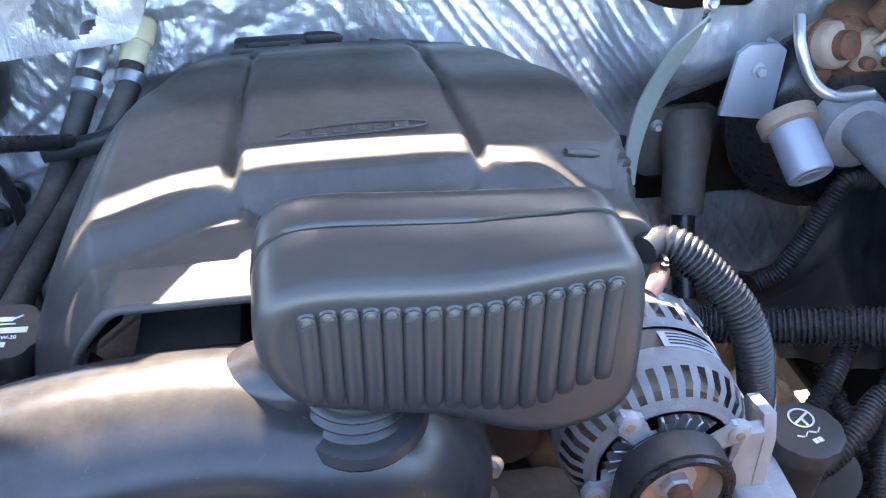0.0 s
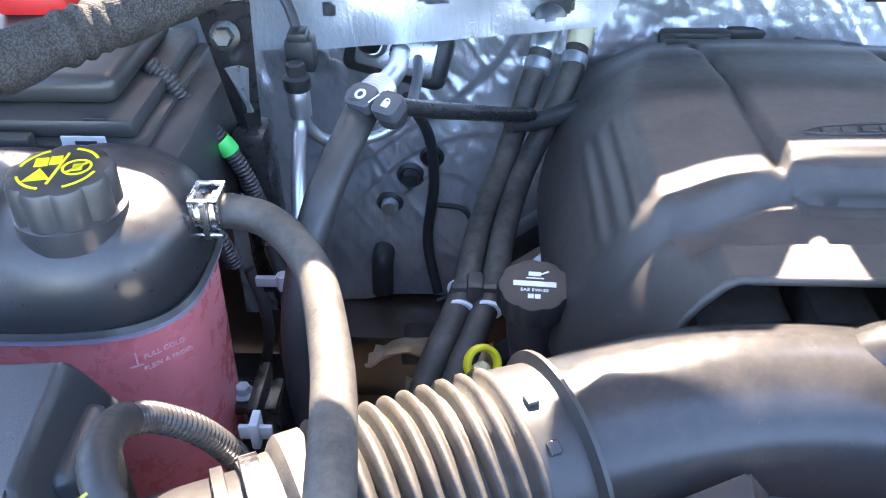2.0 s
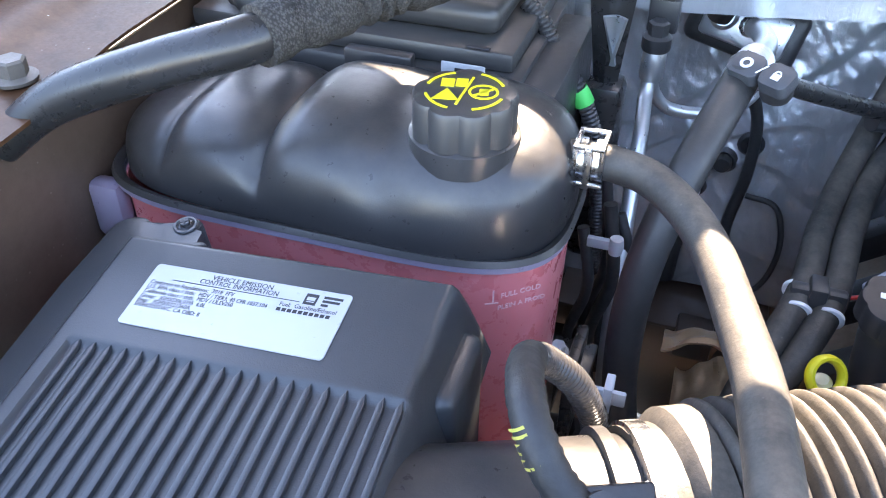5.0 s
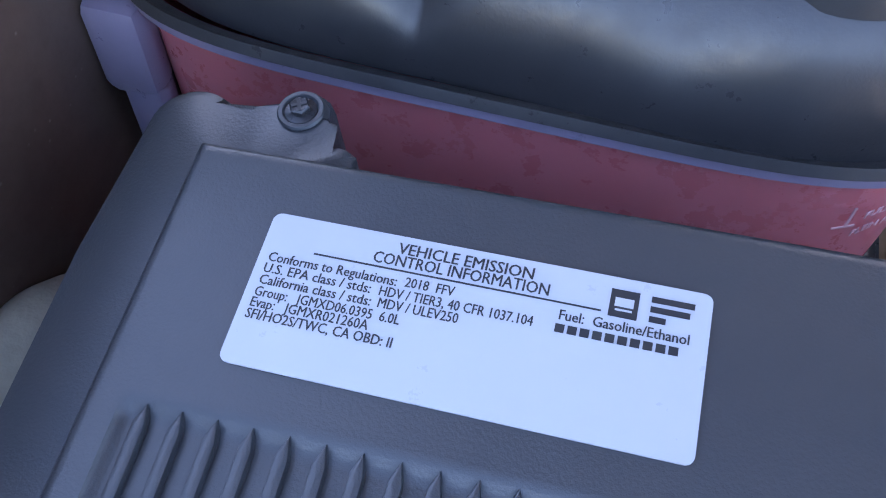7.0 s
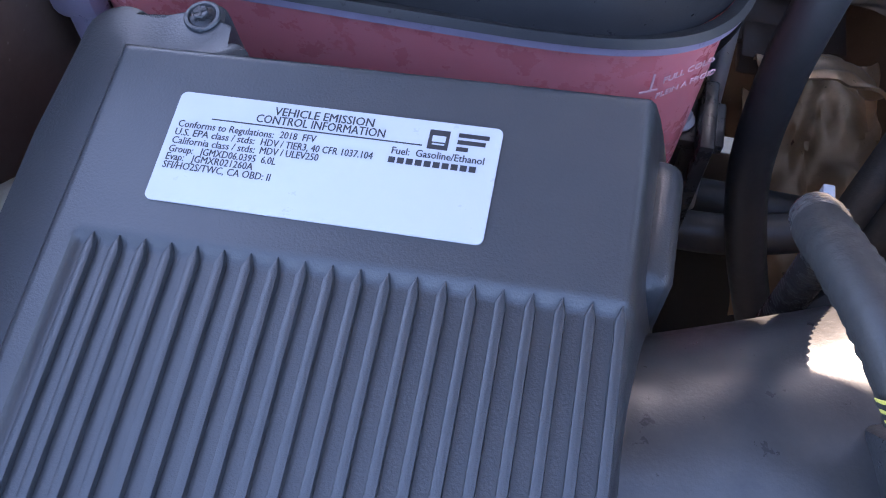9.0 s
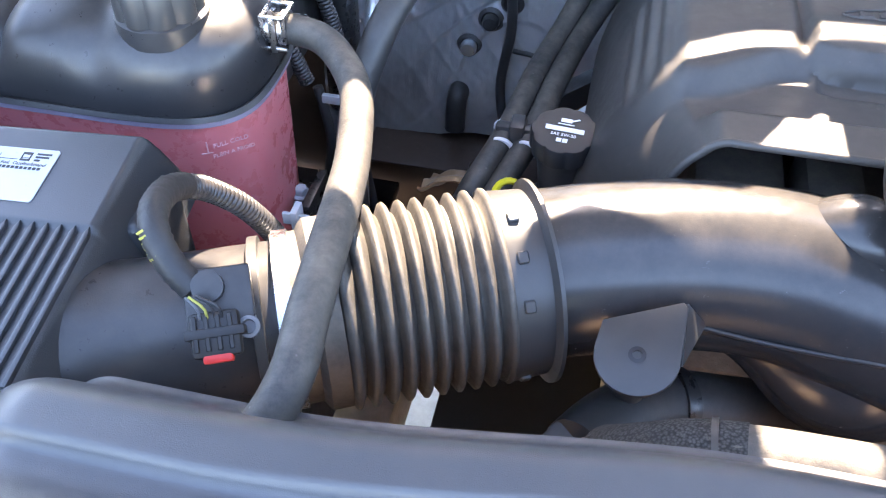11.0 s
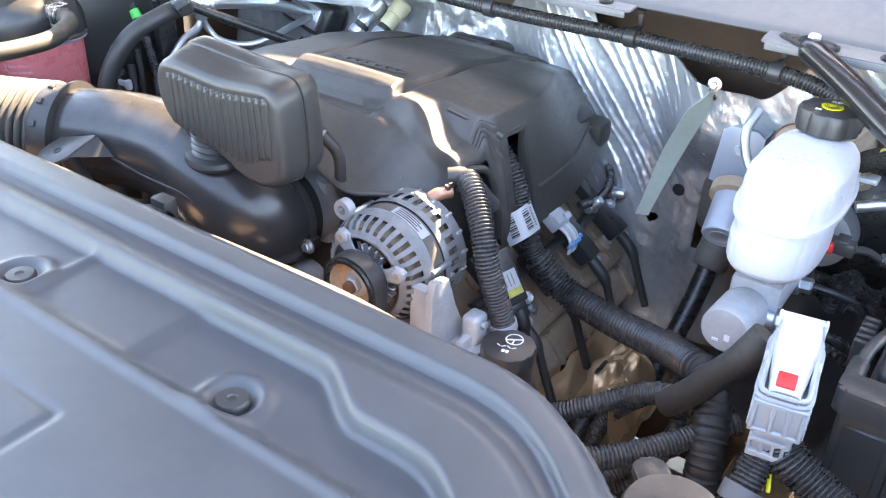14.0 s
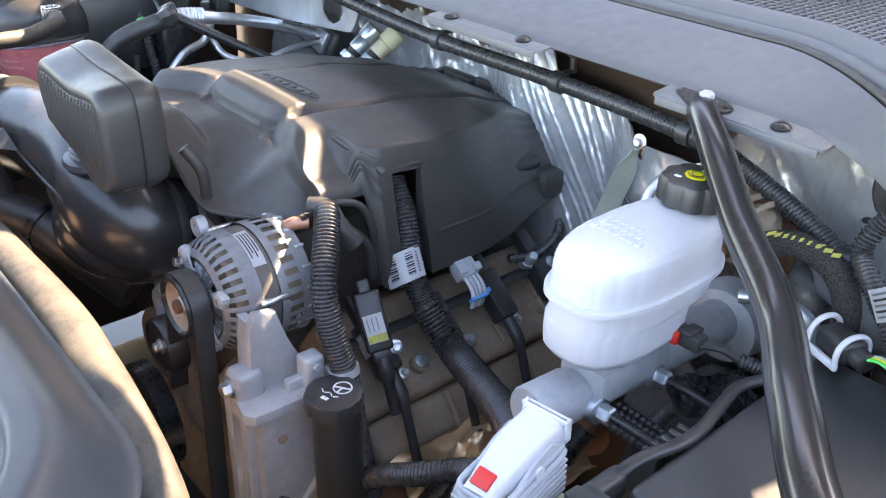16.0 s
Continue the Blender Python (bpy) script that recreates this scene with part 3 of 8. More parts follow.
# ---- engine and its cover ----
def cover_top(x, y):
    z = 1.291 - 0.010 * fade(0.66, 0.8, y) - 0.022 * fade(0.8, 0.95, y) - 0.03 * fade(0.93, 1.045, y)
    turn = 0.06 * fade(0.10, 0.22, x) + 0.04 * fade(0.10, 0.19, -x)
    valley = fade(0.642, 0.612, y + turn)
    lip = fade(0.556, 0.536, y)
    z += -0.022 * valley + 0.018 * lip * fade(0.10, -0.02, x) * fade(-0.185, -0.165, x)
    z -= fade(-0.02, 0.15, x) * 0.060 * fade(0.63, 0.51, y + turn) ** 0.9
    z += 0.009 * fade(0.094, 0.086, abs(x)) * fade(0.6265, 0.633, y) * fade(0.70, 0.65, y)
    z -= 0.010 * (x / 0.2) ** 2 * fade(0.50, 0.62, y)
    z -= 0.036 * fade(0.13, 0.215, x) ** 1.3 * fade(0.668, 0.645, y)
    pad_y = y - 0.007 * (abs(x) / 0.088) ** 6 if abs(x) < 0.1 else y
    if pad_y < 0.70:
        pad = 1.2685 + 0.003 * fade(0.600, 0.617, pad_y) + 0.010 * max(0.0, min(1.0, (pad_y - 0.618) / 0.004)) + 0.0125 * max(0.0, min(1.0, (pad_y - 0.6225) / 0.0115)) + 0.003 * fade(0.634, 0.65, pad_y)
        z += (pad - z) * fade(0.093, 0.089, abs(x)) * fade(0.596, 0.604, pad_y) * fade(0.66, 0.645, pad_y)
    z -= 0.005 * fade(0.087, 0.080, abs(x)) * fade(0.597, 0.602, pad_y) * fade(0.6195, 0.6165, pad_y)
    if y > 0.62:
        dip = math.exp(-((abs(x) - 0.098 + 0.02 * (y - 0.64)) / 0.0055) ** 2)
        z -= 0.007 * dip * fade(0.625, 0.655, y) * fade(1.03, 1.0, y)
    z += 0.0018 * fade(0.094, 0.09, abs(x)) * fade(0.65, 0.66, y)
    return z


def cover_skin(u, v):
    s = 2 * u - 1
    a, side = abs(s), (1 if s > 0 else -1)
    y = 0.497 + (1.04 - 0.497) * v
    top_w = (0.208 if side > 0 else 0.178 + 0.017 * fade(0.5, 0.6, y)) - 0.055 * fade(0.78, 1.04, y)
    if side > 0:
        top_w += 0.02 * fade(0.655, 0.69, y) * fade(1.0, 0.8, y)
    x = side * top_w * min(1, a / 0.62)
    z = cover_top(x, y)
    y += 0.075 * fade(0.6, 1.0, abs(x) / top_w) * fade(0.62, 0.497, y) if side > 0 else 0.0
    if a > 0.62:
        k = (a - 0.62) / 0.38
        if side > 0:
            low = 1.222 - 0.128 * fade(0.658, 0.672, y) + 0.03 * fade(0.8, 1.04, y)
            out = 0.234 + 0.034 * fade(0.655, 0.68, y) - 0.03 * fade(0.85, 1.04, y)
        else:
            low = 1.215 - 0.105 * fade(0.50, 0.60, y) + 0.03 * fade(0.85, 1.04, y)
            out = 0.205 + 0.072 * fade(0.50, 0.62, y) - 0.03 * fade(0.85, 1.04, y)
        x = side * (top_w + (out - top_w) * (1 - (1 - k) ** ((2.2 - 1.0 * fade(0.655, 0.69, y)) if side > 0 else 1.5)))
        z = z + (low - z) * k ** ((1.5 - 0.35 * fade(0.655, 0.69, y)) if side > 0 else 1.25)
        louvre = fade(0.05, 0.12, k) * fade(0.5, 0.42, k) * (fade(0.60, 0.63, y) * fade(0.80, 0.76, y) if side < 0 else fade(0.645, 0.65, y) * fade(0.685, 0.68, y) + 0.5 * fade(0.86, 0.9, y))
        z += 0.0016 * louvre * math.sin(k * 52)
        x += side * 0.0012 * louvre * math.sin(k * 52)
    return (x, y, z)


def cover_shell():
    bm = sheet(cover_skin, 220, 270, 0.0035, (0, 0, 1))
    gone = [f for f in bm.faces if (c := f.calc_center_median()).x > 0.222 and 0.699 < c.y < 0.747 and c.z < 1.24]
    bmesh.ops.delete(bm, geom=gone, context="FACES")
    return bm


engine_cover = thing("engine_cover", "matte black plastic engine cover with a raised oval emblem", "engine cover", at=(0, 0.78, 1.1))
part("shell", cover_shell(), cover_plastic, engine_cover, smooth=50)
part("slot_post", moved(slab([(0.214, 1.25), (0.238, 1.248), (0.2715, 1.092), (0.25, 1.092)], -0.699, -0.684, 0.002), XZ), cover_plastic, engine_cover)
part("slot_fin", sweep([(0.172, 0.657, 1.279), (0.20, 0.663, 1.271), (0.222, 0.676, 1.259), (0.238, 0.687, 1.246)], lambda s, f: 0.0035 + 0.002 * f, 10, 0.004), cover_plastic, engine_cover)
part("slot_jamb", moved(slab([(0.228, 1.246), (0.238, 1.244), (0.2695, 1.094), (0.235, 1.094)], -0.753, -0.746, 0.001), XZ), cover_plastic, engine_cover)
part("slot_roof", box(0.214, 0.2385, 0.694, 0.752, 1.240, 1.248, 0.002), cover_plastic, engine_cover)
part("side_fold", sweep([Vector(cover_skin(0.5 + 0.5 * (0.62 + 0.38 * 0.72), 0.485 + 0.42 * k / 12)) for k in range(13)], 0.0032, 8, 0.008), cover_plastic, engine_cover)
part("front_rim", sweep([Vector(cover_skin(k / 60, 0)) + Vector((0, -0.001, -0.002)) for k in range(61)], 0.0036, 10, 0.005), cover_plastic, engine_cover)
part("loom_arch", sweep([(0.225, 0.59, 1.219), (0.236, 0.625, 1.222), (0.243, 0.65, 1.21), (0.246, 0.665, 1.17), (0.246, 0.672, 1.10)], 0.005, 10, 0.006), cover_plastic, engine_cover)
ledge = join(box(-0.12, 0.115, 1.028, 1.05, 1.212, 1.228, 0.004), box(-0.118, -0.10, 1.04, 1.095, 1.205, 1.222, 0.004), box(-0.035, 0.06, 1.085, 1.104, 1.205, 1.225, 0.006),
             box(-0.118, -0.03, 1.075, 1.098, 1.203, 1.224, 0.006), box(0.045, 0.062, 1.04, 1.1, 1.205, 1.223, 0.004), box(-0.052, -0.036, 1.045, 1.062, 1.212, 1.225, 0.003))
part("rear_ledge", ledge, cover_plastic, engine_cover)
part("side_ear", join(box(0.19, 0.245, 0.985, 1.03, 1.12, 1.165, 0.01), box(0.16, 0.225, 0.93, 1.0, 1.165, 1.19, 0.012)), cover_plastic, engine_cover)
part("pipe_shroud", lathe([(0.032, 0), (0.036, 0.003), (0.036, 0.07), (0.033, 0.073)], (0.135, 1.0, 1.19), (0.2, 1, -0.1), 28), cover_plastic, engine_cover)
emblem = part("emblem_oval", sweep([(0.064 * math.cos(t), 0.701 + 0.0125 * math.sin(t) + 0.004 * math.cos(t), cover_top(0.064 * math.cos(t), 0.701 + 0.0125 * math.sin(t)) + 0.0012) for t in (2 * math.pi * k / 28 for k in range(29))], 0.0011, 8, 0.003), cover_plastic, engine_cover)
for k in range(6):
    x = -0.044 + 0.0172 * k
    bar = moved(box(-0.0062, 0.0062, -0.0045, 0.0045, -0.001, 0.0018, 0.0008, 1), Matrix.Translation((x, 0.7005 + 0.06 * x, cover_top(x, 0.70) + 0.0006)))
    part("emblem_bar", bar, cover_plastic, emblem)

engine = thing("engine_block", "grimy iron and aluminium engine block", "engine", at=(0, 0.8, 0.6))
part("block", box(-0.19, 0.2, 0.58, 1.05, 0.5, 0.93, 0.02), iron, engine)
part("front_case", box(-0.17, 0.19, 0.52, 0.6, 0.55, 0.98, 0.03), iron, engine)
part("intake_manifold", join(box(-0.15, 0.15, 0.56, 1.03, 1.0, 1.15, 0.03), box(-0.175, -0.095, 0.515, 0.62, 1.13, 1.212, 0.012), box(-0.083, -0.03, 0.515, 0.62, 1.13, 1.216, 0.012)), dusty_plastic, engine, "dark moulded intake manifold")
part("throttle_body", join(lathe([(0.05, 0), (0.054, 0.004), (0.054, 0.05), (0.048, 0.055)], (0.008, 0.51, 1.128), (0, 1, 0), 32), box(-0.035, 0.055, 0.54, 0.58, 1.078, 1.178, 0.01)), cast, engine)
for sgn in (-1, 1):
    head = moved(box(-0.075, 0.075, 0.6, 1.04, -0.045, 0.045, 0.014, 3), Matrix.Translation((sgn * 0.225, 0, 0.95)) @ Matrix.Rotation(radians(sgn * 38), 4, "Y"))
    vc = part("valve_cover", head, iron, engine, "dusty grey brown valve cover")
    for k in range(4):
        rib = moved(box(-0.06, 0.06, 0.66 + 0.1 * k, 0.668 + 0.1 * k, 0.043, 0.05, 0.002, 1), Matrix.Translation((sgn * 0.225, 0, 0.95)) @ Matrix.Rotation(radians(sgn * 38), 4, "Y"))
        part("rib", rib, iron, vc)
    exhaust = sweep([(sgn * 0.30, 0.62, 0.82), (sgn * 0.36, 0.7, 0.79), (sgn * 0.37, 0.9, 0.78), (sgn * 0.35, 1.05, 0.70)], 0.03, 16, 0.012)
    part("exhaust_manifold", exhaust, rust, engine, "rust brown exhaust manifold")
part("heat_shield", sheet(lambda u, v: (0.34 + 0.13 * u + 0.01 * noise.noise(Vector((u * 4, v * 4, 0))), 0.62 + 0.28 * v, 0.88 - 0.07 * u + 0.02 * noise.noise(Vector((u * 6, v * 7, 4)))), 24, 24, 0.002), heat_wrap, engine, "crumpled foil heat shield")
part("heat_shield", sheet(lambda u, v: (-0.32 - 0.12 * u + 0.01 * noise.noise(Vector((u * 4, v * 4, 9))), 0.60 + 0.3 * v, 0.86 - 0.07 * u + 0.02 * noise.noise(Vector((u * 6, v * 7, 8)))), 24, 24, 0.002), heat_wrap, engine, "crumpled foil heat shield")
part("manifold_wrap", sheet(lambda u, v: (0.40 + 0.085 * u + 0.010 * noise.noise(Vector((u * 5, v * 5, 3))), 0.625 + 0.12 * v, 0.935 + 0.03 * v - 0.05 * (2 * u - 1) ** 2 + 0.03 * noise.noise(Vector((u * 3.5, v * 4, 6))) + 0.008 * noise.noise(Vector((u * 11, v * 13, 1)))), 40, 40, 0.002), heat_wrap, engine, "crumpled tan foil wrap")
part("water_pump", join(lathe([(0.05, 0), (0.055, 0.005), (0.055, 0.05), (0.04, 0.06)], (0.0, 0.46, 0.95), (0, 1, 0), 28), sweep([(0.02, 0.5, 0.97), (0.09, 0.47, 0.93), (0.13, 0.49, 0.86), (0.11, 0.53, 0.8)], 0.024, 14, 0.01), sweep([(0.06, 0.5, 0.90), (0.15, 0.48, 0.94), (0.19, 0.5, 1.0)], 0.022, 14, 0.01)), iron, engine, "rough cast water pump and outlet")

for y, z in ((0.665, 0.985), (0.713, 0.977), (0.80, 0.975), (0.885, 0.985), (0.96, 0.98)):
    head_bolt = part("cover_boss", lathe([(0.013, -0.02), (0.013, 0.0), (0.010, 0.003)], (0.289, y, z - 0.004), (0.62, 0, 0.78), 18), iron, engine)
    bolt(head_bolt, (0.291, y, z), (0.62, 0, 0.78), 0.013, zinc)
part("coil_rail", sweep([(0.262, 0.60, 1.03), (0.266, 0.75, 1.03), (0.266, 1.02, 1.03)], 0.010, 10, 0.02, flat=0.5), plastic, engine, "black rail that carries the coils")
part("head_casting", moved(box(-0.03, 0.03, 0.61, 1.03, -0.05, 0.02, 0.012, 3), Matrix.Translation((0.305, 0, 0.885)) @ Matrix.Rotation(radians(52), 4, "Y")), iron, engine, "dusty cylinder head casting")
for k in range(5):
    part("head_rib", moved(box(-0.028, 0.028, 0.66 + 0.08 * k, 0.67 + 0.08 * k, 0.015, 0.028, 0.004), Matrix.Translation((0.305, 0, 0.885)) @ Matrix.Rotation(radians(52), 4, "Y")), iron, engine)

# Ignition coils with their bolts and leads along the head.
def coil(y):
    x, z = 0.29, 1.02
    c = thing("ignition_coil", "black ignition coil with a boot on the valve cover", "ignition coil", "ignition coils", at=(x, y, z - 0.03))
    turn = Matrix.Translation((x, y, z)) @ Matrix.Rotation(radians(38), 4, "Y")
    part("case", moved(box(-0.045, 0.03, -0.017, 0.017, -0.012, 0.018, 0.005), turn), plastic_smooth, c)
    part("plug", moved(box(-0.085, -0.04, -0.011, 0.011, -0.006, 0.014, 0.003), turn), plastic, c)
    for dx in (-0.036, 0.036):
        bolt(c, turn @ Vector((dx, 0.024, -0.008)), turn.to_3x3() @ Vector((0, 0, 1)), 0.010, zinc)
    part("boot", sweep([turn @ Vector((0.03, 0, 0.004)), turn @ Vector((0.065, 0, 0.0)), turn @ Vector((0.10, 0, -0.02)), turn @ Vector((0.15, 0, -0.05))], lambda s, f: 0.0095 - 0.003 * fade(0.25, 0.4, f), 12, 0.006), rubber_clean, c)
    return c


for y in (0.64, 0.745, 0.85, 0.95):
    coil(y)
part("coil_label", moved(box(-0.03, 0.0, -0.0175, -0.0168, -0.006, 0.012, 0.0002, 1), Matrix.Translation((0.29, 0.64, 1.02)) @ Matrix.Rotation(radians(38), 4, "Y")), label_paper, bpy.data.objects["ignition_coil"], "white label")
injector_plug = thing("injector_connector", "pale grey connector with a blue lock on the coil rail", "connector", at=(0.285, 0.80, 1.04))
turn = Matrix.Translation((0.285, 0.80, 1.07)) @ Matrix.Rotation(radians(38), 4, "Y")
part("shell", moved(join(box(-0.030, -0.004, -0.016, 0.016, -0.008, 0.014, 0.003), box(-0.022, -0.008, -0.019, -0.004, 0.012, 0.019, 0.002), box(-0.018, -0.006, 0.006, 0.02, 0.010, 0.018, 0.002)), turn), light_grey, injector_plug)
part("lock", moved(join(box(0.024, 0.030, -0.015, 0.015, -0.006, 0.007, 0.002), box(0.02, 0.027, 0.010, 0.018, -0.004, 0.011, 0.002)), turn), blue_plastic, injector_plug)
for k in range(4):
    part("wire", moved(sweep([(-0.006, -0.011 + 0.007 * k, 0.008), (0.01, -0.011 + 0.007 * k, 0.010), (0.024, -0.011 + 0.007 * k, 0.004), (0.034, -0.011 + 0.006 * k, -0.012)], 0.0028, 8, 0.004), turn), (white_plastic, light_grey, white_plastic, light_grey)[k], injector_plug)
module = thing("coil_module", "black coil module with a white and yellow label", "ignition coil", at=(0.292, 0.63, 1.02))
long_axis = Vector((0.55, -0.08, -0.83)).normalized()
wide_axis = Vector((0.35, 0.90, 0.15))
face_axis = long_axis.cross(wide_axis).normalized()
MOD = Matrix.Translation((0.292, 0.630, 1.072)) @ Matrix((long_axis, face_axis.cross(long_axis), face_axis)).transposed().to_4x4()
part("case", moved(join(box(-0.042, 0.036, -0.017, 0.017, -0.012, 0.012, 0.004, 3), box(0.03, 0.048, -0.012, 0.012, -0.009, 0.009, 0.003), box(-0.058, -0.036, -0.008, 0.008, -0.007, 0.007, 0.003)), MOD), plastic_smooth, module)
label_side = part("label", moved(box(-0.012, 0.024, -0.013, 0.012, 0.0123, 0.0133, 0, 1), MOD), label_paper, module, "white label with a yellow end")
part("label_end", moved(box(0.014, 0.0235, -0.0125, 0.0115, 0.0134, 0.0140, 0, 1), MOD), print_yellow, label_side)
for k in range(3):
    part("text_bar", moved(box(-0.008, 0.010, -0.009 + 0.006 * k, -0.0078 + 0.006 * k, 0.0134, 0.0138, 0, 1), MOD), bracket_grey, label_side)
part("boot", sweep([MOD @ Vector((0.045, 0, 0)), MOD @ Vector((0.062, 0, 0)), MOD @ Vector((0.085, 0, -0.01)), MOD @ Vector((0.12, 0, -0.02))], lambda s, f: 0.010 - 0.003 * fade(0.3, 0.5, f), 14, 0.005), rubber_clean, module)
bolt(module, MOD @ Vector((0.036, 0.020, 0.0)), face_axis, 0.012, zinc)
solo("coil_loom", ribbed([(0.262, 0.90, 1.06), (0.275, 0.95, 1.06), (0.265, 1.0, 1.075), (0.22, 1.05, 1.09)], 0.0075, 0.004, 0.0012, 12), loom_plastic, "thin black corrugated loom above the coils", "wiring loom")
solo("fuel_pipe", sweep([(0.185, 1.02, 1.16), (0.235, 1.045, 1.17), (0.26, 1.05, 1.13), (0.265, 1.05, 1.04)], 0.005, 10), rubber_clean, "thin black fuel pipe behind the engine cover", "pipe")
for k, (y, z) in enumerate(((0.93, 1.04), (0.965, 1.03), (1.0, 1.045), (1.025, 1.02))):
    solo("head_fitting", moved(join(lathe([(0.008, 0), (0.009, 0.004), (0.009, 0.03), (0.006, 0.034)], sides=14), lathe([(0.012, 0.008), (0.013, 0.012), (0.012, 0.016)], sides=6)), Matrix.Translation((0.262, y, z)) @ Matrix.Rotation(radians(40 + 20 * k), 4, "Y")), (zinc, cast, zinc, plastic)[k], "small metal fitting on the rear of the head", "fitting", "head fittings")

# ---- alternator, bracket, belt and pulleys ----
ALT = Vector((0.2, 0.44, 1.133))
alternator = thing("alternator", "cast aluminium alternator with slotted vents and black pulley", "alternator", at=(0.2, 0.5, 1.06))


def round_case(r0, r1, y0, y1, slots, slot_y, mat_deep=0.006):
    bm = bmesh.new()
    n = slots * 8
    prof = [(r0, y0), *[(r1 * r, y0 + y) for r, y in slot_y], (r1, y1 - 0.002), (r1 - 0.004, y1)]
    rings = []
    for j, (r, y) in enumerate(prof):
        ring = []
        for k in range(n):
            a = 2 * math.pi * k / n
            ring.append(bm.verts.new((r * math.cos(a), y, r * math.sin(a))))
        rings.append(ring)
    for j in range(len(rings) - 1):
        for k in range(n):
            if j in (2, 3) and k % 8 in (2, 3, 4, 5):
                continue
            bm.faces.new((rings[j][k], rings[j][(k + 1) % n], rings[j + 1][(k + 1) % n], rings[j + 1][k]))
    bmesh.ops.solidify(bm, geom=bm.faces[:], thickness=-mat_deep * 0.6)
    return moved(bm, Matrix.Translation(ALT))


part("front_housing", round_case(0.047, 0.0735, 0.012, 0.054, 34, [(0.75, -0.0015), (0.82, 0.001), (0.92, 0.008), (0.985, 0.021)]), cast, alternator, smooth=30)
part("rear_housing", round_case(0.06, 0.0745, 0.074, 0.120, 30, [(0.99, 0.0), (1.0, 0.010), (1.0, 0.018), (0.99, 0.028)]), cast, alternator, smooth=30)
for k in range(18):
    a = radians(20 * k)
    part("rear_fin", moved(box(-0.0022, 0.0022, 0.108, 0.121, 0.058, 0.0755, 0.001, 1), Matrix.Translation(ALT) @ Matrix.Rotation(a, 4, "Y")), cast, alternator)
for a in (10, -50, 130):
    part("through_bolt", lathe([(0.0035, 0.046), (0.0042, 0.048), (0.0042, 0.08), (0.003, 0.082)], (ALT.x + 0.0745 * math.cos(radians(a)), ALT.y, ALT.z + 0.0745 * math.sin(radians(a))), (0, 1, 0), 10), zinc, alternator)
part("stator_ring", lathe([(0.060, 0.046), (0.0715, 0.05), (0.0715, 0.074), (0.06, 0.078)], ALT, (0, 1, 0), 64), dusty_plastic, alternator, "dark laminated stator ring")
part("winding", lathe([(0.02, 0.022), (0.058, 0.024), (0.060, 0.11), (0.02, 0.112)], ALT, (0, 1, 0), 40), iron, alternator)
for k in range(24):
    part("cooling_fan_blade", moved(box(-0.0012, 0.0012, 0.010, 0.020, 0.024, 0.042, 0.0005, 1), Matrix.Translation(ALT) @ Matrix.Rotation(2 * math.pi * k / 24, 4, "Y") @ Matrix.Translation((0.004, 0, 0))), zinc, alternator)
part("hub", hollow([(0.016, 0.004), (0.022, 0.002), (0.024, 0.010), (0.024, 0.03), (0.016, 0.03)], ALT, (0, 1, 0), 32), cast, alternator)
for ang in (126, 24, -66, 206):
    turned = Matrix.Translation(ALT) @ Matrix.Rotation(radians(90 - ang), 4, "Y")
    arm = moved(join(moved(slab([(-0.010, 0.018), (0.010, 0.018), (0.008, 0.036), (0.011, 0.056), (0.0, 0.067), (-0.011, 0.056), (-0.008, 0.036)], 0.006, 0.016, 0.003), XZ @ Matrix.Diagonal((1, 1, -1, 1))),
                     lathe([(0.0070, 0.0035), (0.0085, 0.0045), (0.0085, 0.012)], (0, -0.0005, 0.057), (0, 1, 0), 16)), turned)
    spoke = part("front_arm", arm, cast, alternator)
    part("screw_hole", moved(lathe([(0.0034, 0.0023), (0.0036, 0.0027), (0.0036, 0.006)], (0, -0.0005, 0.057), (0, 1, 0), 12), turned), iron, spoke)


def nose_plate():
    """The flat nose of the housing: a ring with four crescent windows round the shaft."""
    bm = bmesh.new()
    radii, n = (0.0375, 0.0405, 0.0445, 0.0485, 0.0515, 0.0545, 0.0575), 120
    rings = [[bm.verts.new((r * math.cos(2 * math.pi * k / n), 0.0085 + 12.0 * max(0.0, r - 0.0515) ** 2 * 10, r * math.sin(2 * math.pi * k / n))) for k in range(n)] for r in radii]
    for j in range(len(radii) - 1):
        for k in range(n):
            deg = 360 * (k + 0.5) / n
            near = min(abs((deg - c + 180) % 360 - 180) for c in (75, -21, 250, 166))
            if near < 29 and j in (0, 1, 2):
                continue
            bm.faces.new((rings[j][k], rings[j][(k + 1) % n], rings[j + 1][(k + 1) % n], rings[j + 1][k]))
    bmesh.ops.solidify(bm, geom=bm.faces[:], thickness=-0.004)
    return moved(bm, Matrix.Translation(ALT))


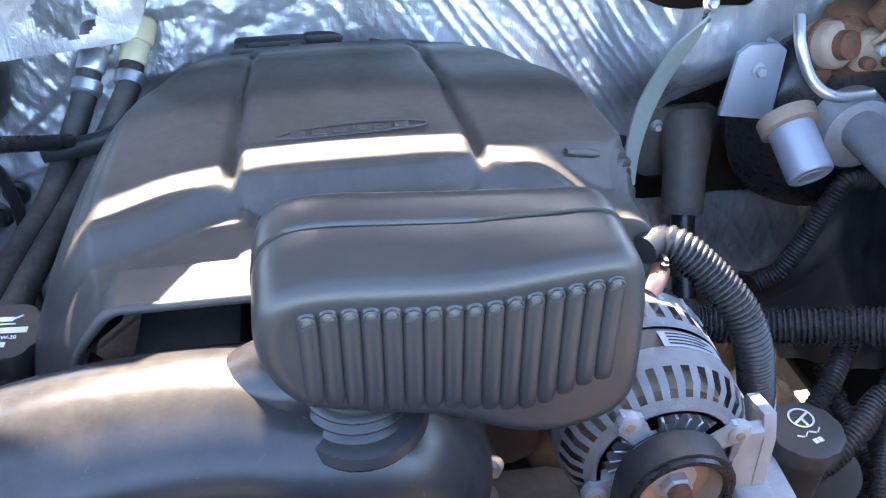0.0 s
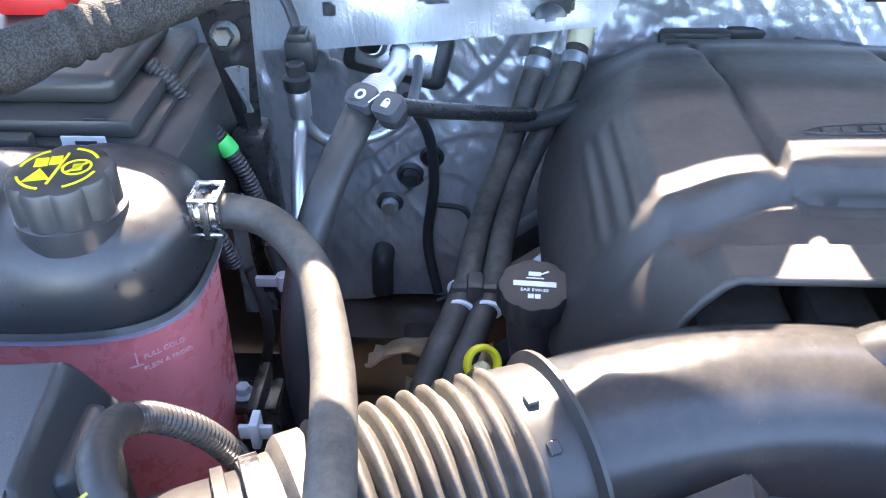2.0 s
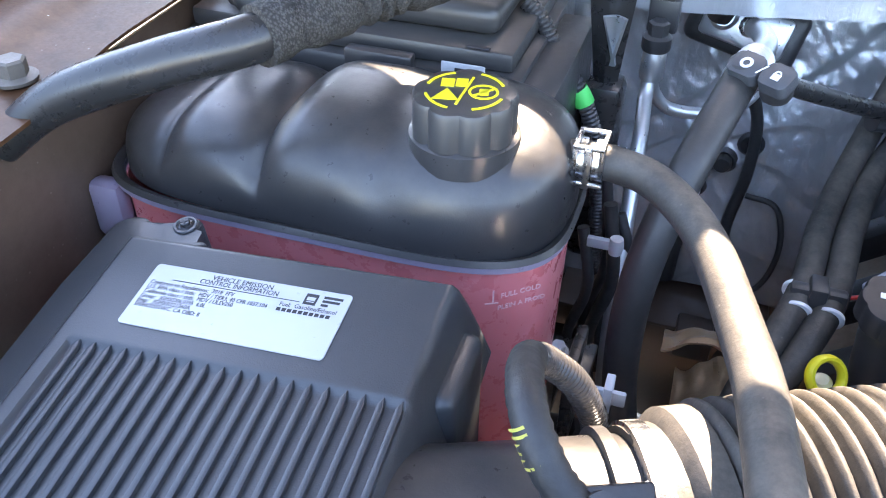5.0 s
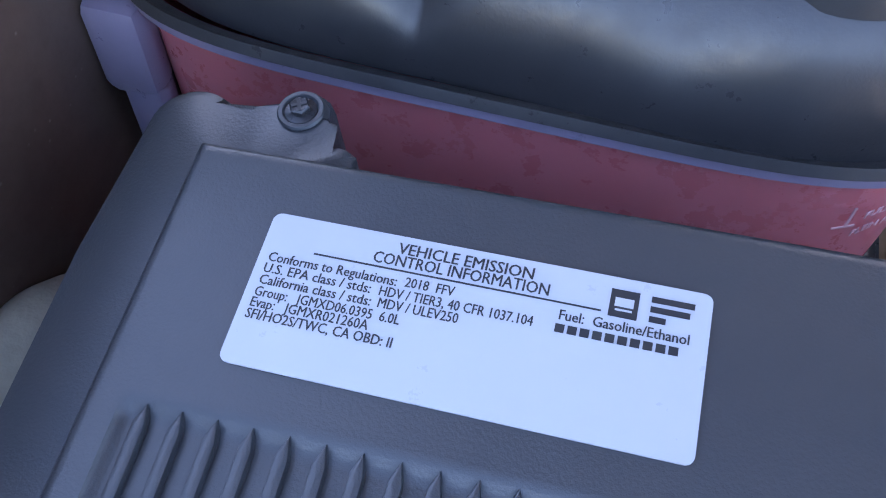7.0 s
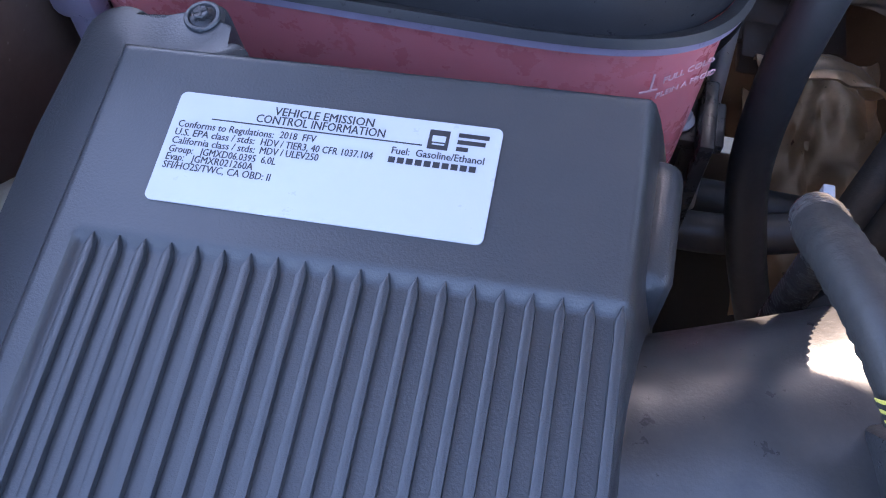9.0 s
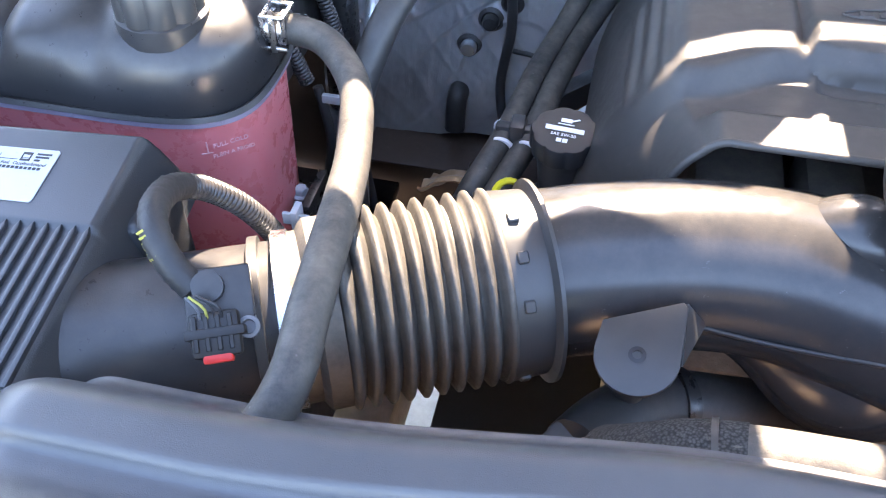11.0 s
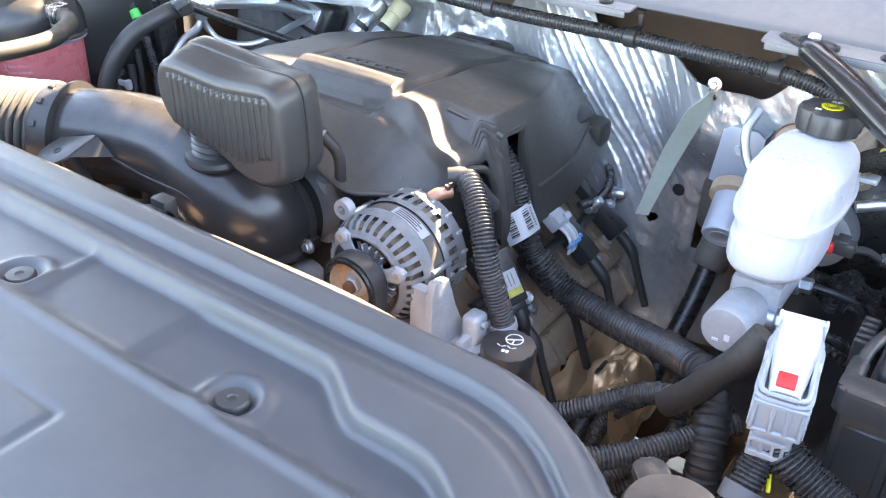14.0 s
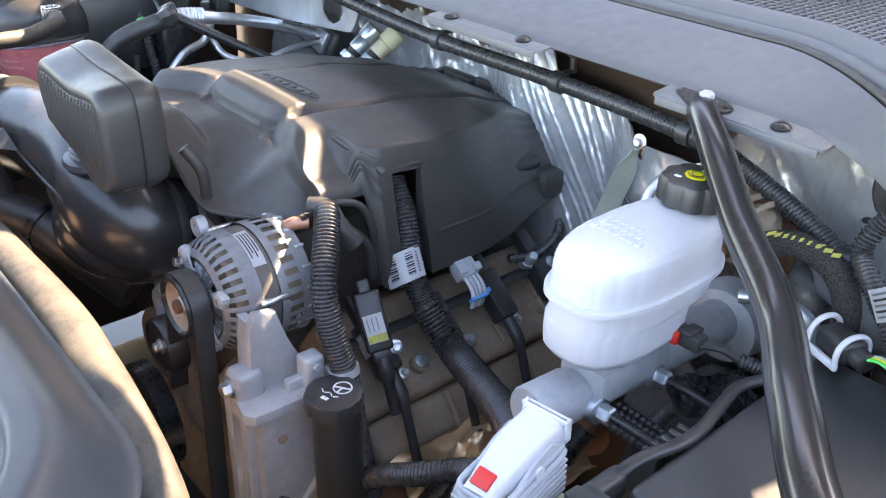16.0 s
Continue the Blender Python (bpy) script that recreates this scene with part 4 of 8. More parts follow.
part("nose_plate", nose_plate(), cast, alternator, smooth=30)
part("ear", moved(join(hollow([(0.0060, 0.002), (0.0125, 0.002), (0.0135, 0.004), (0.0135, 0.014), (0.0060, 0.014)], (0, 0, 0), (0, 1, 0), 28), moved(slab([(-0.010, -0.011), (0.010, -0.011), (0.018, -0.04), (-0.018, -0.04)], -0.013, -0.003, 0.003), XZ)), Matrix.Translation((0.14, 0.474, 1.193)) @ Matrix.Rotation(radians(-42), 4, "Y")), cast, alternator)
pulley = part("pulley", lathe([(0.012, 0.019), (0.026, 0.018), (0.0315, 0.004), (0.0335, 0.0), (0.0375, 0.0), (0.0385, 0.003), (0.0365, 0.006), (0.0365, 0.026), (0.0385, 0.029), (0.0375, 0.031), (0.015, 0.031)], (ALT.x, ALT.y - 0.026, ALT.z), (0, 1, 0), 48), black_paint, alternator, "black grooved belt pulley")
part("dish", hollow([(0.011, 0.0175), (0.0262, 0.0165), (0.0312, 0.004), (0.0316, 0.006), (0.0266, 0.019), (0.011, 0.019)], (ALT.x, ALT.y - 0.026, ALT.z), (0, 1, 0), 40), iron, pulley, "dusty dished pulley face")
part("nut", moved(bolt_mesh(0.023, True, 0.5), Matrix.Translation((ALT.x, ALT.y - 0.008, ALT.z)) @ Matrix.Rotation(radians(90), 4, "X")), cast, pulley)
part("shaft_end", lathe([(0.0075, 0.0), (0.0085, 0.002), (0.0085, 0.016)], (ALT.x, ALT.y - 0.026, ALT.z), (0, 1, 0), 20), rust, pulley, "rusty shaft end")
alt_label = part("rating_label", sheet(lambda u, v: (ALT.x + 0.0742 * math.cos(radians(86 - 42 * u)), ALT.y + 0.051 + 0.017 * v, ALT.z + 0.0742 * math.sin(radians(86 - 42 * u))), 16, 2, 0.0004), label_paper, alternator, "silver rating label")
for k in range(4):
    part("text_bar", sheet(lambda u, v, k=k: (ALT.x + 0.0748 * math.cos(radians(82 - (30 - 5 * (k % 2)) * u)), ALT.y + 0.0535 + 0.0036 * k + 0.0014 * v, ALT.z + 0.0748 * math.sin(radians(82 - (30 - 5 * (k % 2)) * u))), 12, 1, 0.0002), ink, alt_label)
part("terminal_cover", sweep([(0.218, 0.558, 1.202), (0.226, 0.565, 1.208), (0.234, 0.578, 1.208)], 0.0085, 12, 0.004), copper, alternator, "copper coloured terminal stud")

bracket = thing("alternator_bracket", "rough cast aluminium accessory bracket under the alternator", "bracket", at=(0.29, 0.47, 0.85))
part("upright", moved(slab([(0.437, 1.055), (0.512, 1.052), (0.512, 1.066), (0.486, 1.112), (0.476, 1.154), (0.448, 1.160), (0.440, 1.14)], 0.283, 0.294, 0.002), YZ), cast, bracket, "tapered upright plate")
part("upright_flange", moved(slab([(0.437, 1.058), (0.447, 1.058), (0.450, 1.152), (0.441, 1.148)], 0.262, 0.284, 0.002), YZ), cast, bracket)
part("block", moved(slab([(0.428, 0.85), (0.462, 0.84), (0.535, 0.94), (0.536, 1.046), (0.44, 1.052), (0.428, 1.05)], 0.270, 0.324, 0.004), YZ), cast, bracket)
part("top_plate", slab([(0.256, 0.434), (0.264, 0.420), (0.322, 0.409), (0.334, 0.418), (0.338, 0.522), (0.330, 0.532), (0.268, 0.534)], 1.044, 1.057, 0.003), cast, bracket)
part("front_web", box(0.254, 0.272, 0.418, 0.49, 0.84, 1.046, 0.004), cast, bracket)
part("front_rib", box(0.300, 0.311, 0.416, 0.432, 0.84, 1.046, 0.003), cast, bracket)
part("rear_rib", moved(slab([(0.452, 0.86), (0.462, 0.86), (0.534, 0.95), (0.534, 0.962)], 0.322, 0.331, 0.002), YZ), cast, bracket)
part("lug", join(box(0.266, 0.302, 0.416, 0.452, 1.046, 1.090, 0.009, 3), box(0.266, 0.302, 0.42, 0.448, 1.02, 1.06, 0.004)), cast, bracket)
part("lug", join(box(0.302, 0.326, 0.490, 0.518, 1.052, 1.096, 0.006, 3), box(0.308, 0.320, 0.47, 0.50, 1.052, 1.072, 0.003)), cast, bracket)
bolt(bracket, (0.284, 0.416, 1.070), (0, -1, 0), 0.018, zinc)
bolt(bracket, (0.325, 0.504, 1.084), (1, 0, 0.1), 0.010, zinc)
part("hole_boss", lathe([(0.004, 0), (0.006, 0.001), (0.0065, 0.004)], (0.3225, 0.455, 1.0), (1, 0, 0), 14), iron, bracket)
part("hole_boss", lathe([(0.003, 0), (0.005, 0.001), (0.0055, 0.004)], (0.3225, 0.50, 1.035), (1, 0, 0), 14), iron, bracket)
bracket.location += Vector((0.0, 0.018, -0.010))


def belt_loop(points, y, width):
    """A flat ribbed belt: a strip of even width along a closed line in the x, z plane."""
    bm = bmesh.new()
    line, _ = smooth_path(points, 0.01)
    rings = []
    for i, p in enumerate(line):
        t = (line[min(i + 1, len(line) - 1)] - line[max(0, i - 1)]).normalized()
        n = Vector((-t.z, 0, t.x)) * 0.0022
        rings.append([bm.verts.new(Vector((p.x, y + d * width / 2, p.z)) + s * n) for d, s in ((-1, 1), (1, 1), (1, -1), (-1, -1))])
    for a, b in zip(rings, rings[1:]):
        for k in range(4):
            bm.faces.new((a[k], a[(k + 1) % 4], b[(k + 1) % 4], b[k]))
    bm.faces.new(rings[0])
    bm.faces.new(rings[-1])
    return bm


drive = thing("drive_belt", "black ribbed serpentine belt over the pulleys", "belt", at=(0.15, 0.43, 0.8))
arc = [(ALT.x + 0.039 * math.cos(radians(a)), 0, ALT.z + 0.039 * math.sin(radians(a))) for a in range(175, -20, -15)]
part("band", belt_loop([(0.145, 0, 0.98), (0.158, 0, 1.08), *arc, (0.238, 0, 1.06), (0.232, 0, 0.9), (0.225, 0, 0.7)], 0.429, 0.022), rubber_clean, drive, smooth=60)
idler = thing("tensioner_pulley", "black belt tensioner pulley with a steel bolt", "pulley", at=(0.11, 0.45, 1.02))
part("wheel", lathe([(0.015, 0.004), (0.033, 0.003), (0.036, 0.0), (0.038, 0.003), (0.038, 0.026), (0.02, 0.028)], (0.125, 0.415, 1.035), (0, 1, 0), 40), plastic_smooth, idler)
bolt(idler, (0.125, 0.419, 1.035), (0, -1, 0), 0.014, zinc)
part("arm", join(lathe([(0.025, 0), (0.03, 0.01), (0.03, 0.05)], (0.06, 0.45, 1.05), (0, 1, 0), 24), box(0.05, 0.13, 0.445, 0.46, 1.03, 1.06, 0.006)), cast, idler)
solo("lower_pulley", lathe([(0.03, 0.01), (0.06, 0.008), (0.075, 0.0), (0.08, 0.003), (0.08, 0.03), (0.03, 0.032)], (0.03, 0.41, 0.86), (0, 1, 0), 48), black_paint, "large black belt pulley low on the engine", "pulley")

# ---- intake: resonator, duct, bellows ----
resonator = thing("intake_resonator", "black plastic intake resonator box with a ribbed front", "resonator", at=(0.035, 0.43, 1.26))


def closed_line(points, n):
    """n points on a smooth closed line through the given ones."""
    out = []
    count = len(points)
    for k in range(n):
        f = count * k / n
        i, t = int(f), f - int(f)
        a, b, c, d = (Vector(points[(i + j) % count]) for j in (-1, 0, 1, 2))
        out.append(0.5 * ((2 * b) + (c - a) * t + (2 * a - 5 * b + 4 * c - d) * t * t + (3 * b - a - 3 * c + d) * t ** 3))
    return out


# Outline of the resonator seen from the front: a saddle on top, a belly below at the alternator's end.
RES_LINE = closed_line([(-0.072, 1.338), (-0.0695, 1.318), (-0.061, 1.300), (-0.045, 1.286), (-0.01, 1.277), (0.03, 1.267), (0.058, 1.253), (0.082, 1.246), (0.108, 1.2475), (0.128, 1.257), (0.138, 1.273), (0.139, 1.302), (0.137, 1.338), (0.132, 1.361), (0.118, 1.3725), (0.085, 1.3705), (0.045, 1.3665), (0.008, 1.3685), (-0.03, 1.371), (-0.053, 1.3685), (-0.067, 1.357)], 126)


def res_point(i, inset, y, lift):
    p, q = RES_LINE[i], RES_LINE[(i + 1) % len(RES_LINE)] - RES_LINE[i - 1]
    n = Vector((q.y, -q.x)).normalized()
    up = fade(1.30, 1.365, p.y) * (1 - 0.75 * fade(0.03, 0.125, p.x))
    return Vector((p.x - n.x * inset, y, p.y - n.y * inset + 0.8 * lift * up))


def resonator_shell():
    """Rings from the flat front, round its rim and over the seam, to the rounded back."""
    bm = bmesh.new()
    rings = []
    for y, inset, lift in ((0.3868, 0.019, 0), (0.3866, 0.016, 0), (0.3862, 0.013, 0), (0.3860, 0.0105, 0), (0.3864, 0.0080, 0), (0.3876, 0.0050, 0), (0.390, 0.0024, 0.0004), (0.394, 0.0007, 0.001), (0.400, 0, 0.0025), (0.412, 0, 0.007),
                           (0.424, 0.0, 0.0108), (0.4255, 0.0004, 0.0112), (0.426, 0.0017, 0.0113), (0.4272, 0.0017, 0.0116), (0.4277, -0.0006, 0.0118), (0.430, -0.0006, 0.0128), (0.442, 0.0004, 0.0175), (0.450, 0.002, 0.0195), (0.456, 0.005, 0.0195), (0.4595, 0.009, 0.018), (0.4615, 0.015, 0.016), (0.462, 0.022, 0.013)):
        rings.append([bm.verts.new(res_point(i, inset, y, lift)) for i in range(len(RES_LINE))])
    n = len(RES_LINE)
    for a, b in zip(rings, rings[1:]):
        for k in range(n):
            bm.faces.new((a[k], a[(k + 1) % n], b[(k + 1) % n], b[k]))
    bm.faces.new(rings[0])
    bm.faces.new(rings[-1])
    return bm


part("body", resonator_shell(), plastic, resonator, smooth=60)
for k in range(16):
    x = -0.0435 + 0.0106 * k
    top = 1.3555 - 0.0065 * math.exp(-((x - 0.035) / 0.045) ** 2) + 0.06 * max(0.0, x - 0.07) - 0.002 * fade(-0.03, -0.045, x)
    low = 1.297 - 0.010 * fade(-0.045, 0.0, x) - 0.010 * fade(0.0, 0.08, x) + 0.016 * fade(0.07, 0.118, x)
    rib = sweep([(x, 0.3920, low - 0.005), (x, 0.3872, low), (x, 0.3866, 0.5 * (low + top)), (x, 0.3864, top - 0.004), (x, 0.3880, top + 0.001), (x, 0.3925, top + 0.003)], 0.0051, 14, 0.004, flat=0.56, start_up=(0, 1, 0))
    rib = part("rib", rib, plastic, resonator)
    part("rib_cap", sweep([(x - 0.0036, 0.3846, top - 0.0045), (x - 0.0036, 0.3842, top - 0.001), (x - 0.0018, 0.3846, top + 0.0012), (x + 0.0018, 0.3846, top + 0.0012), (x + 0.0038, 0.3842, top - 0.001), (x + 0.0030, 0.3838, top - 0.0032), (x - 0.0036, 0.3840, top - 0.0045)], 0.0008, 6, 0.002), plastic, rib)
part("neck_flange", lathe([(0.030, -0.012), (0.040, -0.010), (0.043, -0.004), (0.040, 0.002), (0.033, 0.004)], (-0.02, 0.427, 1.247), (0.05, -0.1, 1), 36), plastic, resonator)
part("neck", ribbed([(-0.022, 0.425, 1.235), (-0.02, 0.428, 1.285)], 0.031, 0.008, 0.004, 28), plastic, resonator)
part("belly_seam", sweep([(0.134, 0.40, 1.262), (0.128, 0.425, 1.256), (0.11, 0.44, 1.254)], 0.0012, 8, 0.004), plastic_smooth, resonator)
solo("vent_hose", sweep([(0.10, 0.49, 1.28), (0.112, 0.505, 1.25), (0.112, 0.51, 1.2), (0.12, 0.525, 1.17)], 0.0075, 12), rubber_clean, "short black rubber vent hose behind the resonator", "hose")

intake = thing("intake_tube", "black plastic intake tube leading to the throttle body", "intake tube", at=(-0.1, 0.45, 1.14))
duct_line = [(-0.294, 0.402, 1.203), (-0.24, 0.42, 1.208), (-0.17, 0.437, 1.210), (-0.10, 0.443, 1.206), (-0.05, 0.441, 1.190), (-0.012, 0.446, 1.163), (0.004, 0.470, 1.138), (0.006, 0.515, 1.130)]
part("duct", sweep(duct_line, lambda s, f: 0.066 + 0.005 * fade(0.4, 0.75, f) - 0.006 * fade(0.85, 1.0, f), 40), duct_plastic, intake, smooth=60)
part("lower_chamber", sweep([(-0.14, 0.425, 1.180), (-0.10, 0.42, 1.160), (-0.05, 0.418, 1.137), (-0.008, 0.437, 1.120), (0.004, 0.475, 1.116)], lambda s, f: 0.030 + 0.024 * fade(0.1, 0.6, f), 28), duct_plastic, intake)
part("saddle", sweep([(-0.135, 0.447, 1.222), (-0.10, 0.449, 1.236), (-0.074, 0.449, 1.250), (-0.058, 0.447, 1.251), (-0.049, 0.446, 1.236), (-0.04, 0.445, 1.222)], lambda s, f: 0.030 + 0.003 * fade(0.5, 0.7, f), 32, 0.003), duct_plastic, intake)
part("seam", sweep([(-0.166, 0.371, 1.214), (-0.12, 0.3735, 1.206), (-0.075, 0.3725, 1.205), (-0.035, 0.3735, 1.203), (-0.006, 0.3795, 1.187), (0.018, 0.398, 1.158), (0.036, 0.408, 1.138), (0.052, 0.424, 1.126), (0.066, 0.452, 1.128)], 0.0018, 8), plastic_smooth, intake, "raised moulding seam")
def slab_between(corners, thick):
    """A thin plate with the given corners, in order round its edge."""
    n = (corners[1] - corners[0]).cross(corners[2] - corners[0]).normalized() * thick / 2
    bm = bmesh.new()
    top = [bm.verts.new(c + n) for c in corners]
    low = [bm.verts.new(c - n) for c in corners]
    bm.faces.new(top)
    bm.faces.new(low[::-1])
    for k in range(len(corners)):
        m = (k + 1) % len(corners)
        bm.faces.new((top[k], low[k], low[m], top[m]))
    return bm


tab_x, tab_y = Vector((0.99, -0.13, 0.06)).normalized(), Vector((0.15, 0.93, 0.30))
tab_z = tab_x.cross(tab_y).normalized()
tab_y = tab_z.cross(tab_x)
tab_pose = Matrix.Translation((-0.209, 0.323, 1.229)) @ Matrix((tab_x, tab_y, tab_z)).transposed().to_4x4()
tab = part("mounting_tab", moved(slab([(0.029 * math.cos(radians(a)), 0.029 * math.sin(radians(a))) for a in range(176, 361, 12)] + [(0.026, 0.042), (0.022, 0.046), (-0.028, 0.02)], -0.002, 0.002, 0.001), tab_pose), plastic, intake)
part("tab_hole", moved(hollow([(0.0032, 0.0015), (0.0055, 0.0015), (0.006, 0.0028), (0.0032, 0.0032)], sides=20), tab_pose), ink, tab)
part("tab_gusset", slab_between([tab_pose @ Vector((0.024, 0.046, 0.0)), Vector((-0.163, 0.371, 1.217)), tab_pose @ Vector((0.029, 0.0, 0.0))], 0.003), plastic, intake)
part("tab_stem", sweep([(-0.203, 0.330, 1.226), (-0.204, 0.345, 1.18), (-0.206, 0.36, 1.12)], 0.012, 12), rubber_clean, intake)
part("elbow_band", lathe([(0.064, -0.006), (0.0685, -0.006), (0.0695, 0.0), (0.0685, 0.006), (0.064, 0.006)], (0.006, 0.492, 1.132), (0, 1, -0.12), 44), rubber_clean, intake, "black rubber band round the elbow")
part("band_lug", box(0.066, 0.082, 0.478, 0.498, 1.108, 1.126, 0.004), rubber_clean, intake)
bolt(intake, (0.077, 0.478, 1.117), (0, -1, 0.2), 0.013, zinc)
AX = Vector((0.9, 0.40, 0.0)).normalized()


def ring_at(p, prof, sides=44):
    return lathe(prof, p, AX, sides)


part("collar", ring_at((-0.318, 0.388, 1.201), [(0.06, -0.004), (0.0725, -0.004), (0.0735, 0.0), (0.0715, 0.028), (0.079, 0.031), (0.079, 0.034), (0.066, 0.036)]), plastic, intake, "ribbed end collar with clips")
for ang in (35, 62, 88, -25, -50):
    p = Vector((-0.309, 0.392, 1.201)) + 0.073 * (math.sin(radians(ang)) * Vector((0, 0, 1)) + math.cos(radians(ang)) * Vector((0.40, -0.9, 0)))
    m = Matrix.Translation(p) @ (math.sin(radians(ang)) * Vector((0, 0, 1)) + math.cos(radians(ang)) * Vector((0.40, -0.9, 0))).to_track_quat("Z", "X").to_matrix().to_4x4()
    part("clip", moved(box(-0.0045, 0.0045, -0.004, 0.004, -0.002, 0.003, 0.001, 1), m), plastic, intake)

bellows = thing("intake_bellows", "dusty black rubber intake bellows with deep ribs", "bellows", at=(-0.38, 0.36, 1.12))
part("ribs", ribbed([(-0.428, 0.337, 1.202), (-0.37, 0.365, 1.201), (-0.314, 0.39, 1.202)], 0.0755, 0.01265, 0.0095, 44), rubber, bellows, smooth=70)
part("cuff", sweep([(-0.462, 0.32, 1.202), (-0.445, 0.329, 1.202), (-0.427, 0.338, 1.202)], lambda s, f: 0.064 + 0.008 * fade(0.45, 0.6, f), 40, 0.003), rubber, bellows)
clamp = thing("hose_clamp", "stainless band clamp with a worm screw", "clamp", at=(-0.455, 0.32, 1.12))
part("band", ring_at((-0.458, 0.322, 1.202), [(0.0645, -0.006), (0.0665, -0.0055), (0.0665, 0.0055), (0.0645, 0.006)]), steel, clamp)
part("screw_housing", box(-0.446, -0.43, 0.245, 0.262, 1.170, 1.188, 0.003), steel, clamp)
part("screw", lathe([(0.006, 0), (0.0065, 0.002), (0.0065, 0.008), (0.004, 0.009)], (-0.436, 0.246, 1.167), (0.1, -0.8, 0.5), 16), zinc, clamp)

# ---- air filter box ----
LID = Matrix.Translation((-0.705, 0.3, 1.268)) @ Matrix.Rotation(radians(-3.0), 4, "Y") @ Matrix.Rotation(radians(7), 4, "X") @ Matrix.Rotation(radians(2.2), 4, "Z")
air_box = thing("air_filter_box", "black plastic air filter box with a ribbed lid", "air filter box", at=(-0.7, 0.29, 0.95))


def lid_skin(u, v):
    """The lid's top and skirt, seen from above as a square grid; z is 0 on the flat of the lid."""
    a, b = 2 * u - 1, 2 * v - 1
    m = max(abs(a), abs(b), 1e-6)
    drop = max(0.0, (m - 0.93) / 0.07)
    wide = 0.119 if a < 0 else 0.1245
    x = a * (wide + 0.007 * drop)
    y = -0.0105 + b * (0.1185 + 0.006 * drop)
    recess = fade(0.011, 0.006, y) * fade(-0.0985, -0.0965, x) * fade(0.1195, 0.1165, x) * fade(-0.1225, -0.1195, y)
    return (x, y, -0.0032 * recess - 0.003 * fade(0.91, 0.94, m) - 0.075 * drop ** 1.3)


lid = part("lid", moved(sheet(lid_skin, 130, 130, 0.003, (0, 0, 1)), LID), lid_plastic, air_box, smooth=50)
fin = slab([(-0.0021, -0.118), (0.0021, -0.118), (0.0021, 0.003), (0.0004, 0.010), (-0.0021, 0.004)], -0.004, 0.0003, 0.0010)
fin_mesh = as_mesh("lid_rib", moved(fin, LID.to_3x3().to_4x4()), lid_plastic)
for k in range(20):
    rib = new("lid_rib", fin_mesh)
    rib.parent = lid
    rib.matrix_parent_inverse = Matrix()
    rib.location = LID @ Vector((-0.091 + 0.0107 * k, 0, 0))


def arc_points(cx, cy, r, a0, a1, n=8):
    return [(cx + r * math.cos(radians(a0 + (a1 - a0) * k / n)), cy + r * math.sin(radians(a0 + (a1 - a0) * k / n))) for k in range(n + 1)]


brim_outline = [(-0.105, -0.13), (-0.105, 0.095), (-0.056, 0.098)] + arc_points(-0.067, 0.106, 0.0075, 20, 140) + arc_points(-0.0845, 0.1235, 0.0115, -30, 190) + [(-0.0985, 0.116), (-0.103, 0.1145)] + arc_points(-0.122, 0.111, 0.017, 60, 172) + [(-0.1395, 0.055), (-0.1395, -0.13)]
part("brim", moved(slab(brim_outline[::-1], -0.09, -0.0095, 0.005), LID), lid_plastic, air_box)
boss = part("screw_boss", moved(hollow([(0.0056, -0.0100), (0.0078, -0.0100), (0.0086, -0.0088), (0.0080, -0.0080), (0.0066, -0.0080), (0.0058, -0.0088)], (-0.0845, 0.1235, 0), sides=26), LID), lid_plastic, air_box)
part("screw", moved(moved(bolt_mesh(0.0078, True, 0.5), Matrix.Translation((-0.0845, 0.1235, -0.0092))), LID), dark_screw, boss)
part("screw_slot", moved(join(box(-0.0028, 0.0028, -0.0006, 0.0006, -0.0060, -0.0050, 0), box(-0.0006, 0.0006, -0.0028, 0.0028, -0.0060, -0.0050, 0)), LID @ Matrix.Translation((-0.0845, 0.1235, 0)) @ Matrix.Rotation(radians(25), 4, "Z")), ink, boss)
part("base", box(-0.835, -0.588, 0.165, 0.41, 0.95, 1.2, 0.01), plastic, air_box)
part("side_recess", box(-0.592, -0.572, 0.335, 0.402, 1.13, 1.255, 0.009, 3), lid_plastic, air_box)
part("outlet", sweep([(-0.602, 0.267, 1.196), (-0.575, 0.275, 1.198), (-0.53, 0.292, 1.200), (-0.46, 0.321, 1.202)], lambda s, f: 0.0595 + 0.004 * (1 - fade(0, 0.35, f)), 40, 0.004), plastic_smooth, air_box, "smooth outlet pipe of the filter box")
part("outlet_flange", lathe([(0.057, -0.004), (0.065, -0.003), (0.065, 0.004), (0.057, 0.005)], (-0.476, 0.314, 1.201), (0.9, 0.4, 0), 40), plastic, air_box)
for k in range(8):
    part("front_rib", box(-0.80 + 0.026 * k, -0.795 + 0.026 * k, 0.150, 0.168, 1.05, 1.18, 0.002, 1), plastic, air_box)
solo("air_inlet_duct", sweep([(-0.80, 0.17, 1.10), (-0.80, 0.11, 1.12), (-0.82, 0.05, 1.14)], 0.055, 20, 0.01, flat=0.6), plastic, "black air inlet duct in front of the filter box", "duct")
foam = thing("foam_block", "porous tan foam sound block beside the fender", "foam", at=(-0.88, 0.38, 1.12))
part("foam", sweep([(-0.915, 0.28, 1.10), (-0.912, 0.31, 1.145), (-0.91, 0.36, 1.15), (-0.905, 0.40, 1.12)], 0.02, 16, 0.005), sponge, foam)
part("carrier", box(-0.915, -0.86, 0.28, 0.43, 1.0, 1.10, 0.012), plastic, foam)
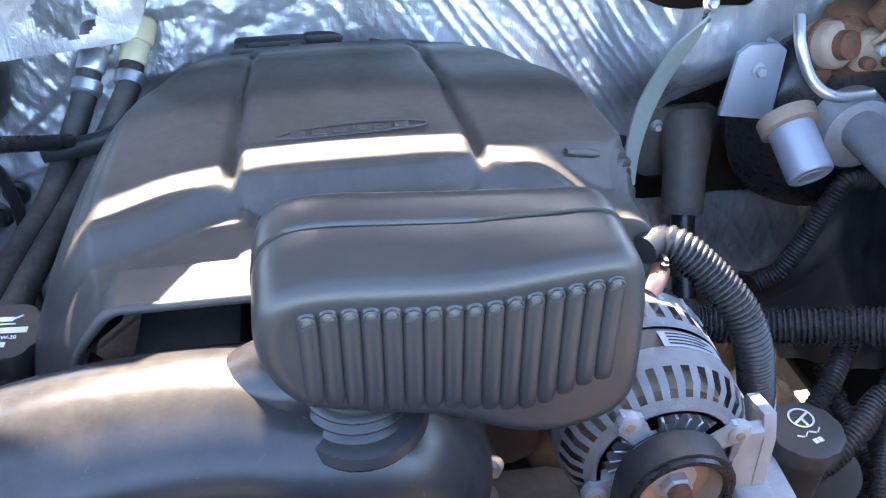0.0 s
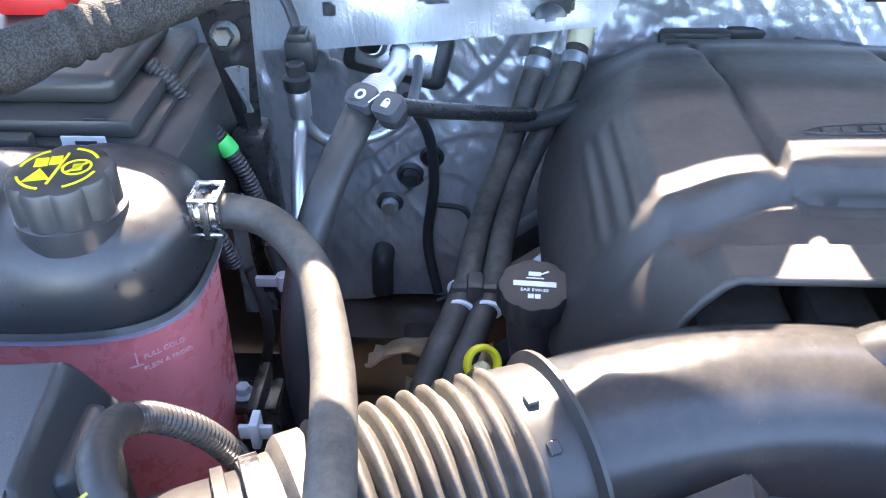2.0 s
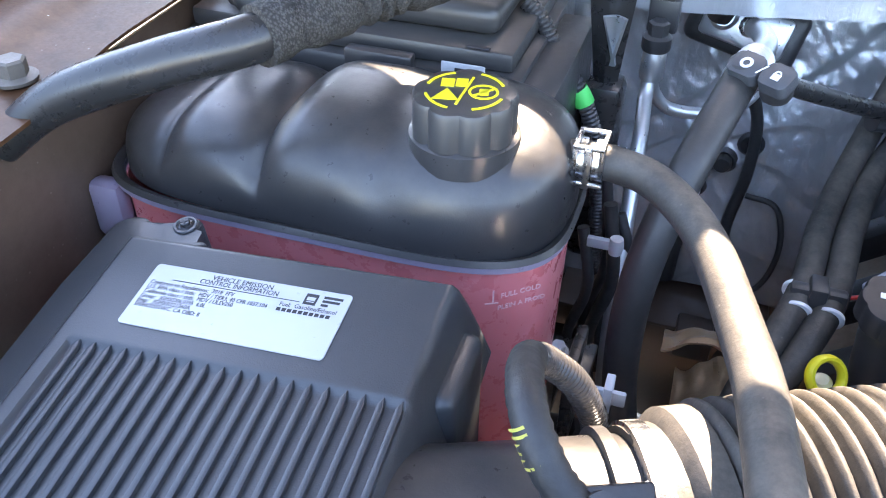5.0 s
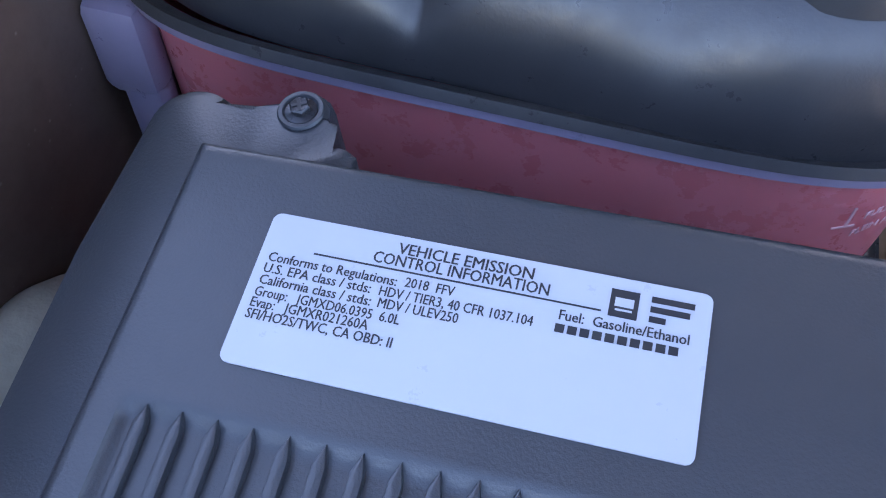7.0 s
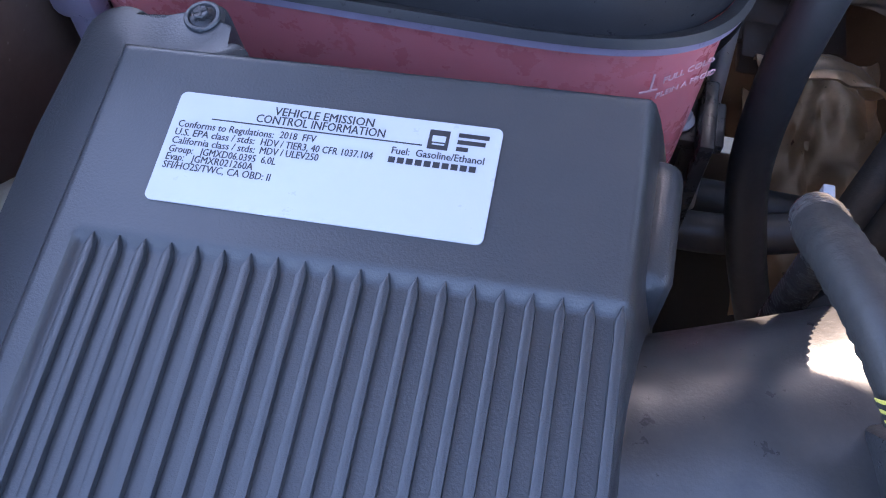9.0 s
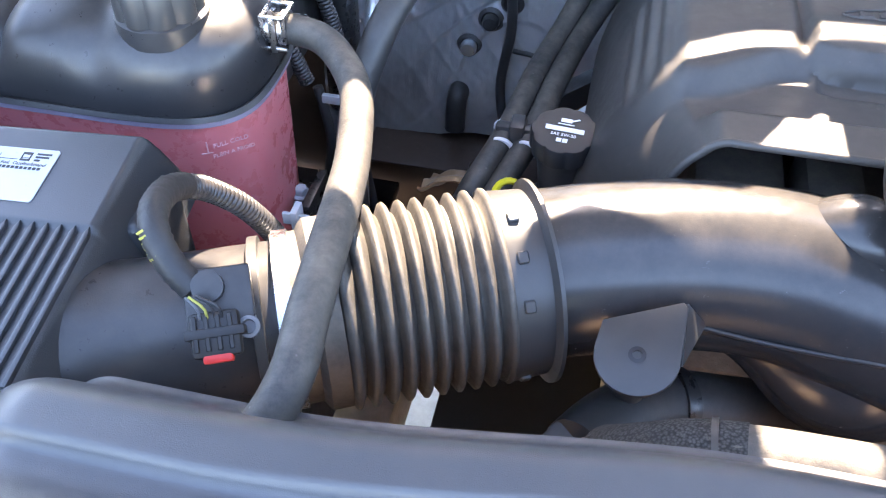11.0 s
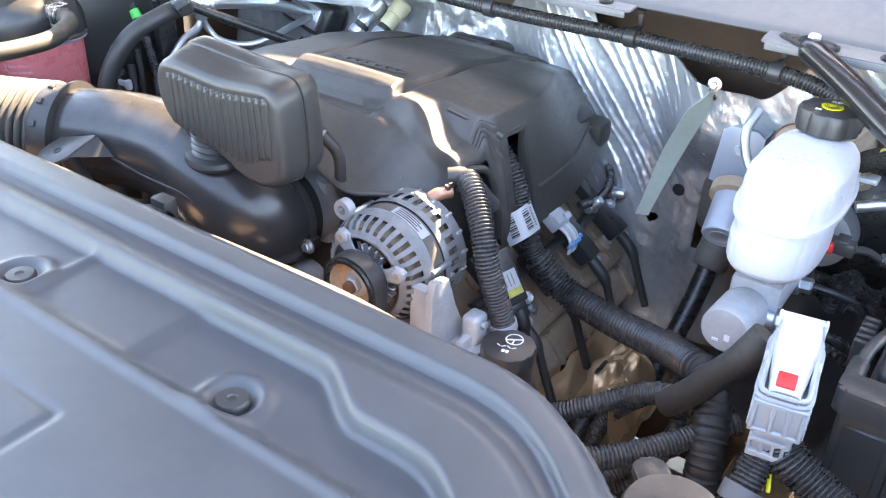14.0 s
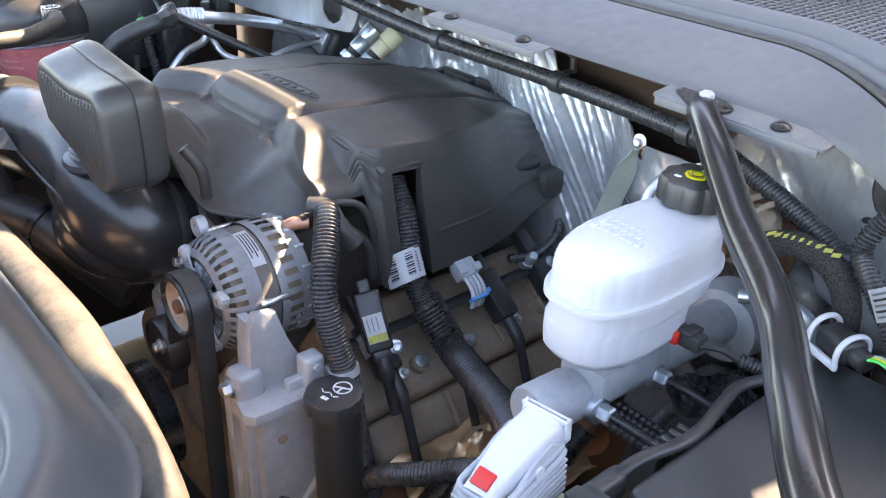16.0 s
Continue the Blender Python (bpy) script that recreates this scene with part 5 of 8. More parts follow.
part("tab", lathe([(0.02, 0), (0.021, 0.003), (0.02, 0.006)], (-0.868, 0.345, 1.16), (0.2, -0.4, 1), 20), plastic, foam)

# Air flow sensor on the outlet pipe, with its taped loom.
maf = thing("air_flow_sensor", "black air flow sensor with a red lock on the pipe", "sensor", at=(-0.48, 0.27, 1.24))
SEN = Matrix.Translation((-0.474, 0.263, 1.283)) @ Matrix.Rotation(radians(24), 4, "Z") @ Matrix.Rotation(radians(38), 4, "X")
part("base", moved(join(box(-0.020, 0.022, -0.024, 0.022, 0.0, 0.008, 0.002), box(-0.016, 0.018, -0.018, 0.018, -0.05, 0.002, 0.003), lathe([(0.008, 0.008), (0.010, 0.009), (0.010, 0.016), (0.006, 0.017)], (-0.004, 0.010, 0), sides=20)), SEN), plastic_smooth, maf)
part("plug", moved(join(box(-0.017, 0.013, -0.034, -0.006, 0.008, 0.022, 0.003), box(-0.02, 0.016, -0.022, -0.016, 0.006, 0.024, 0.001), *[box(-0.015 + 0.007 * k, -0.012 + 0.007 * k, -0.030, -0.008, 0.0215, 0.0235, 0.0005, 1) for k in range(4)]), SEN), cap_plastic, maf)
part("lock", moved(box(-0.011, 0.007, -0.0375, -0.031, 0.010, 0.0215, 0.0015), SEN), red_plastic, maf, "red locking tab")
part("ring", moved(lathe([(0.004, 0.008), (0.007, 0.0085), (0.007, 0.0125), (0.0045, 0.013), (0.004, 0.0085)], (0.0175, -0.018, 0), sides=20), SEN), bracket_grey, maf)
for k, mat in enumerate((bracket_grey, print_yellow, plastic, plastic)):
    part("wire", moved(sweep([(-0.010 + 0.0045 * k, -0.012, 0.02), (-0.010 + 0.004 * k, -0.004, 0.026), (-0.016 + 0.002 * k, 0.004, 0.028)], 0.0009, 8, 0.004), SEN), mat, maf)
loom = thing("sensor_loom", "taped black wiring loom arching from the air flow sensor", "wiring loom", at=(-0.5, 0.35, 1.2))
part("taped_sleeve", sweep([(-0.488, 0.262, 1.294), (-0.503, 0.268, 1.306), (-0.515, 0.278, 1.319), (-0.524, 0.296, 1.323), (-0.531, 0.325, 1.312), (-0.533, 0.348, 1.296)], lambda s, f: 0.0095 + 0.0005 * math.sin(110 * f), 16, 0.003), tape, loom, "black cloth tape with faded yellow print")
part("corrugated_sleeve", ribbed([(-0.533, 0.345, 1.298), (-0.528, 0.366, 1.278), (-0.513, 0.383, 1.250), (-0.502, 0.397, 1.215), (-0.497, 0.405, 1.185), (-0.49, 0.42, 1.1)], 0.0095, 0.0042, 0.0012, 16), loom_plastic, loom)
for k in range(6):
    part("print_bar", moved(sheet(lambda u, v: (0.0103 * math.sin(-0.9 + 1.0 * u), -0.0103 * math.cos(-0.9 + 1.0 * u), 0.0016 * v), 5, 1, 0.0003), Matrix.Translation((-0.5085 - 0.0022 * k, 0.2725 + 0.0020 * k, 1.3115 + 0.0022 * k)) @ Matrix.Rotation(radians(-20), 4, "X") @ Matrix.Rotation(radians(-40), 4, "Y")), print_yellow, loom)
solo("loom_clip", moved(join(box(-0.012, 0.012, -0.002, 0.002, -0.006, 0.006, 0.001), box(-0.003, 0.003, -0.006, 0.01, -0.012, 0.012, 0.001)), Matrix.Translation((-0.495, 0.435, 1.19))), light_grey, "pale plastic loom clip beside the coolant tank", "clip")

# ---- coolant tank ----
tank = thing("coolant_tank", "coolant expansion tank, black top on a pink translucent base", "coolant tank", at=(-0.73, 0.53, 1.02))


def tank_ring(u, swell):
    """Half length along x, depth and lobes of the tank at a share u of its length."""
    w = 2 * u - 1
    end = (1 - abs(w) ** 4.5) ** 0.42 if abs(w) < 1 else 0.0
    lobes = 1 - swell * (math.exp(-abs(u - 0.17) / 0.03) + 1.1 * math.exp(-abs(u - 0.40) / 0.028) + 0.35 * math.exp(-((u - 0.66) / 0.05) ** 2))
    return end, lobes


def tank_top(u, v):
    end, lobes = tank_ring(u, 0.13)
    x = -0.917 + 0.368 * u
    t = math.pi * v
    c, s = math.cos(t), math.sin(t)
    flat = fade(0.0, 0.5, s)
    wave = 1 + (lobes - 1) * flat
    depth = (0.086 + 0.008 * fade(0.4, 0.9, u)) * end * wave
    y = 0.555 + 0.003 * u - depth * math.copysign(abs(c) ** 0.75, c)
    h = (0.051 + 0.013 * fade(0.10, 0.24, u) + 0.012 * fade(0.36, 0.48, u) + 0.005 * fade(0.6, 0.8, u)) * end ** 0.55
    return (x, y, 1.247 + h * s ** 0.62 * wave)


part("top_shell", sheet(tank_top, 130, 60, 0), plastic_smooth, tank, smooth=70)


def tank_wall(u, v, grow=0.0, z0=1.03, z1=1.243):
    a = 2 * math.pi * u
    c, s = math.cos(a), math.sin(a)
    taper = 0.92 + 0.08 * v
    px = math.copysign(abs(c) ** 0.42, c)
    py = math.copysign(abs(s) ** 0.6, s)
    return (-0.733 + (0.18 + grow) * px * (0.97 + 0.03 * v), 0.551 + 0.001 * px + (0.084 + grow) * py * taper, z0 + (z1 - z0) * v)


base_shell = part("base_shell", sheet(tank_wall, 96, 20, 0.003), pink, tank, "pink translucent lower half", smooth=70)
part("base_floor", box(-0.9, -0.565, 0.475, 0.62, 1.028, 1.034, 0.002), pink, tank)
part("seam_flange", sheet(lambda u, v: tank_wall(u, v, 0.0050, 1.2432, 1.2458), 96, 1, 0.004), clear_plastic, tank, "milky translucent seam lip", smooth=70)
part("seam_bead", sheet(lambda u, v: tank_wall(u, v, 0.0055, 1.2485, 1.2525), 96, 1, 0.005), plastic_smooth, tank, smooth=70)
part("side_tab", join(box(-0.925, -0.895, 0.472, 0.492, 1.19, 1.243, 0.007), box(-0.917, -0.895, 0.473, 0.49, 1.15, 1.2, 0.006)), clear_plastic, tank, "milky plastic mounting tab")
part("filler_neck", lathe([(0.040, 1.305), (0.039, 1.322), (0.032, 1.326)], (-0.626, 0.521, 0), sides=36), plastic_smooth, tank)
cap = part("cap", moved(lathe([(0.029, 0), (0.0345, 0.002), (0.0345, 0.027), (0.033, 0.030), (0.028, 0.0312)], sides=96, wave=0.12, lobes=9, wave_from=1), Matrix.Translation((-0.626, 0.519, 1.3215))), plastic, tank, "black lobed pressure cap", smooth=35)
TOP = Matrix.Translation((-0.626, 0.519, 1.3530)) @ Matrix.Rotation(radians(12), 4, "Z")


def arc_band(r0, r1, a0, a1, n=20):
    return sheet(lambda u, v: ((r0 + (r1 - r0) * v) * math.cos(radians(a0 + (a1 - a0) * u)), (r0 + (r1 - r0) * v) * math.sin(radians(a0 + (a1 - a0) * u)), 0.0), n, 1, 0.0005)


for a0, a1 in ((20, 70), (110, 165), (195, 250), (285, 340)):
    part("symbol_arc", moved(arc_band(0.0255, 0.0275, a0, a1), TOP), yellow, cap)
tri_pts = [(-0.021, -0.014), (-0.003, -0.014), (-0.012, 0.0015)]
part("warning_symbol", moved(slab(tri_pts, 0, 0.0005, 0), TOP), yellow, cap)
part("manual_symbol", moved(join(box(-0.017, -0.008, 0.005, 0.0155, -0.0004, 0.0005, 0), box(-0.007, 0.001, 0.006, 0.0165, -0.0004, 0.0005, 0)), TOP), yellow, cap)
part("hot_symbol", moved(join(arc_band(0.0085, 0.0102, 0, 360, 32), moved(box(-0.0085, 0.0085, -0.0008, 0.0008, -0.0004, 0.0004, 0), Matrix.Rotation(radians(40), 4, "Z")), box(-0.003, 0.0035, -0.004, 0.004, -0.0004, 0.0004, 0)), TOP @ Matrix.Translation((0.0125, -0.001, 0))), yellow, cap)
part("divider_symbol", moved(moved(box(-0.0008, 0.0008, -0.02, 0.02, -0.0004, 0.0005, 0), Matrix.Rotation(radians(-12), 4, "Z")), TOP), yellow, cap)
SIDE = Matrix.Rotation(radians(90), 4, "X")
turned = Matrix.Rotation(radians(41), 4, "Z") @ SIDE
lettering("FULL COLD", 0.0062, (-0.5708, 0.4884, 1.218), turned, pale_print, base_shell, "level_lettering")
lettering("PLEIN A FROID", 0.0058, (-0.5700, 0.4894, 1.207), turned, pale_print, base_shell, "level_lettering")
part("level_mark", moved(join(box(-0.0006, 0.0006, 0, 0.012, -0.0002, 0.0003, 0), box(-0.006, 0.004, -0.0005, 0.0005, -0.0002, 0.0003, 0)), Matrix.Translation((-0.588, 0.4765, 1.211)) @ Matrix.Rotation(radians(28), 4, "Z") @ SIDE), pale_print, base_shell)
part("outlet_spigot", lathe([(0.012, 0), (0.0125, 0.05)], (-0.575, 0.566, 1.29), (1, 0, 0), 20), plastic_smooth, tank)
tank_bracket = solo("tank_bracket", join(box(-0.60, -0.52, 0.56, 0.60, 1.07, 1.08, 0.002), box(-0.54, -0.53, 0.54, 0.60, 1.0, 1.10, 0.002)), black_paint, "black steel bracket holding the coolant tank", "bracket")
bolt(tank_bracket, (-0.552, 0.575, 1.083), (0, 0, 1), 0.014, light_grey)
solo("tank_support", box(-0.9, -0.56, 0.45, 0.64, 0.64, 1.028, 0.01), plastic, "black support box below the coolant tank", "support")

# ---- coolant hose with its spring clamp ----
coolant_hose = thing("coolant_hose", "dusty black rubber coolant hose from the tank", "hose", at=(-0.45, 0.45, 1.29))
part("hose", sweep([(-0.565, 0.563, 1.291), (-0.53, 0.562, 1.291), (-0.500, 0.552, 1.291), (-0.472, 0.522, 1.291), (-0.4495, 0.482, 1.289), (-0.429, 0.408, 1.296), (-0.418, 0.353, 1.306), (-0.411, 0.30, 1.312), (-0.405, 0.245, 1.313), (-0.402, 0.205, 1.307), (-0.412, 0.176, 1.293), (-0.44, 0.155, 1.268), (-0.50, 0.14, 1.24)], 0.0132, 22, 0.005), rubber, coolant_hose)
spring_clamp = part("spring_clamp", lathe([(0.0140, -0.008), (0.0156, -0.008), (0.0156, -0.003), (0.0140, -0.003)], (-0.543, 0.563, 1.2912), (1, 0, 0), 28), steel, coolant_hose, "zinc plated spring clamp")
part("band", lathe([(0.0140, 0.003), (0.0156, 0.003), (0.0156, 0.008), (0.0140, 0.008)], (-0.543, 0.563, 1.2912), (1, 0, 0), 28), steel, spring_clamp)
for x in (-0.5545, -0.5355):
    part("frame_bar", join(box(x, x + 0.0035, 0.546, 0.575, 1.3065, 1.310, 0.001), box(x, x + 0.0035, 0.5465, 0.550, 1.284, 1.310, 0.001)), steel, spring_clamp)
for y in (0.546, 0.5715):
    part("cross_bar", box(-0.5545, -0.532, y, y + 0.0035, 1.3068, 1.3103, 0.001), steel, spring_clamp)
part("tongue", join(box(-0.546, -0.5405, 0.5445, 0.5475, 1.276, 1.309, 0.001), box(-0.5555, -0.531, 0.5445, 0.5475, 1.278, 1.2815, 0.001)), steel, spring_clamp)
for x in (-0.526, -0.520):
    part("paint_mark", moved(arc_band(0.0133, 0.0136, 60, 150, 10), Matrix.Translation((x, 0.5615, 1.2912)) @ Matrix.Rotation(radians(90), 4, "Y")), white_ink, coolant_hose)
for k in range(7):
    part("print_bar", moved(box(-0.0012, 0.0012, -0.0016, 0.0016, 0.0130, 0.0135, 0), Matrix.Translation((-0.4075, 0.262 + 0.0048 * k, 1.3095))), light_grey, coolant_hose)

# ---- fuse box, brace and looms behind the tank ----
fuse_box = thing("fuse_box", "black plastic fuse box with a stepped lid", "fuse box", at=(-0.75, 0.73, 1.1))
part("body", join(box(-0.925, -0.615, 0.635, 0.85, 1.12, 1.305, 0.006), box(-0.62, -0.585, 0.62, 0.80, 1.16, 1.30, 0.006)), plastic, fuse_box)
flid = part("lid", join(box(-0.92, -0.625, 0.645, 0.845, 1.305, 1.322, 0.004), box(-0.90, -0.645, 0.67, 0.83, 1.322, 1.348, 0.010, 3)), plastic, fuse_box)
part("latch", box(-0.765, -0.705, 0.625, 0.638, 1.29, 1.316, 0.003), plastic_smooth, fuse_box)
for x in (-0.80, -0.665):
    part("slot", box(x, x + 0.02, 0.644, 0.6485, 1.3225, 1.3245, 0.0005, 1), ink, flid)
flabel = part("label", box(-0.682, -0.645, 0.6325, 0.6345, 1.288, 1.314, 0.0005, 1), label_paper, fuse_box, "small white label")
for k in range(3):
    part("text_bar", box(-0.676 + 0.003 * k, -0.652, 0.6315, 0.6325, 1.293 + 0.007 * k, 1.296 + 0.007 * k, 0), blue_plastic if k == 1 else ink, flabel)
solo("terminal_cover", join(box(-0.80, -0.73, 0.80, 0.84, 1.348, 1.372, 0.006), sweep([(-0.80, 0.81, 1.37), (-0.83, 0.79, 1.36), (-0.85, 0.77, 1.34)], 0.005, 10)), red_plastic, "red plastic terminal cover on the fuse box", "terminal cover")
left_brace = thing("brace_rod", "black painted tubular brace from cowl to fender", "brace", "fender braces", at=(-0.86, 0.41, 1.35))
part("tube", sweep([(-0.925, 0.41, 1.312), (-0.885, 0.43, 1.344), (-0.81, 0.45, 1.374), (-0.756, 0.482, 1.387), (-0.71, 0.58, 1.39), (-0.64, 0.665, 1.395), (-0.575, 0.75, 1.40), (-0.54, 0.87, 1.40)], lambda s, f: 0.0165 - 0.003 * fade(0.12, 0, f), 20, 0.008), black_paint, left_brace)
part("sleeve", crumpled(sweep([(-0.756, 0.482, 1.387), (-0.71, 0.58, 1.39), (-0.64, 0.665, 1.395), (-0.575, 0.75, 1.40), (-0.55, 0.84, 1.401)], lambda s, f: 0.0208 + 0.0022 * math.sin(s * 260 + 4 * math.sin(s * 61)) * fade(0.62, 0.4, f) * fade(0.0, 0.12, f), 36, 0.002), 0.0022, 0.014), woven, left_brace, "wrinkled grey woven sleeve")
solo("fender_loom", sweep([(-0.93, 0.80, 1.28), (-0.91, 0.70, 1.345), (-0.88, 0.64, 1.36), (-0.83, 0.60, 1.36), (-0.80, 0.62, 1.33)], lambda s, f: 0.013 + 0.0012 * math.sin(s * 600), 14, 0.003), tape, "taped black wiring loom along the fender", "wiring loom")
strut = thing("strut_bracket", "black stamped steel bracket with a single bolt", "bracket", at=(-0.56, 0.76, 1.2))
part("plate", join(sheet(lambda u, v: (-0.567 + (0.024 * (0.3 + 0.7 * v)) * (2 * u - 1), 0.742 + 0.008 * abs(2 * u - 1) + 0.03 * (1 - v), 1.235 + 0.15 * v), 10, 16, 0.004), box(-0.585, -0.548, 0.755, 0.80, 1.05, 1.25, 0.01)), black_paint, strut)
part("dimple", sheet(lambda u, v: (-0.561 + 0.011 * v * (2 * u - 1), 0.741 + 0.006 * math.cos(math.pi * (u - 0.5)) + 0.02 * (1 - v), 1.27 + 0.055 * v), 10, 10, 0.003), zinc, strut, "bare worn metal patch")
bolt(strut, (-0.566, 0.74, 1.356), (0.05, -1, 0.25), 0.018, black_paint)
green_loom = thing("taped_loom", "black corrugated loom marked with green tape", "wiring loom", at=(-0.58, 0.73, 1.2))
part("sleeve", ribbed([(-0.64, 0.74, 1.33), (-0.625, 0.738, 1.315), (-0.612, 0.735, 1.295), (-0.598, 0.735, 1.275), (-0.581, 0.734, 1.249), (-0.565, 0.735, 1.21), (-0.556, 0.74, 1.15), (-0.55, 0.74, 1.05)], 0.0085, 0.0042, 0.0012, 14), loom_plastic, green_loom)
part("tape_mark", sweep([(-0.5855, 0.734, 1.2555), (-0.581, 0.734, 1.2490), (-0.5775, 0.734, 1.2425)], 0.0095, 16, 0.003), green_tape, green_loom, "bright green tape band")
solo("short_loom", ribbed([(-0.625, 0.69, 1.25), (-0.606, 0.68, 1.225), (-0.588, 0.675, 1.195), (-0.575, 0.68, 1.15)], 0.009, 0.0042, 0.0012, 14), loom_plastic, "black corrugated loom below the fuse box", "wiring loom")
for i, (x, y) in enumerate(((-0.545, 0.70), (-0.535, 0.675), (-0.555, 0.66), (-0.53, 0.72))):
    solo("wiring_lead", sweep([(x, y, 1.20 - 0.02 * i), (x + 0.012, y - 0.008, 1.10), (x - 0.004, y + 0.01, 1.0), (x + 0.02, y, 0.86)], 0.0055 + 0.001 * (i % 2), 10, 0.012), tape, "dark taped wiring lead behind the tank", "wiring", "wiring leads")
solo("loom_clip", moved(join(box(-0.014, 0.014, -0.003, 0.003, -0.005, 0.005, 0.001), lathe([(0.006, -0.008), (0.007, 0.0), (0.006, 0.008)], (0.012, 0, 0), sides=12)), Matrix.Translation((-0.535, 0.655, 1.15))), light_grey, "pale plastic loom clip on the wiring leads", "clip")

# ---- air conditioning lines ----
ac = thing("refrigerant_hose", "black refrigerant hose with a crimped aluminium end", "hose", at=(-0.46, 0.65, 1.2))
part("hose", sweep([(-0.448, 0.745, 1.286), (-0.458, 0.70, 1.277), (-0.475, 0.64, 1.25), (-0.492, 0.60, 1.19), (-0.498, 0.585, 1.12), (-0.492, 0.575, 1.04), (-0.47, 0.56, 0.96), (-0.44, 0.55, 0.88)], 0.0155, 20, 0.006), rubber_clean, ac)
part("crimp", ribbed([(-0.438, 0.79, 1.282), (-0.444, 0.765, 1.285), (-0.449, 0.74, 1.285)], 0.0172, 0.006, 0.002, 20), pipe_metal, ac)
part("pipe", sweep([(-0.438, 0.79, 1.282), (-0.43, 0.86, 1.27), (-0.435, 0.95, 1.245), (-0.44, 1.03, 1.215)], 0.011, 16), pipe_metal, ac)
part("service_cap", join(lathe([(0.0125, 0), (0.0135, 0.003), (0.0135, 0.022), (0.011, 0.024)], (-0.445, 0.735, 1.287), (-0.2, -0.3, 0.9), 20), lathe([(0.0125, 0), (0.0135, 0.003), (0.0135, 0.018), (0.011, 0.02)], (-0.420, 0.722, 1.285), (0, -0.3, 0.95), 20)), plastic, ac)
AC_TOP = Matrix.Translation((-0.436, 0.716, 1.309)) @ Matrix.Rotation(radians(-32), 4, "Z") @ Matrix.Rotation(radians(28), 4, "X")
fob = thing("service_port_cap", "pair of grey caps with lock symbols on the line", "cap", at=(-0.436, 0.72, 1.29))
for x0, x1 in ((-0.028, 0.0), (0.002, 0.028)):
    part("cap", moved(slab(rounded(x0, x1, -0.012, 0.012, 0.006), -0.012, 0.0, 0.002), AC_TOP), shroud_plastic, fob)
part("ring_symbol", moved(arc_band(0.003, 0.0055, 0, 360, 20), AC_TOP @ Matrix.Translation((-0.014, 0, 0.0006))), white_ink, fob)
part("lock_symbol", moved(join(box(0.0115, 0.0185, -0.005, 0.001, 0.0, 0.0006, 0), moved(arc_band(0.002, 0.003, 0, 180, 10), Matrix.Translation((0.015, 0.001, 0.0004)))), AC_TOP), white_ink, fob)
part("slash_symbol", moved(moved(box(-0.0006, 0.0006, -0.006, 0.006, 0.0, 0.0006, 0), Matrix.Rotation(radians(-25), 4, "Z")), AC_TOP @ Matrix.Translation((0.001, 0, 0))), white_ink, fob)
liquid = thing("refrigerant_pipe", "bright aluminium refrigerant pipe with a black valve cap", "pipe", at=(-0.53, 0.8, 1.1))
part("pipe", sweep([(-0.531, 0.842, 1.235), (-0.532, 0.83, 1.21), (-0.527, 0.78, 1.19), (-0.522, 0.72, 1.12), (-0.518, 0.67, 1.02), (-0.51, 0.64, 0.9)], 0.0075, 14), pipe_metal, liquid)
part("branch", sweep([(-0.531, 0.842, 1.23), (-0.525, 0.85, 1.205), (-0.505, 0.86, 1.185), (-0.46, 0.88, 1.18), (-0.428, 0.91, 1.19), (-0.418, 0.97, 1.205), (-0.42, 1.03, 1.21)], 0.0065, 14), pipe_metal, liquid)
part("valve_block", lathe([(0.011, 0), (0.012, 0.002), (0.012, 0.03), (0.010, 0.033)], (-0.531, 0.842, 1.225), (0, 0, 1), 16), pipe_metal, liquid)
part("valve_cap", join(lathe([(0.013, 0), (0.0145, 0.002), (0.0145, 0.014), (0.012, 0.016)], (-0.531, 0.842, 1.256), (0, 0, 1), 18), lathe([(0.010, 0.0), (0.0105, 0.012), (0.008, 0.014)], (-0.531, 0.842, 1.272), (0, 0, 1), 6)), plastic, liquid)
solo("pressure_plug", join(box(-0.545, -0.515, 0.86, 0.885, 1.265, 1.30, 0.003), box(-0.54, -0.52, 0.855, 0.88, 1.30, 1.31, 0.002), sweep([(-0.53, 0.875, 1.30), (-0.55, 0.90, 1.335), (-0.59, 0.92, 1.35)], 0.006, 10)), plastic, "black pressure switch plug with its lead", "connector")
valve = thing("expansion_valve", "aluminium expansion valve plate in a black seal", "valve", at=(-0.45, 1.05, 1.2))
VP = Matrix.Translation((-0.447, 1.035, 1.213)) @ Matrix.Rotation(radians(-6), 4, "Z") @ Matrix.Rotation(radians(12), 4, "Y") @ Matrix.Rotation(radians(-20), 4, "X")
part("seal", moved(box(-0.066, 0.066, 0.0, 0.05, -0.036, 0.036, 0.012, 3), VP), rubber_clean, valve)
part("plate", moved(box(-0.05, 0.05, -0.012, 0.002, -0.024, 0.024, 0.006), VP), pipe_metal, valve)
part("stud", moved(join(lathe([(0.012, 0), (0.0125, 0.004), (0.008, 0.006)], (0.004, -0.012, 0.002), (0, -1, 0), 20), lathe([(0.005, 0), (0.005, 0.02), (0.003, 0.022)], (0.004, -0.012, 0.002), (0, -1, 0), 12)), VP), steel, valve)
part("pipe_boss", moved(lathe([(0.016, 0), (0.0165, 0.02), (0.012, 0.024)], (-0.028, -0.005, 0.004), (0, -1, 0), 20), VP), pipe_metal, valve)
part("cap", moved(lathe([(0.0145, 0), (0.0155, 0.003), (0.0155, 0.02), (0.012, 0.022)], (-0.032, -0.02, 0.0), (0, -0.5, 0.9), 20), VP), plastic, valve)
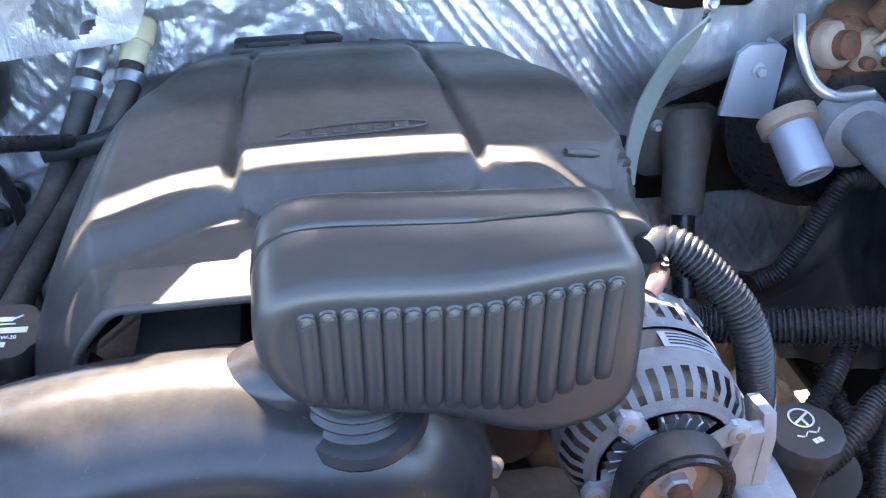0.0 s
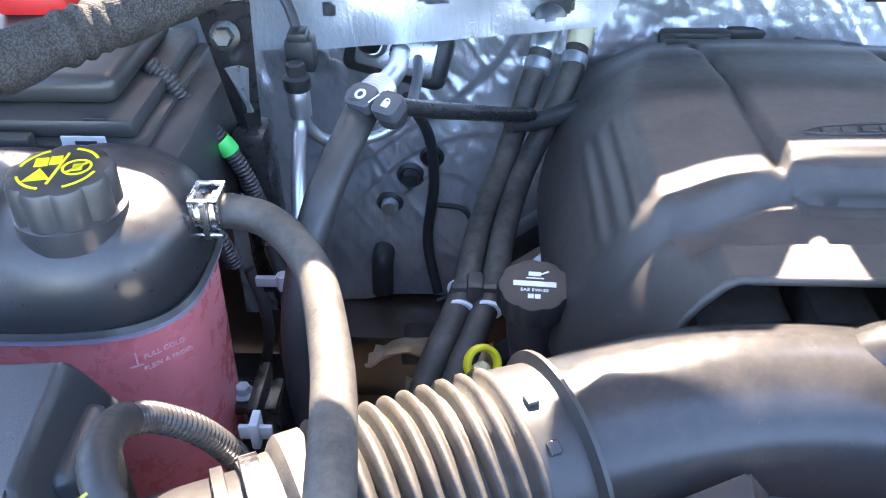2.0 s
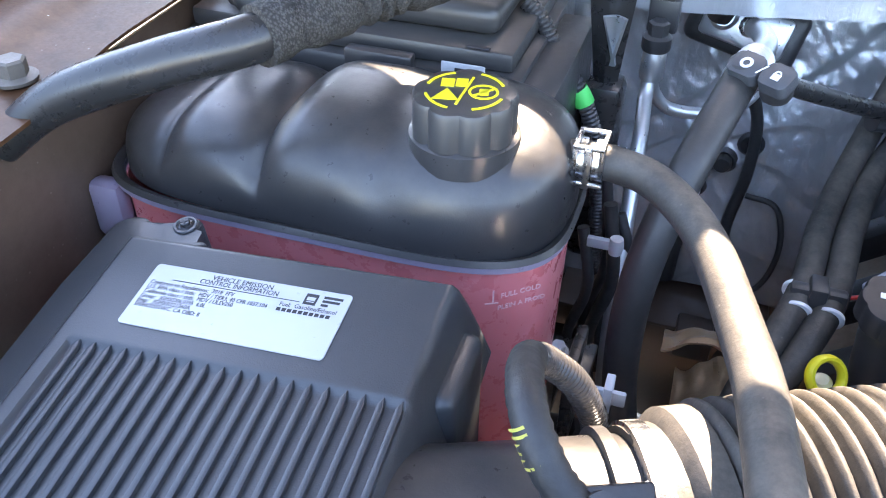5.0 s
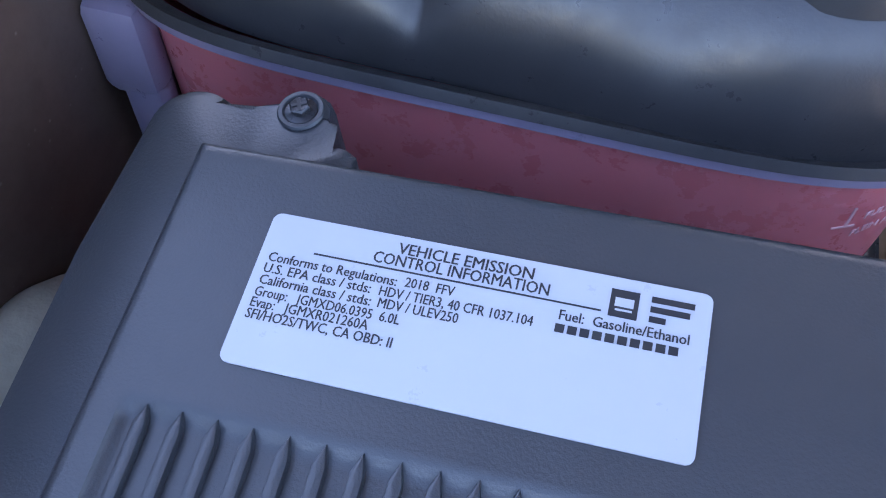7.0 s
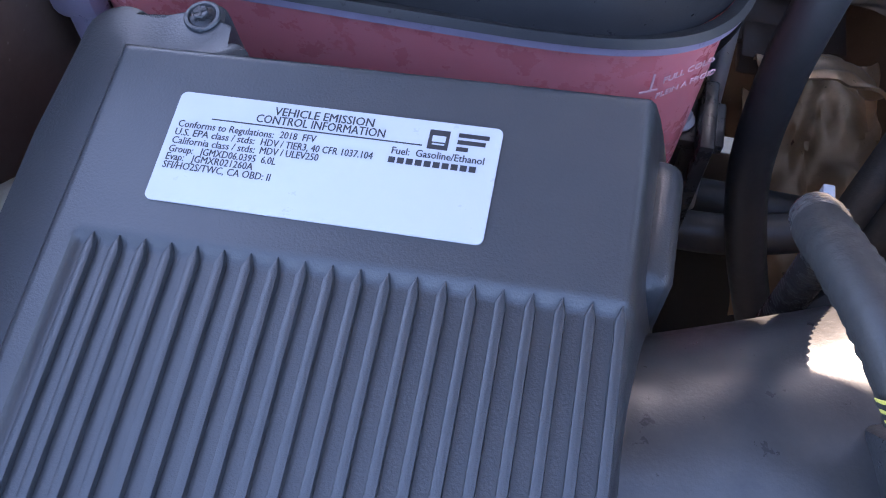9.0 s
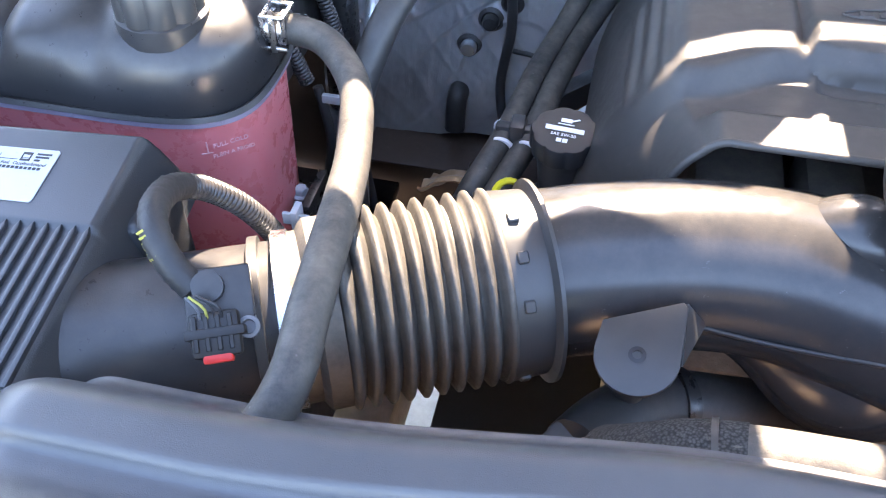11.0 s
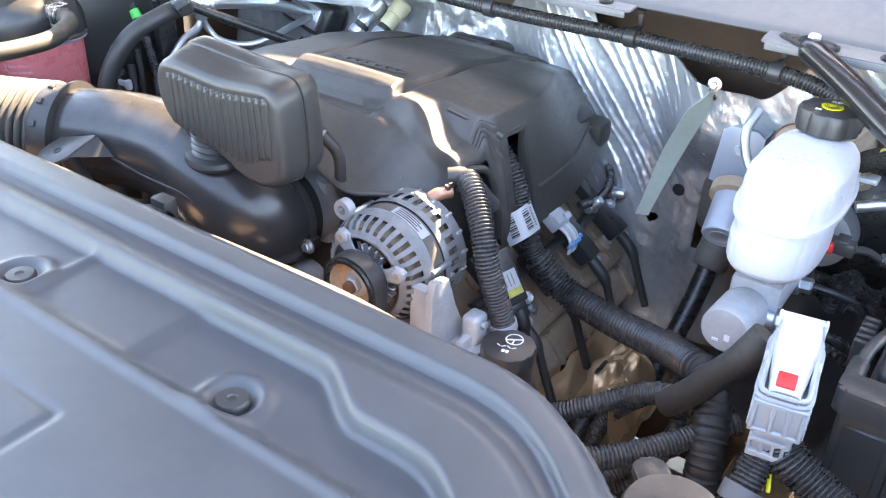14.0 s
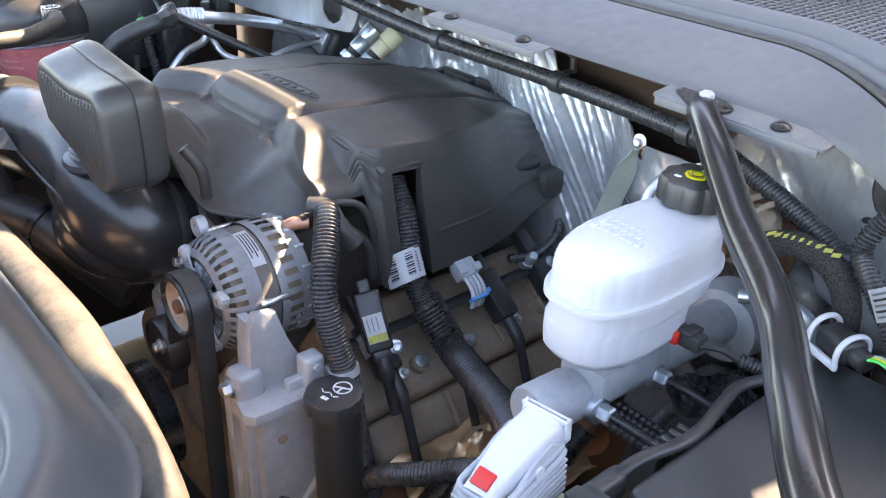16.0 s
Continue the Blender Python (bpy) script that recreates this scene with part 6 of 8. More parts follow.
solo("stay_rod", sweep([(-0.285, 0.915, 1.19), (-0.33, 0.857, 1.222), (-0.38, 0.793, 1.258), (-0.425, 0.735, 1.292)], 0.0085, 14), black_paint, "glossy black rod linking cover and line", "rod")
solo("rod_end", join(sweep([(-0.31, 0.90, 1.187), (-0.27, 0.925, 1.18), (-0.22, 0.95, 1.185)], 0.011, 12), lathe([(0.013, 0), (0.014, 0.02)], (-0.225, 0.94, 1.175), (0.6, 0.3, 0.4), 12)), plastic, "black plastic rod end beside the engine cover", "rod end")

# ---- heater hoses ----
for name, a, b, fit_mat in (("l", (-0.262, 1.045, 1.262), -0.345, zinc), ("r", (-0.218, 1.06, 1.262), -0.318, cream)):
    h = thing("heater_hose", "black rubber heater hose with a pale quick coupling" if name == "r" else "black rubber heater hose with a metal coupling", "hose", "heater hoses", at=(b, 0.7, 1.1))
    part("hose", sweep([(a[0] - 0.008, a[1] - 0.035, a[2] - 0.03), (a[0] - 0.02, 0.985, 1.20), (b + 0.03, 0.90, 1.135), (b + 0.005, 0.80, 1.118), (b - 0.012, 0.69, 1.108), (b - 0.045, 0.615, 1.06), (b - 0.065, 0.575, 0.97), (b - 0.07, 0.56, 0.86)], 0.0135, 20, 0.006), rubber, h)
    part("coupling", join(lathe([(0.0145, 0), (0.0155, 0.003), (0.0155, 0.024), (0.0145, 0.026)], (a[0] - 0.009, a[1] - 0.04, a[2] - 0.034), (0.2, 0.62, 0.6), 22), lathe([(0.0165, 0.026), (0.0185, 0.03), (0.0185, 0.052), (0.015, 0.056)], (a[0] - 0.009, a[1] - 0.04, a[2] - 0.034), (0.2, 0.62, 0.6), 22)), fit_mat, h)
    part("crimp_band", lathe([(0.0148, 0), (0.0165, 0.002), (0.0165, 0.014), (0.0148, 0.016)], (a[0] - 0.015, a[1] - 0.058, a[2] - 0.052), (0.2, 0.62, 0.6), 22), zinc, h)
    for dy in (0.0, 0.028):
        part("paint_ring", lathe([(0.0133, 0), (0.0139, 0.0005), (0.0139, 0.0035), (0.0133, 0.004)], (b - 0.0135, 0.672 + dy, 1.1035 + 0.1 * dy), (0.1, 0.95, 0.22), 22), white_ink, h)
solo("hose_retainer", join(box(-0.368, -0.318, 0.682, 0.696, 1.09, 1.124, 0.004), box(-0.352, -0.336, 0.676, 0.702, 1.086, 1.13, 0.003)), plastic, "black twin retainer clipping the heater hoses", "clip")

# ---- oil filler and dipstick ----
oil_filler = thing("oil_filler", "black oil filler tube with a lobed cap", "oil filler", at=(-0.29, 0.63, 0.95))
part("tube", sweep([(-0.291, 0.632, 1.155), (-0.29, 0.635, 1.10), (-0.275, 0.65, 1.02), (-0.25, 0.68, 0.96)], lambda s, f: 0.0245 - 0.002 * fade(0.1, 0.2, f), 28), plastic, oil_filler)
OIL = Matrix.Translation((-0.291, 0.632, 1.149)) @ Matrix.Rotation(radians(6), 4, "X")
ocap = part("cap", moved(lathe([(0.028, 0), (0.0325, 0.002), (0.0325, 0.020), (0.031, 0.023), (0.026, 0.024)], sides=96, wave=0.075, lobes=9, wave_from=1), OIL), cap_plastic, oil_filler, "black lobed oil cap with white markings", smooth=35)
OTOP = OIL @ Matrix.Translation((0, 0, 0.0242)) @ Matrix.Rotation(radians(-4), 4, "Z")
part("brand_bar", moved(box(-0.019, 0.019, -0.0035, 0.0025, 0, 0.0005, 0), OTOP), white_ink, ocap)
part("oil_can_symbol", moved(join(box(-0.006, 0.005, 0.0095, 0.0145, 0, 0.0005, 0), moved(box(-0.001, 0.008, -0.0008, 0.0008, 0, 0.0005, 0), Matrix.Translation((0.005, 0.012, 0)) @ Matrix.Rotation(radians(30), 4, "Z")), box(-0.008, 0.008, 0.006, 0.0072, 0, 0.0005, 0)), OTOP), white_ink, ocap)
lettering("SAE 5W-30", 0.0052, OTOP @ Vector((0, -0.0085, 0.0003)), OTOP.to_3x3().to_4x4(), white_ink, ocap, "grade_lettering")
part("manual_symbol", moved(join(box(-0.0055, -0.0005, -0.0185, -0.0135, 0, 0.0005, 0), box(0.0005, 0.0055, -0.0185, -0.0135, 0, 0.0005, 0)), OTOP), white_ink, ocap)
dip = thing("oil_dipstick", "bright yellow dipstick ring handle", "dipstick", at=(-0.33, 0.59, 1.0))
part("ring", sweep([(0.015 * math.cos(t), 0.015 * math.sin(t), 0) for t in (2 * math.pi * k / 24 for k in range(25))], 0.0036, 10, 0.004, caps=False, flat=1.6), yellow, dip)
dip.children[0].matrix_basis = Matrix.Translation((-0.336, 0.587, 1.114)) @ Matrix.Rotation(radians(48), 4, "X") @ Matrix.Rotation(radians(26), 4, "Y")
dip.children[0].matrix_parent_inverse = Matrix.Translation(-dip.location)
part("plug", lathe([(0.007, 0), (0.009, 0.004), (0.009, 0.022), (0.006, 0.026)], (-0.335, 0.596, 1.082), (-0.1, -0.2, 1), 16), cream, dip)
part("tube", sweep([(-0.334, 0.598, 1.085), (-0.33, 0.61, 1.03), (-0.31, 0.64, 0.92), (-0.25, 0.66, 0.85)], 0.006, 12), black_paint, dip)
grey_plug = thing("coil_connector", "pale grey connector with a thin red wire", "connector", at=(-0.27, 0.74, 1.07))
part("shell", moved(box(-0.02, 0.02, -0.011, 0.011, -0.009, 0.009, 0.003), Matrix.Translation((-0.277, 0.745, 1.10)) @ Matrix.Rotation(radians(35), 4, "Z") @ Matrix.Rotation(radians(-25), 4, "Y")), white_plastic, grey_plug)
part("latch", box(-0.272, -0.258, 0.752, 0.765, 1.108, 1.125, 0.002), light_grey, grey_plug)
part("wire", sweep([(-0.295, 0.735, 1.09), (-0.315, 0.73, 1.085), (-0.33, 0.74, 1.06)], 0.0022, 8), red_plastic, grey_plug)
for y in (0.70, 0.80, 0.90):
    solo("coil_pack", moved(box(-0.04, 0.045, -0.018, 0.018, -0.012, 0.018, 0.005), Matrix.Translation((-0.285, y, 1.03)) @ Matrix.Rotation(radians(-38), 4, "Y")), plastic_smooth, "black ignition coil below the heater hoses", "ignition coil", "ignition coils")
for i, (x, y, z) in enumerate(((-0.469, 1.047, 0.975), (-0.438, 1.050, 1.02))):
    g = thing("firewall_plug", "black rubber plug in a round firewall hole", "grommet", "firewall plugs", at=(x, y, z))
    part("rim", lathe([(0.013, 0), (0.019, 0.0), (0.0195, 0.003), (0.015, 0.007), (0.012, 0.004)], (x, y + 0.012, z), (0, -1, 0), 24), rubber_clean, g)
    part("stem", lathe([(0.012, 0), (0.0125, 0.012), (0.010, 0.016)], (x, y + 0.01, z), (0, -1, 0), 18), rubber_clean if i else zinc, g)
gr = thing("firewall_grommet", "black rubber grommet with a cross slot", "grommet", at=(-0.408, 1.062, 1.05))
part("rim", lathe([(0.006, 0.004), (0.010, 0.001), (0.016, 0.0), (0.017, 0.004), (0.013, 0.008), (0.008, 0.006)], (-0.408, 1.063, 1.05), (0, -1, 0), 24), rubber_clean, gr)
part("cross", box(-0.414, -0.402, 1.054, 1.058, 1.048, 1.052, 0.001), plastic, gr)
solo("drain_elbow", sweep([(-0.48, 1.10, 0.900), (-0.48, 1.045, 0.900), (-0.482, 1.030, 0.885), (-0.483, 1.025, 0.84)], 0.016, 18), rubber_clean, "black rubber drain elbow on the firewall", "elbow")
solo("brake_line", sweep([(-0.435, 1.0, 1.17), (-0.41, 1.03, 1.10), (-0.405, 1.04, 1.02), (-0.415, 1.03, 0.93), (-0.40, 1.0, 0.86)], 0.0075, 12), rubber_clean, "black rubber vacuum hose along the firewall", "hose")
solo("speed_lead", sweep([(-0.40, 1.04, 0.985), (-0.36, 1.03, 0.98), (-0.345, 1.01, 0.93), (-0.36, 0.99, 0.88), (-0.40, 0.98, 0.86)], 0.004, 10), rubber_clean, "thin black sensor lead looped on the firewall", "wiring")
body_flange = thing("body_flange", "brown body flange at the foot of the firewall", "flange", kind="structure", at=(-0.47, 1.03, 0.80))
part("plate", box(-0.62, -0.33, 0.96, 1.10, 0.80, 0.806, 0.002), paint, body_flange)
part("lug", box(-0.45, -0.40, 0.93, 0.99, 0.78, 0.81, 0.004), paint, body_flange)
for i, (p, q) in enumerate((((-0.62, 0.60, 0.92), (-0.36, 0.62, 0.94)), ((-0.60, 0.68, 0.86), (-0.30, 0.66, 0.88)))):
    solo("lower_hose", sweep([p, ((p[0] + q[0]) / 2, p[1] - 0.02, p[2] + 0.03), q, (q[0] + 0.05, q[1] + 0.02, q[2] - 0.08)], 0.017, 16, 0.01), rubber_clean, "black hose low beside the engine", "hose", "lower hoses")
solo("steel_bracket", sheet(lambda u, v: (-0.465 + 0.10 * u, 0.72 + 0.09 * v + 0.012 * noise.noise(Vector((u * 3, v * 3, 1))), 0.985 - 0.06 * v + 0.02 * math.sin(3 * u) + 0.014 * noise.noise(Vector((u * 4, v * 4, 2)))), 24, 24, 0.003), heat_wrap, "bare metal shield below the hoses", "shield")

# ---- radiator hose across the front ----
radiator_hose = thing("radiator_hose", "dusty black radiator hose lying across the front", "hose", at=(0.1, 0.25, 1.2))
part("hose", sweep([(-0.235, 0.30, 1.10), (-0.225, 0.27, 1.16), (-0.195, 0.25, 1.215), (-0.15, 0.245, 1.241), (-0.08, 0.246, 1.245), (0.10, 0.254, 1.237), (0.30, 0.262, 1.234), (0.40, 0.256, 1.233), (0.48, 0.248, 1.231), (0.528, 0.244, 1.218), (0.556, 0.242, 1.185), (0.565, 0.24, 1.10), (0.565, 0.24, 1.05)], 0.0245, 28, 0.007), rubber, radiator_hose)
part("woven_guard", sweep([(-0.215, 0.262, 1.188), (-0.20, 0.252, 1.21), (-0.17, 0.247, 1.233), (-0.14, 0.2452, 1.2418)], 0.0263, 28, 0.004), woven, radiator_hose, "woven chafe guard")
part("tie", lathe([(0.0262, -0.002), (0.0278, -0.002), (0.0278, 0.002), (0.0262, 0.002)], (-0.158, 0.246, 1.237), (1, 0, 0.25), 28), plastic, radiator_hose)
part("saddle_clip", join(lathe([(0.0255, -0.012), (0.0285, -0.012), (0.0285, 0.012), (0.0255, 0.012)], (0.072, 0.249, 1.241), (1, 0, 0), 28), box(0.06, 0.084, 0.262, 0.28, 1.252, 1.275, 0.003)), rubber_clean, radiator_hose, "black retaining clip")
part("elbow_collar", lathe([(0.033, -0.02), (0.036, -0.018), (0.036, 0.02), (0.033, 0.022)], (-0.232, 0.30, 1.115), (0.1, -0.4, 0.9), 28), rubber_clean, radiator_hose)
lower = thing("thermostat_hose", "black moulded thermostat hose below the intake tube", "hose", at=(-0.15, 0.35, 1.05))
part("hose", sweep([(-0.235, 0.30, 1.13), (-0.21, 0.34, 1.12), (-0.17, 0.38, 1.10), (-0.10, 0.41, 1.07), (-0.03, 0.45, 1.03)], 0.03, 22, 0.008), rubber_clean, lower)
part("clamp", lathe([(0.031, -0.006), (0.033, -0.006), (0.033, 0.006), (0.031, 0.006)], (-0.165, 0.383, 1.098), (0.8, 0.4, -0.3), 26), black_paint, lower)
fan_shroud = thing("fan_shroud", "black plastic fan shroud behind the radiator", "fan shroud", at=(0, 0.3, 0.9))
part("rim", sheet(lambda u, v: (0.34 * math.cos(2 * math.pi * u), 0.20 + 0.14 * v, 0.80 + 0.30 * math.sin(2 * math.pi * u) * (1 - 0.05 * v)), 60, 6, 0.004), plastic, fan_shroud)
for k in range(7):
    part("blade", moved(box(-0.035, 0.035, -0.006, 0.006, 0.05, 0.27, 0.004), Matrix.Translation((0, 0.27, 0.80)) @ Matrix.Rotation(2 * math.pi * k / 7, 4, "Y") @ Matrix.Rotation(radians(28), 4, "Z")), plastic, fan_shroud)

# ---- brake bottle, master cylinder, booster ----
bottle = thing("brake_fluid_bottle", "white translucent brake fluid bottle with a rim", "brake bottle", at=(0.61, 0.71, 1.17))


def bottle_skin(levels, flute=0.0):
    def fn(u, v):
        a = 2 * math.pi * u
        f = v * (len(levels) - 1)
        i = min(int(f), len(levels) - 2)
        t = f - i
        z, cy, ax, by = (p + (q - p) * t for p, q in zip(levels[i], levels[i + 1]))
        c, s = math.cos(a), math.sin(a)
        r = 1 - flute * (0.5 + 0.5 * math.sin(20 * a)) ** 4
        px, py = math.copysign(abs(c) ** 0.72, c), math.copysign(abs(s) ** (0.82 if s < 0 else 0.6), s)
        return (0.612 + 0.10 * (cy - 0.71) + ax * px * r, cy + by * py * r, z)
    return fn


part("upper", sheet(bottle_skin([(1.273, 0.710, 0.0515, 0.099), (1.286, 0.710, 0.0515, 0.0985), (1.300, 0.710, 0.051, 0.0975), (1.309, 0.710, 0.049, 0.0945), (1.3155, 0.711, 0.0445, 0.0885), (1.319, 0.712, 0.0375, 0.0785), (1.322, 0.714, 0.0275, 0.06), (1.3235, 0.735, 0.0001, 0.0001)], 0.013), 160, 30, 0), white_plastic, bottle, smooth=60)
part("rim", sheet(bottle_skin([(1.2675, 0.710, 0.049, 0.096), (1.268, 0.710, 0.056, 0.1045), (1.2735, 0.710, 0.056, 0.1045), (1.274, 0.710, 0.049, 0.096)]), 96, 6, 0), white_plastic, bottle, smooth=40)
part("lower", sheet(bottle_skin([(1.268, 0.709, 0.0495, 0.0965), (1.245, 0.707, 0.0495, 0.0955), (1.241, 0.692, 0.0495, 0.081), (1.226, 0.691, 0.0495, 0.080), (1.212, 0.691, 0.049, 0.079), (1.2045, 0.691, 0.0455, 0.073), (1.203, 0.691, 0.038, 0.063), (1.2028, 0.691, 0.002, 0.004)], 0.010), 160, 30, 0), white_plastic, bottle, smooth=60)
for k in range(3):
    for j in range(7 - k):
        part("embossed_mark", box(0.583 + 0.0085 * j, 0.5885 + 0.0085 * j, 0.668 + 0.012 * k, 0.676 + 0.012 * k, 1.317, 1.3232, 0.0006, 1), white_plastic, bottle)
bcap = part("cap", moved(lathe([(0.029, 0), (0.0345, 0.002), (0.0345, 0.021), (0.032, 0.026), (0.026, 0.027)], sides=96, wave=0.12, lobes=9, wave_from=1), Matrix.Translation((0.612, 0.788, 1.323))), plastic, bottle, "black lobed cap with a yellow ring", smooth=35)
BTOP = Matrix.Translation((0.612, 0.788, 1.3505))
part("yellow_disc", moved(join(slab([(0.0125 * math.cos(t), 0.0125 * math.sin(t)) for t in (2 * math.pi * k / 10 for k in range(10))], 0, 0.0006, 0)), BTOP), yellow, bcap)
part("ring_symbol", moved(join(arc_band(0.0055, 0.0062, 0, 360, 24), arc_band(0.0085, 0.0092, 15, 165, 14), arc_band(0.0085, 0.0092, 195, 345, 14)), BTOP @ Matrix.Translation((0, 0, 0.0012))), ink, bcap)
lettering("DOT 3", 0.0075, BTOP @ Vector((0.006, 0.0175, 0.0003)), Matrix.Rotation(radians(14), 4, "Z"), white_ink, bcap, "fluid_lettering")
part("manual_symbol", moved(join(box(-0.0145, -0.0115, -0.0185, -0.0145, 0, 0.0005, 0), box(-0.011, -0.008, -0.0185, -0.0145, 0, 0.0005, 0)), BTOP), white_ink, bcap)
level_plug = thing("level_sensor_plug", "black fluid level plug with a red lock", "connector", at=(0.66, 0.76, 1.2))
part("plug", join(box(0.652, 0.684, 0.727, 0.745, 1.203, 1.220, 0.003), box(0.662, 0.676, 0.725, 0.747, 1.2185, 1.223, 0.0015)), plastic, level_plug)
part("lock", box(0.6535, 0.663, 0.721, 0.729, 1.205, 1.2185, 0.002), red_plastic, level_plug, "red lock")
for k, mat in enumerate((green_tape, rubber_clean, rubber_clean)):
    part("wire", sweep([(0.682, 0.732 + 0.004 * k, 1.211), (0.695, 0.75 + 0.003 * k, 1.205), (0.71, 0.768, 1.192)], 0.0012 if k == 0 else 0.004, 8), mat, level_plug)
part("sleeve", ribbed([(0.708, 0.768, 1.193), (0.74, 0.785, 1.187), (0.775, 0.81, 1.185), (0.80, 0.84, 1.18)], 0.008, 0.004, 0.0012, 12), loom_plastic, level_plug)

master = thing("master_cylinder", "grey cast brake master cylinder below the bottle", "master cylinder", at=(0.6, 0.72, 1.1))
part("bore", lathe([(0.020, 0.0), (0.0265, 0.001), (0.028, 0.004), (0.028, 0.055), (0.026, 0.06), (0.026, 0.30), (0.024, 0.305)], (0.596, 0.592, 1.143), (0.06, 1, 0), 36), cast, master)
part("saddle", join(box(0.575, 0.635, 0.655, 0.765, 1.14, 1.18, 0.008), box(0.585, 0.625, 0.665, 0.70, 1.175, 1.206, 0.004), box(0.585, 0.625, 0.725, 0.755, 1.175, 1.21, 0.004)), cast, master)
part("mark", join(box(0.585, 0.592, 0.5912, 0.5925, 1.128, 1.131, 0), box(0.598, 0.604, 0.5912, 0.5925, 1.132, 1.14, 0)), white_ink, master)
for y, z in ((0.655, 1.138), (0.745, 1.140)):
    port = part("port", join(lathe([(0.014, 0), (0.0145, 0.004), (0.0145, 0.02), (0.012, 0.022)], (0.615, y, z), (1, 0, 0.1), 18), lathe([(0.0095, 0.02), (0.010, 0.022), (0.010, 0.034), (0.008, 0.036)], (0.615, y, z), (1, 0, 0.1), 6)), zinc, master)
    solo("brake_pipe", sweep([(0.648, y, z + 0.004), (0.68, y + 0.005, z), (0.715, y + 0.02, z - 0.02), (0.735, y + 0.045, z - 0.06), (0.74, y + 0.05, z - 0.14)], 0.0052, 12), black_paint, "black brake pipe from the master cylinder", "pipe", "brake pipes")
for k in range(4):
    solo("cable_pipe", ribbed([(0.612 + 0.004 * k, 0.712 - 0.011 * k, 1.108), (0.65, 0.716 - 0.011 * k, 1.104), (0.705, 0.722 - 0.010 * k, 1.095), (0.73, 0.73 - 0.01 * k, 1.05)], 0.0055, 0.0075, 0.0014, 10), plastic_smooth, "thin black ribbed pipe beside the battery", "pipe", "pipes beside the battery")
solo("wrinkled_film", crumpled(sheet(lambda u, v: (0.640 + 0.07 * u + 0.02 * v, 0.745 + 0.09 * v - 0.012 * u, 1.128 + 0.008 * math.sin(9 * u + 5 * v)), 40, 40, 0.0015), 0.006, 0.02, 3.0), gloss_black, "wrinkled glossy black film behind the battery", "film")
flap = thing("rubber_flap", "black folded rubber flap over the wheel arch", "flap", at=(0.63, 0.9, 0.9))
part("sheet", sheet(lambda u, v: (0.51 + 0.27 * u, 0.90 + 0.022 * math.sin(7 * u + 3 * v) - 0.05 * (1 - v) ** 2 + 0.008 * noise.noise(Vector((9 * u, 6 * v, 2))), 0.80 + (0.135 + 0.135 * fade(0.08, 0.45, u) - 0.03 * u) * v), 60, 30, 0.004), rubber_clean, flap)
part("edge_strip", ribbed([(0.525, 0.885, 0.925), (0.553, 0.882, 0.945), (0.578, 0.885, 0.985), (0.60, 0.89, 1.035), (0.622, 0.895, 1.068), (0.66, 0.90, 1.06)], 0.013, 0.005, 0.0018, 14), rubber_clean, flap, "ribbed edge strip")
for pts in (((0.548, 0.71, 1.01), (0.535, 0.70, 0.97), (0.50, 0.665, 0.95), (0.46, 0.64, 0.91), (0.44, 0.63, 0.84)), ((0.53, 0.72, 0.93), (0.54, 0.69, 0.90), (0.542, 0.64, 0.89), (0.53, 0.585, 0.88), (0.49, 0.55, 0.86), (0.47, 0.53, 0.80)), ((0.60, 0.69, 0.93), (0.565, 0.64, 0.92), (0.52, 0.57, 0.91), (0.49, 0.52, 0.89))):
    solo("hanging_loom", ribbed(pts, 0.0125, 0.0048, 0.0016, 14), loom_plastic, "black corrugated loom hanging beside the steering shaft", "wiring loom", "hanging looms")
booster = thing("brake_booster", "black round brake booster on the firewall", "brake booster", at=(0.62, 1.0, 1.0))
part("shell", lathe([(0.05, 0.0), (0.10, 0.01), (0.125, 0.03), (0.13, 0.05), (0.135, 0.055), (0.135, 0.062), (0.125, 0.07), (0.12, 0.12)], (0.625, 0.92, 1.12), (0, 1, 0), 48), black_paint, booster)
part("flange", lathe([(0.03, -0.04), (0.045, -0.035), (0.05, 0.0)], (0.615, 0.925, 1.135), (0, 1, 0), 28), cast, booster)
steering = thing("steering_boot", "black steering column boot and shaft", "steering shaft", at=(0.44, 1.0, 1.0))
part("plate", moved(slab(rounded(-0.05, 0.06, -0.06, 0.045, 0.02), 0, 0.008, 0.003), Matrix.Translation((0.455, 1.058, 1.062)) @ Matrix.Rotation(radians(90), 4, "X")), dusty_plastic, steering)
bolt(steering, (0.428, 1.05, 1.081), (0, -1, 0), 0.012, zinc)
part("boot", sweep([(0.472, 1.062, 1.085), (0.468, 1.035, 1.055), (0.461, 1.006, 1.008), (0.4565, 0.987, 0.975)], lambda s, f: 0.036 - 0.007 * fade(0.1, 0.6, f) - 0.003 * fade(0.93, 1.0, f), 28), dusty_plastic, steering)
part("shaft", sweep([(0.458, 0.992, 0.985), (0.452, 0.945, 0.915), (0.44, 0.87, 0.83), (0.43, 0.80, 0.76)], 0.0165, 18), black_paint, steering)
part("joint", lathe([(0.012, 0), (0.017, 0.003), (0.017, 0.03), (0.012, 0.033)], (0.448, 0.918, 0.884), (-0.12, -0.68, -0.72), 16), rust, steering)
solo("intermediate_shaft", join(sweep([(0.43, 0.70, 0.93), (0.42, 0.62, 0.86), (0.40, 0.52, 0.76)], 0.019, 16), box(0.415, 0.445, 0.69, 0.72, 0.92, 0.945, 0.006)), black_paint, "black steering shaft low beside the engine", "steering shaft")
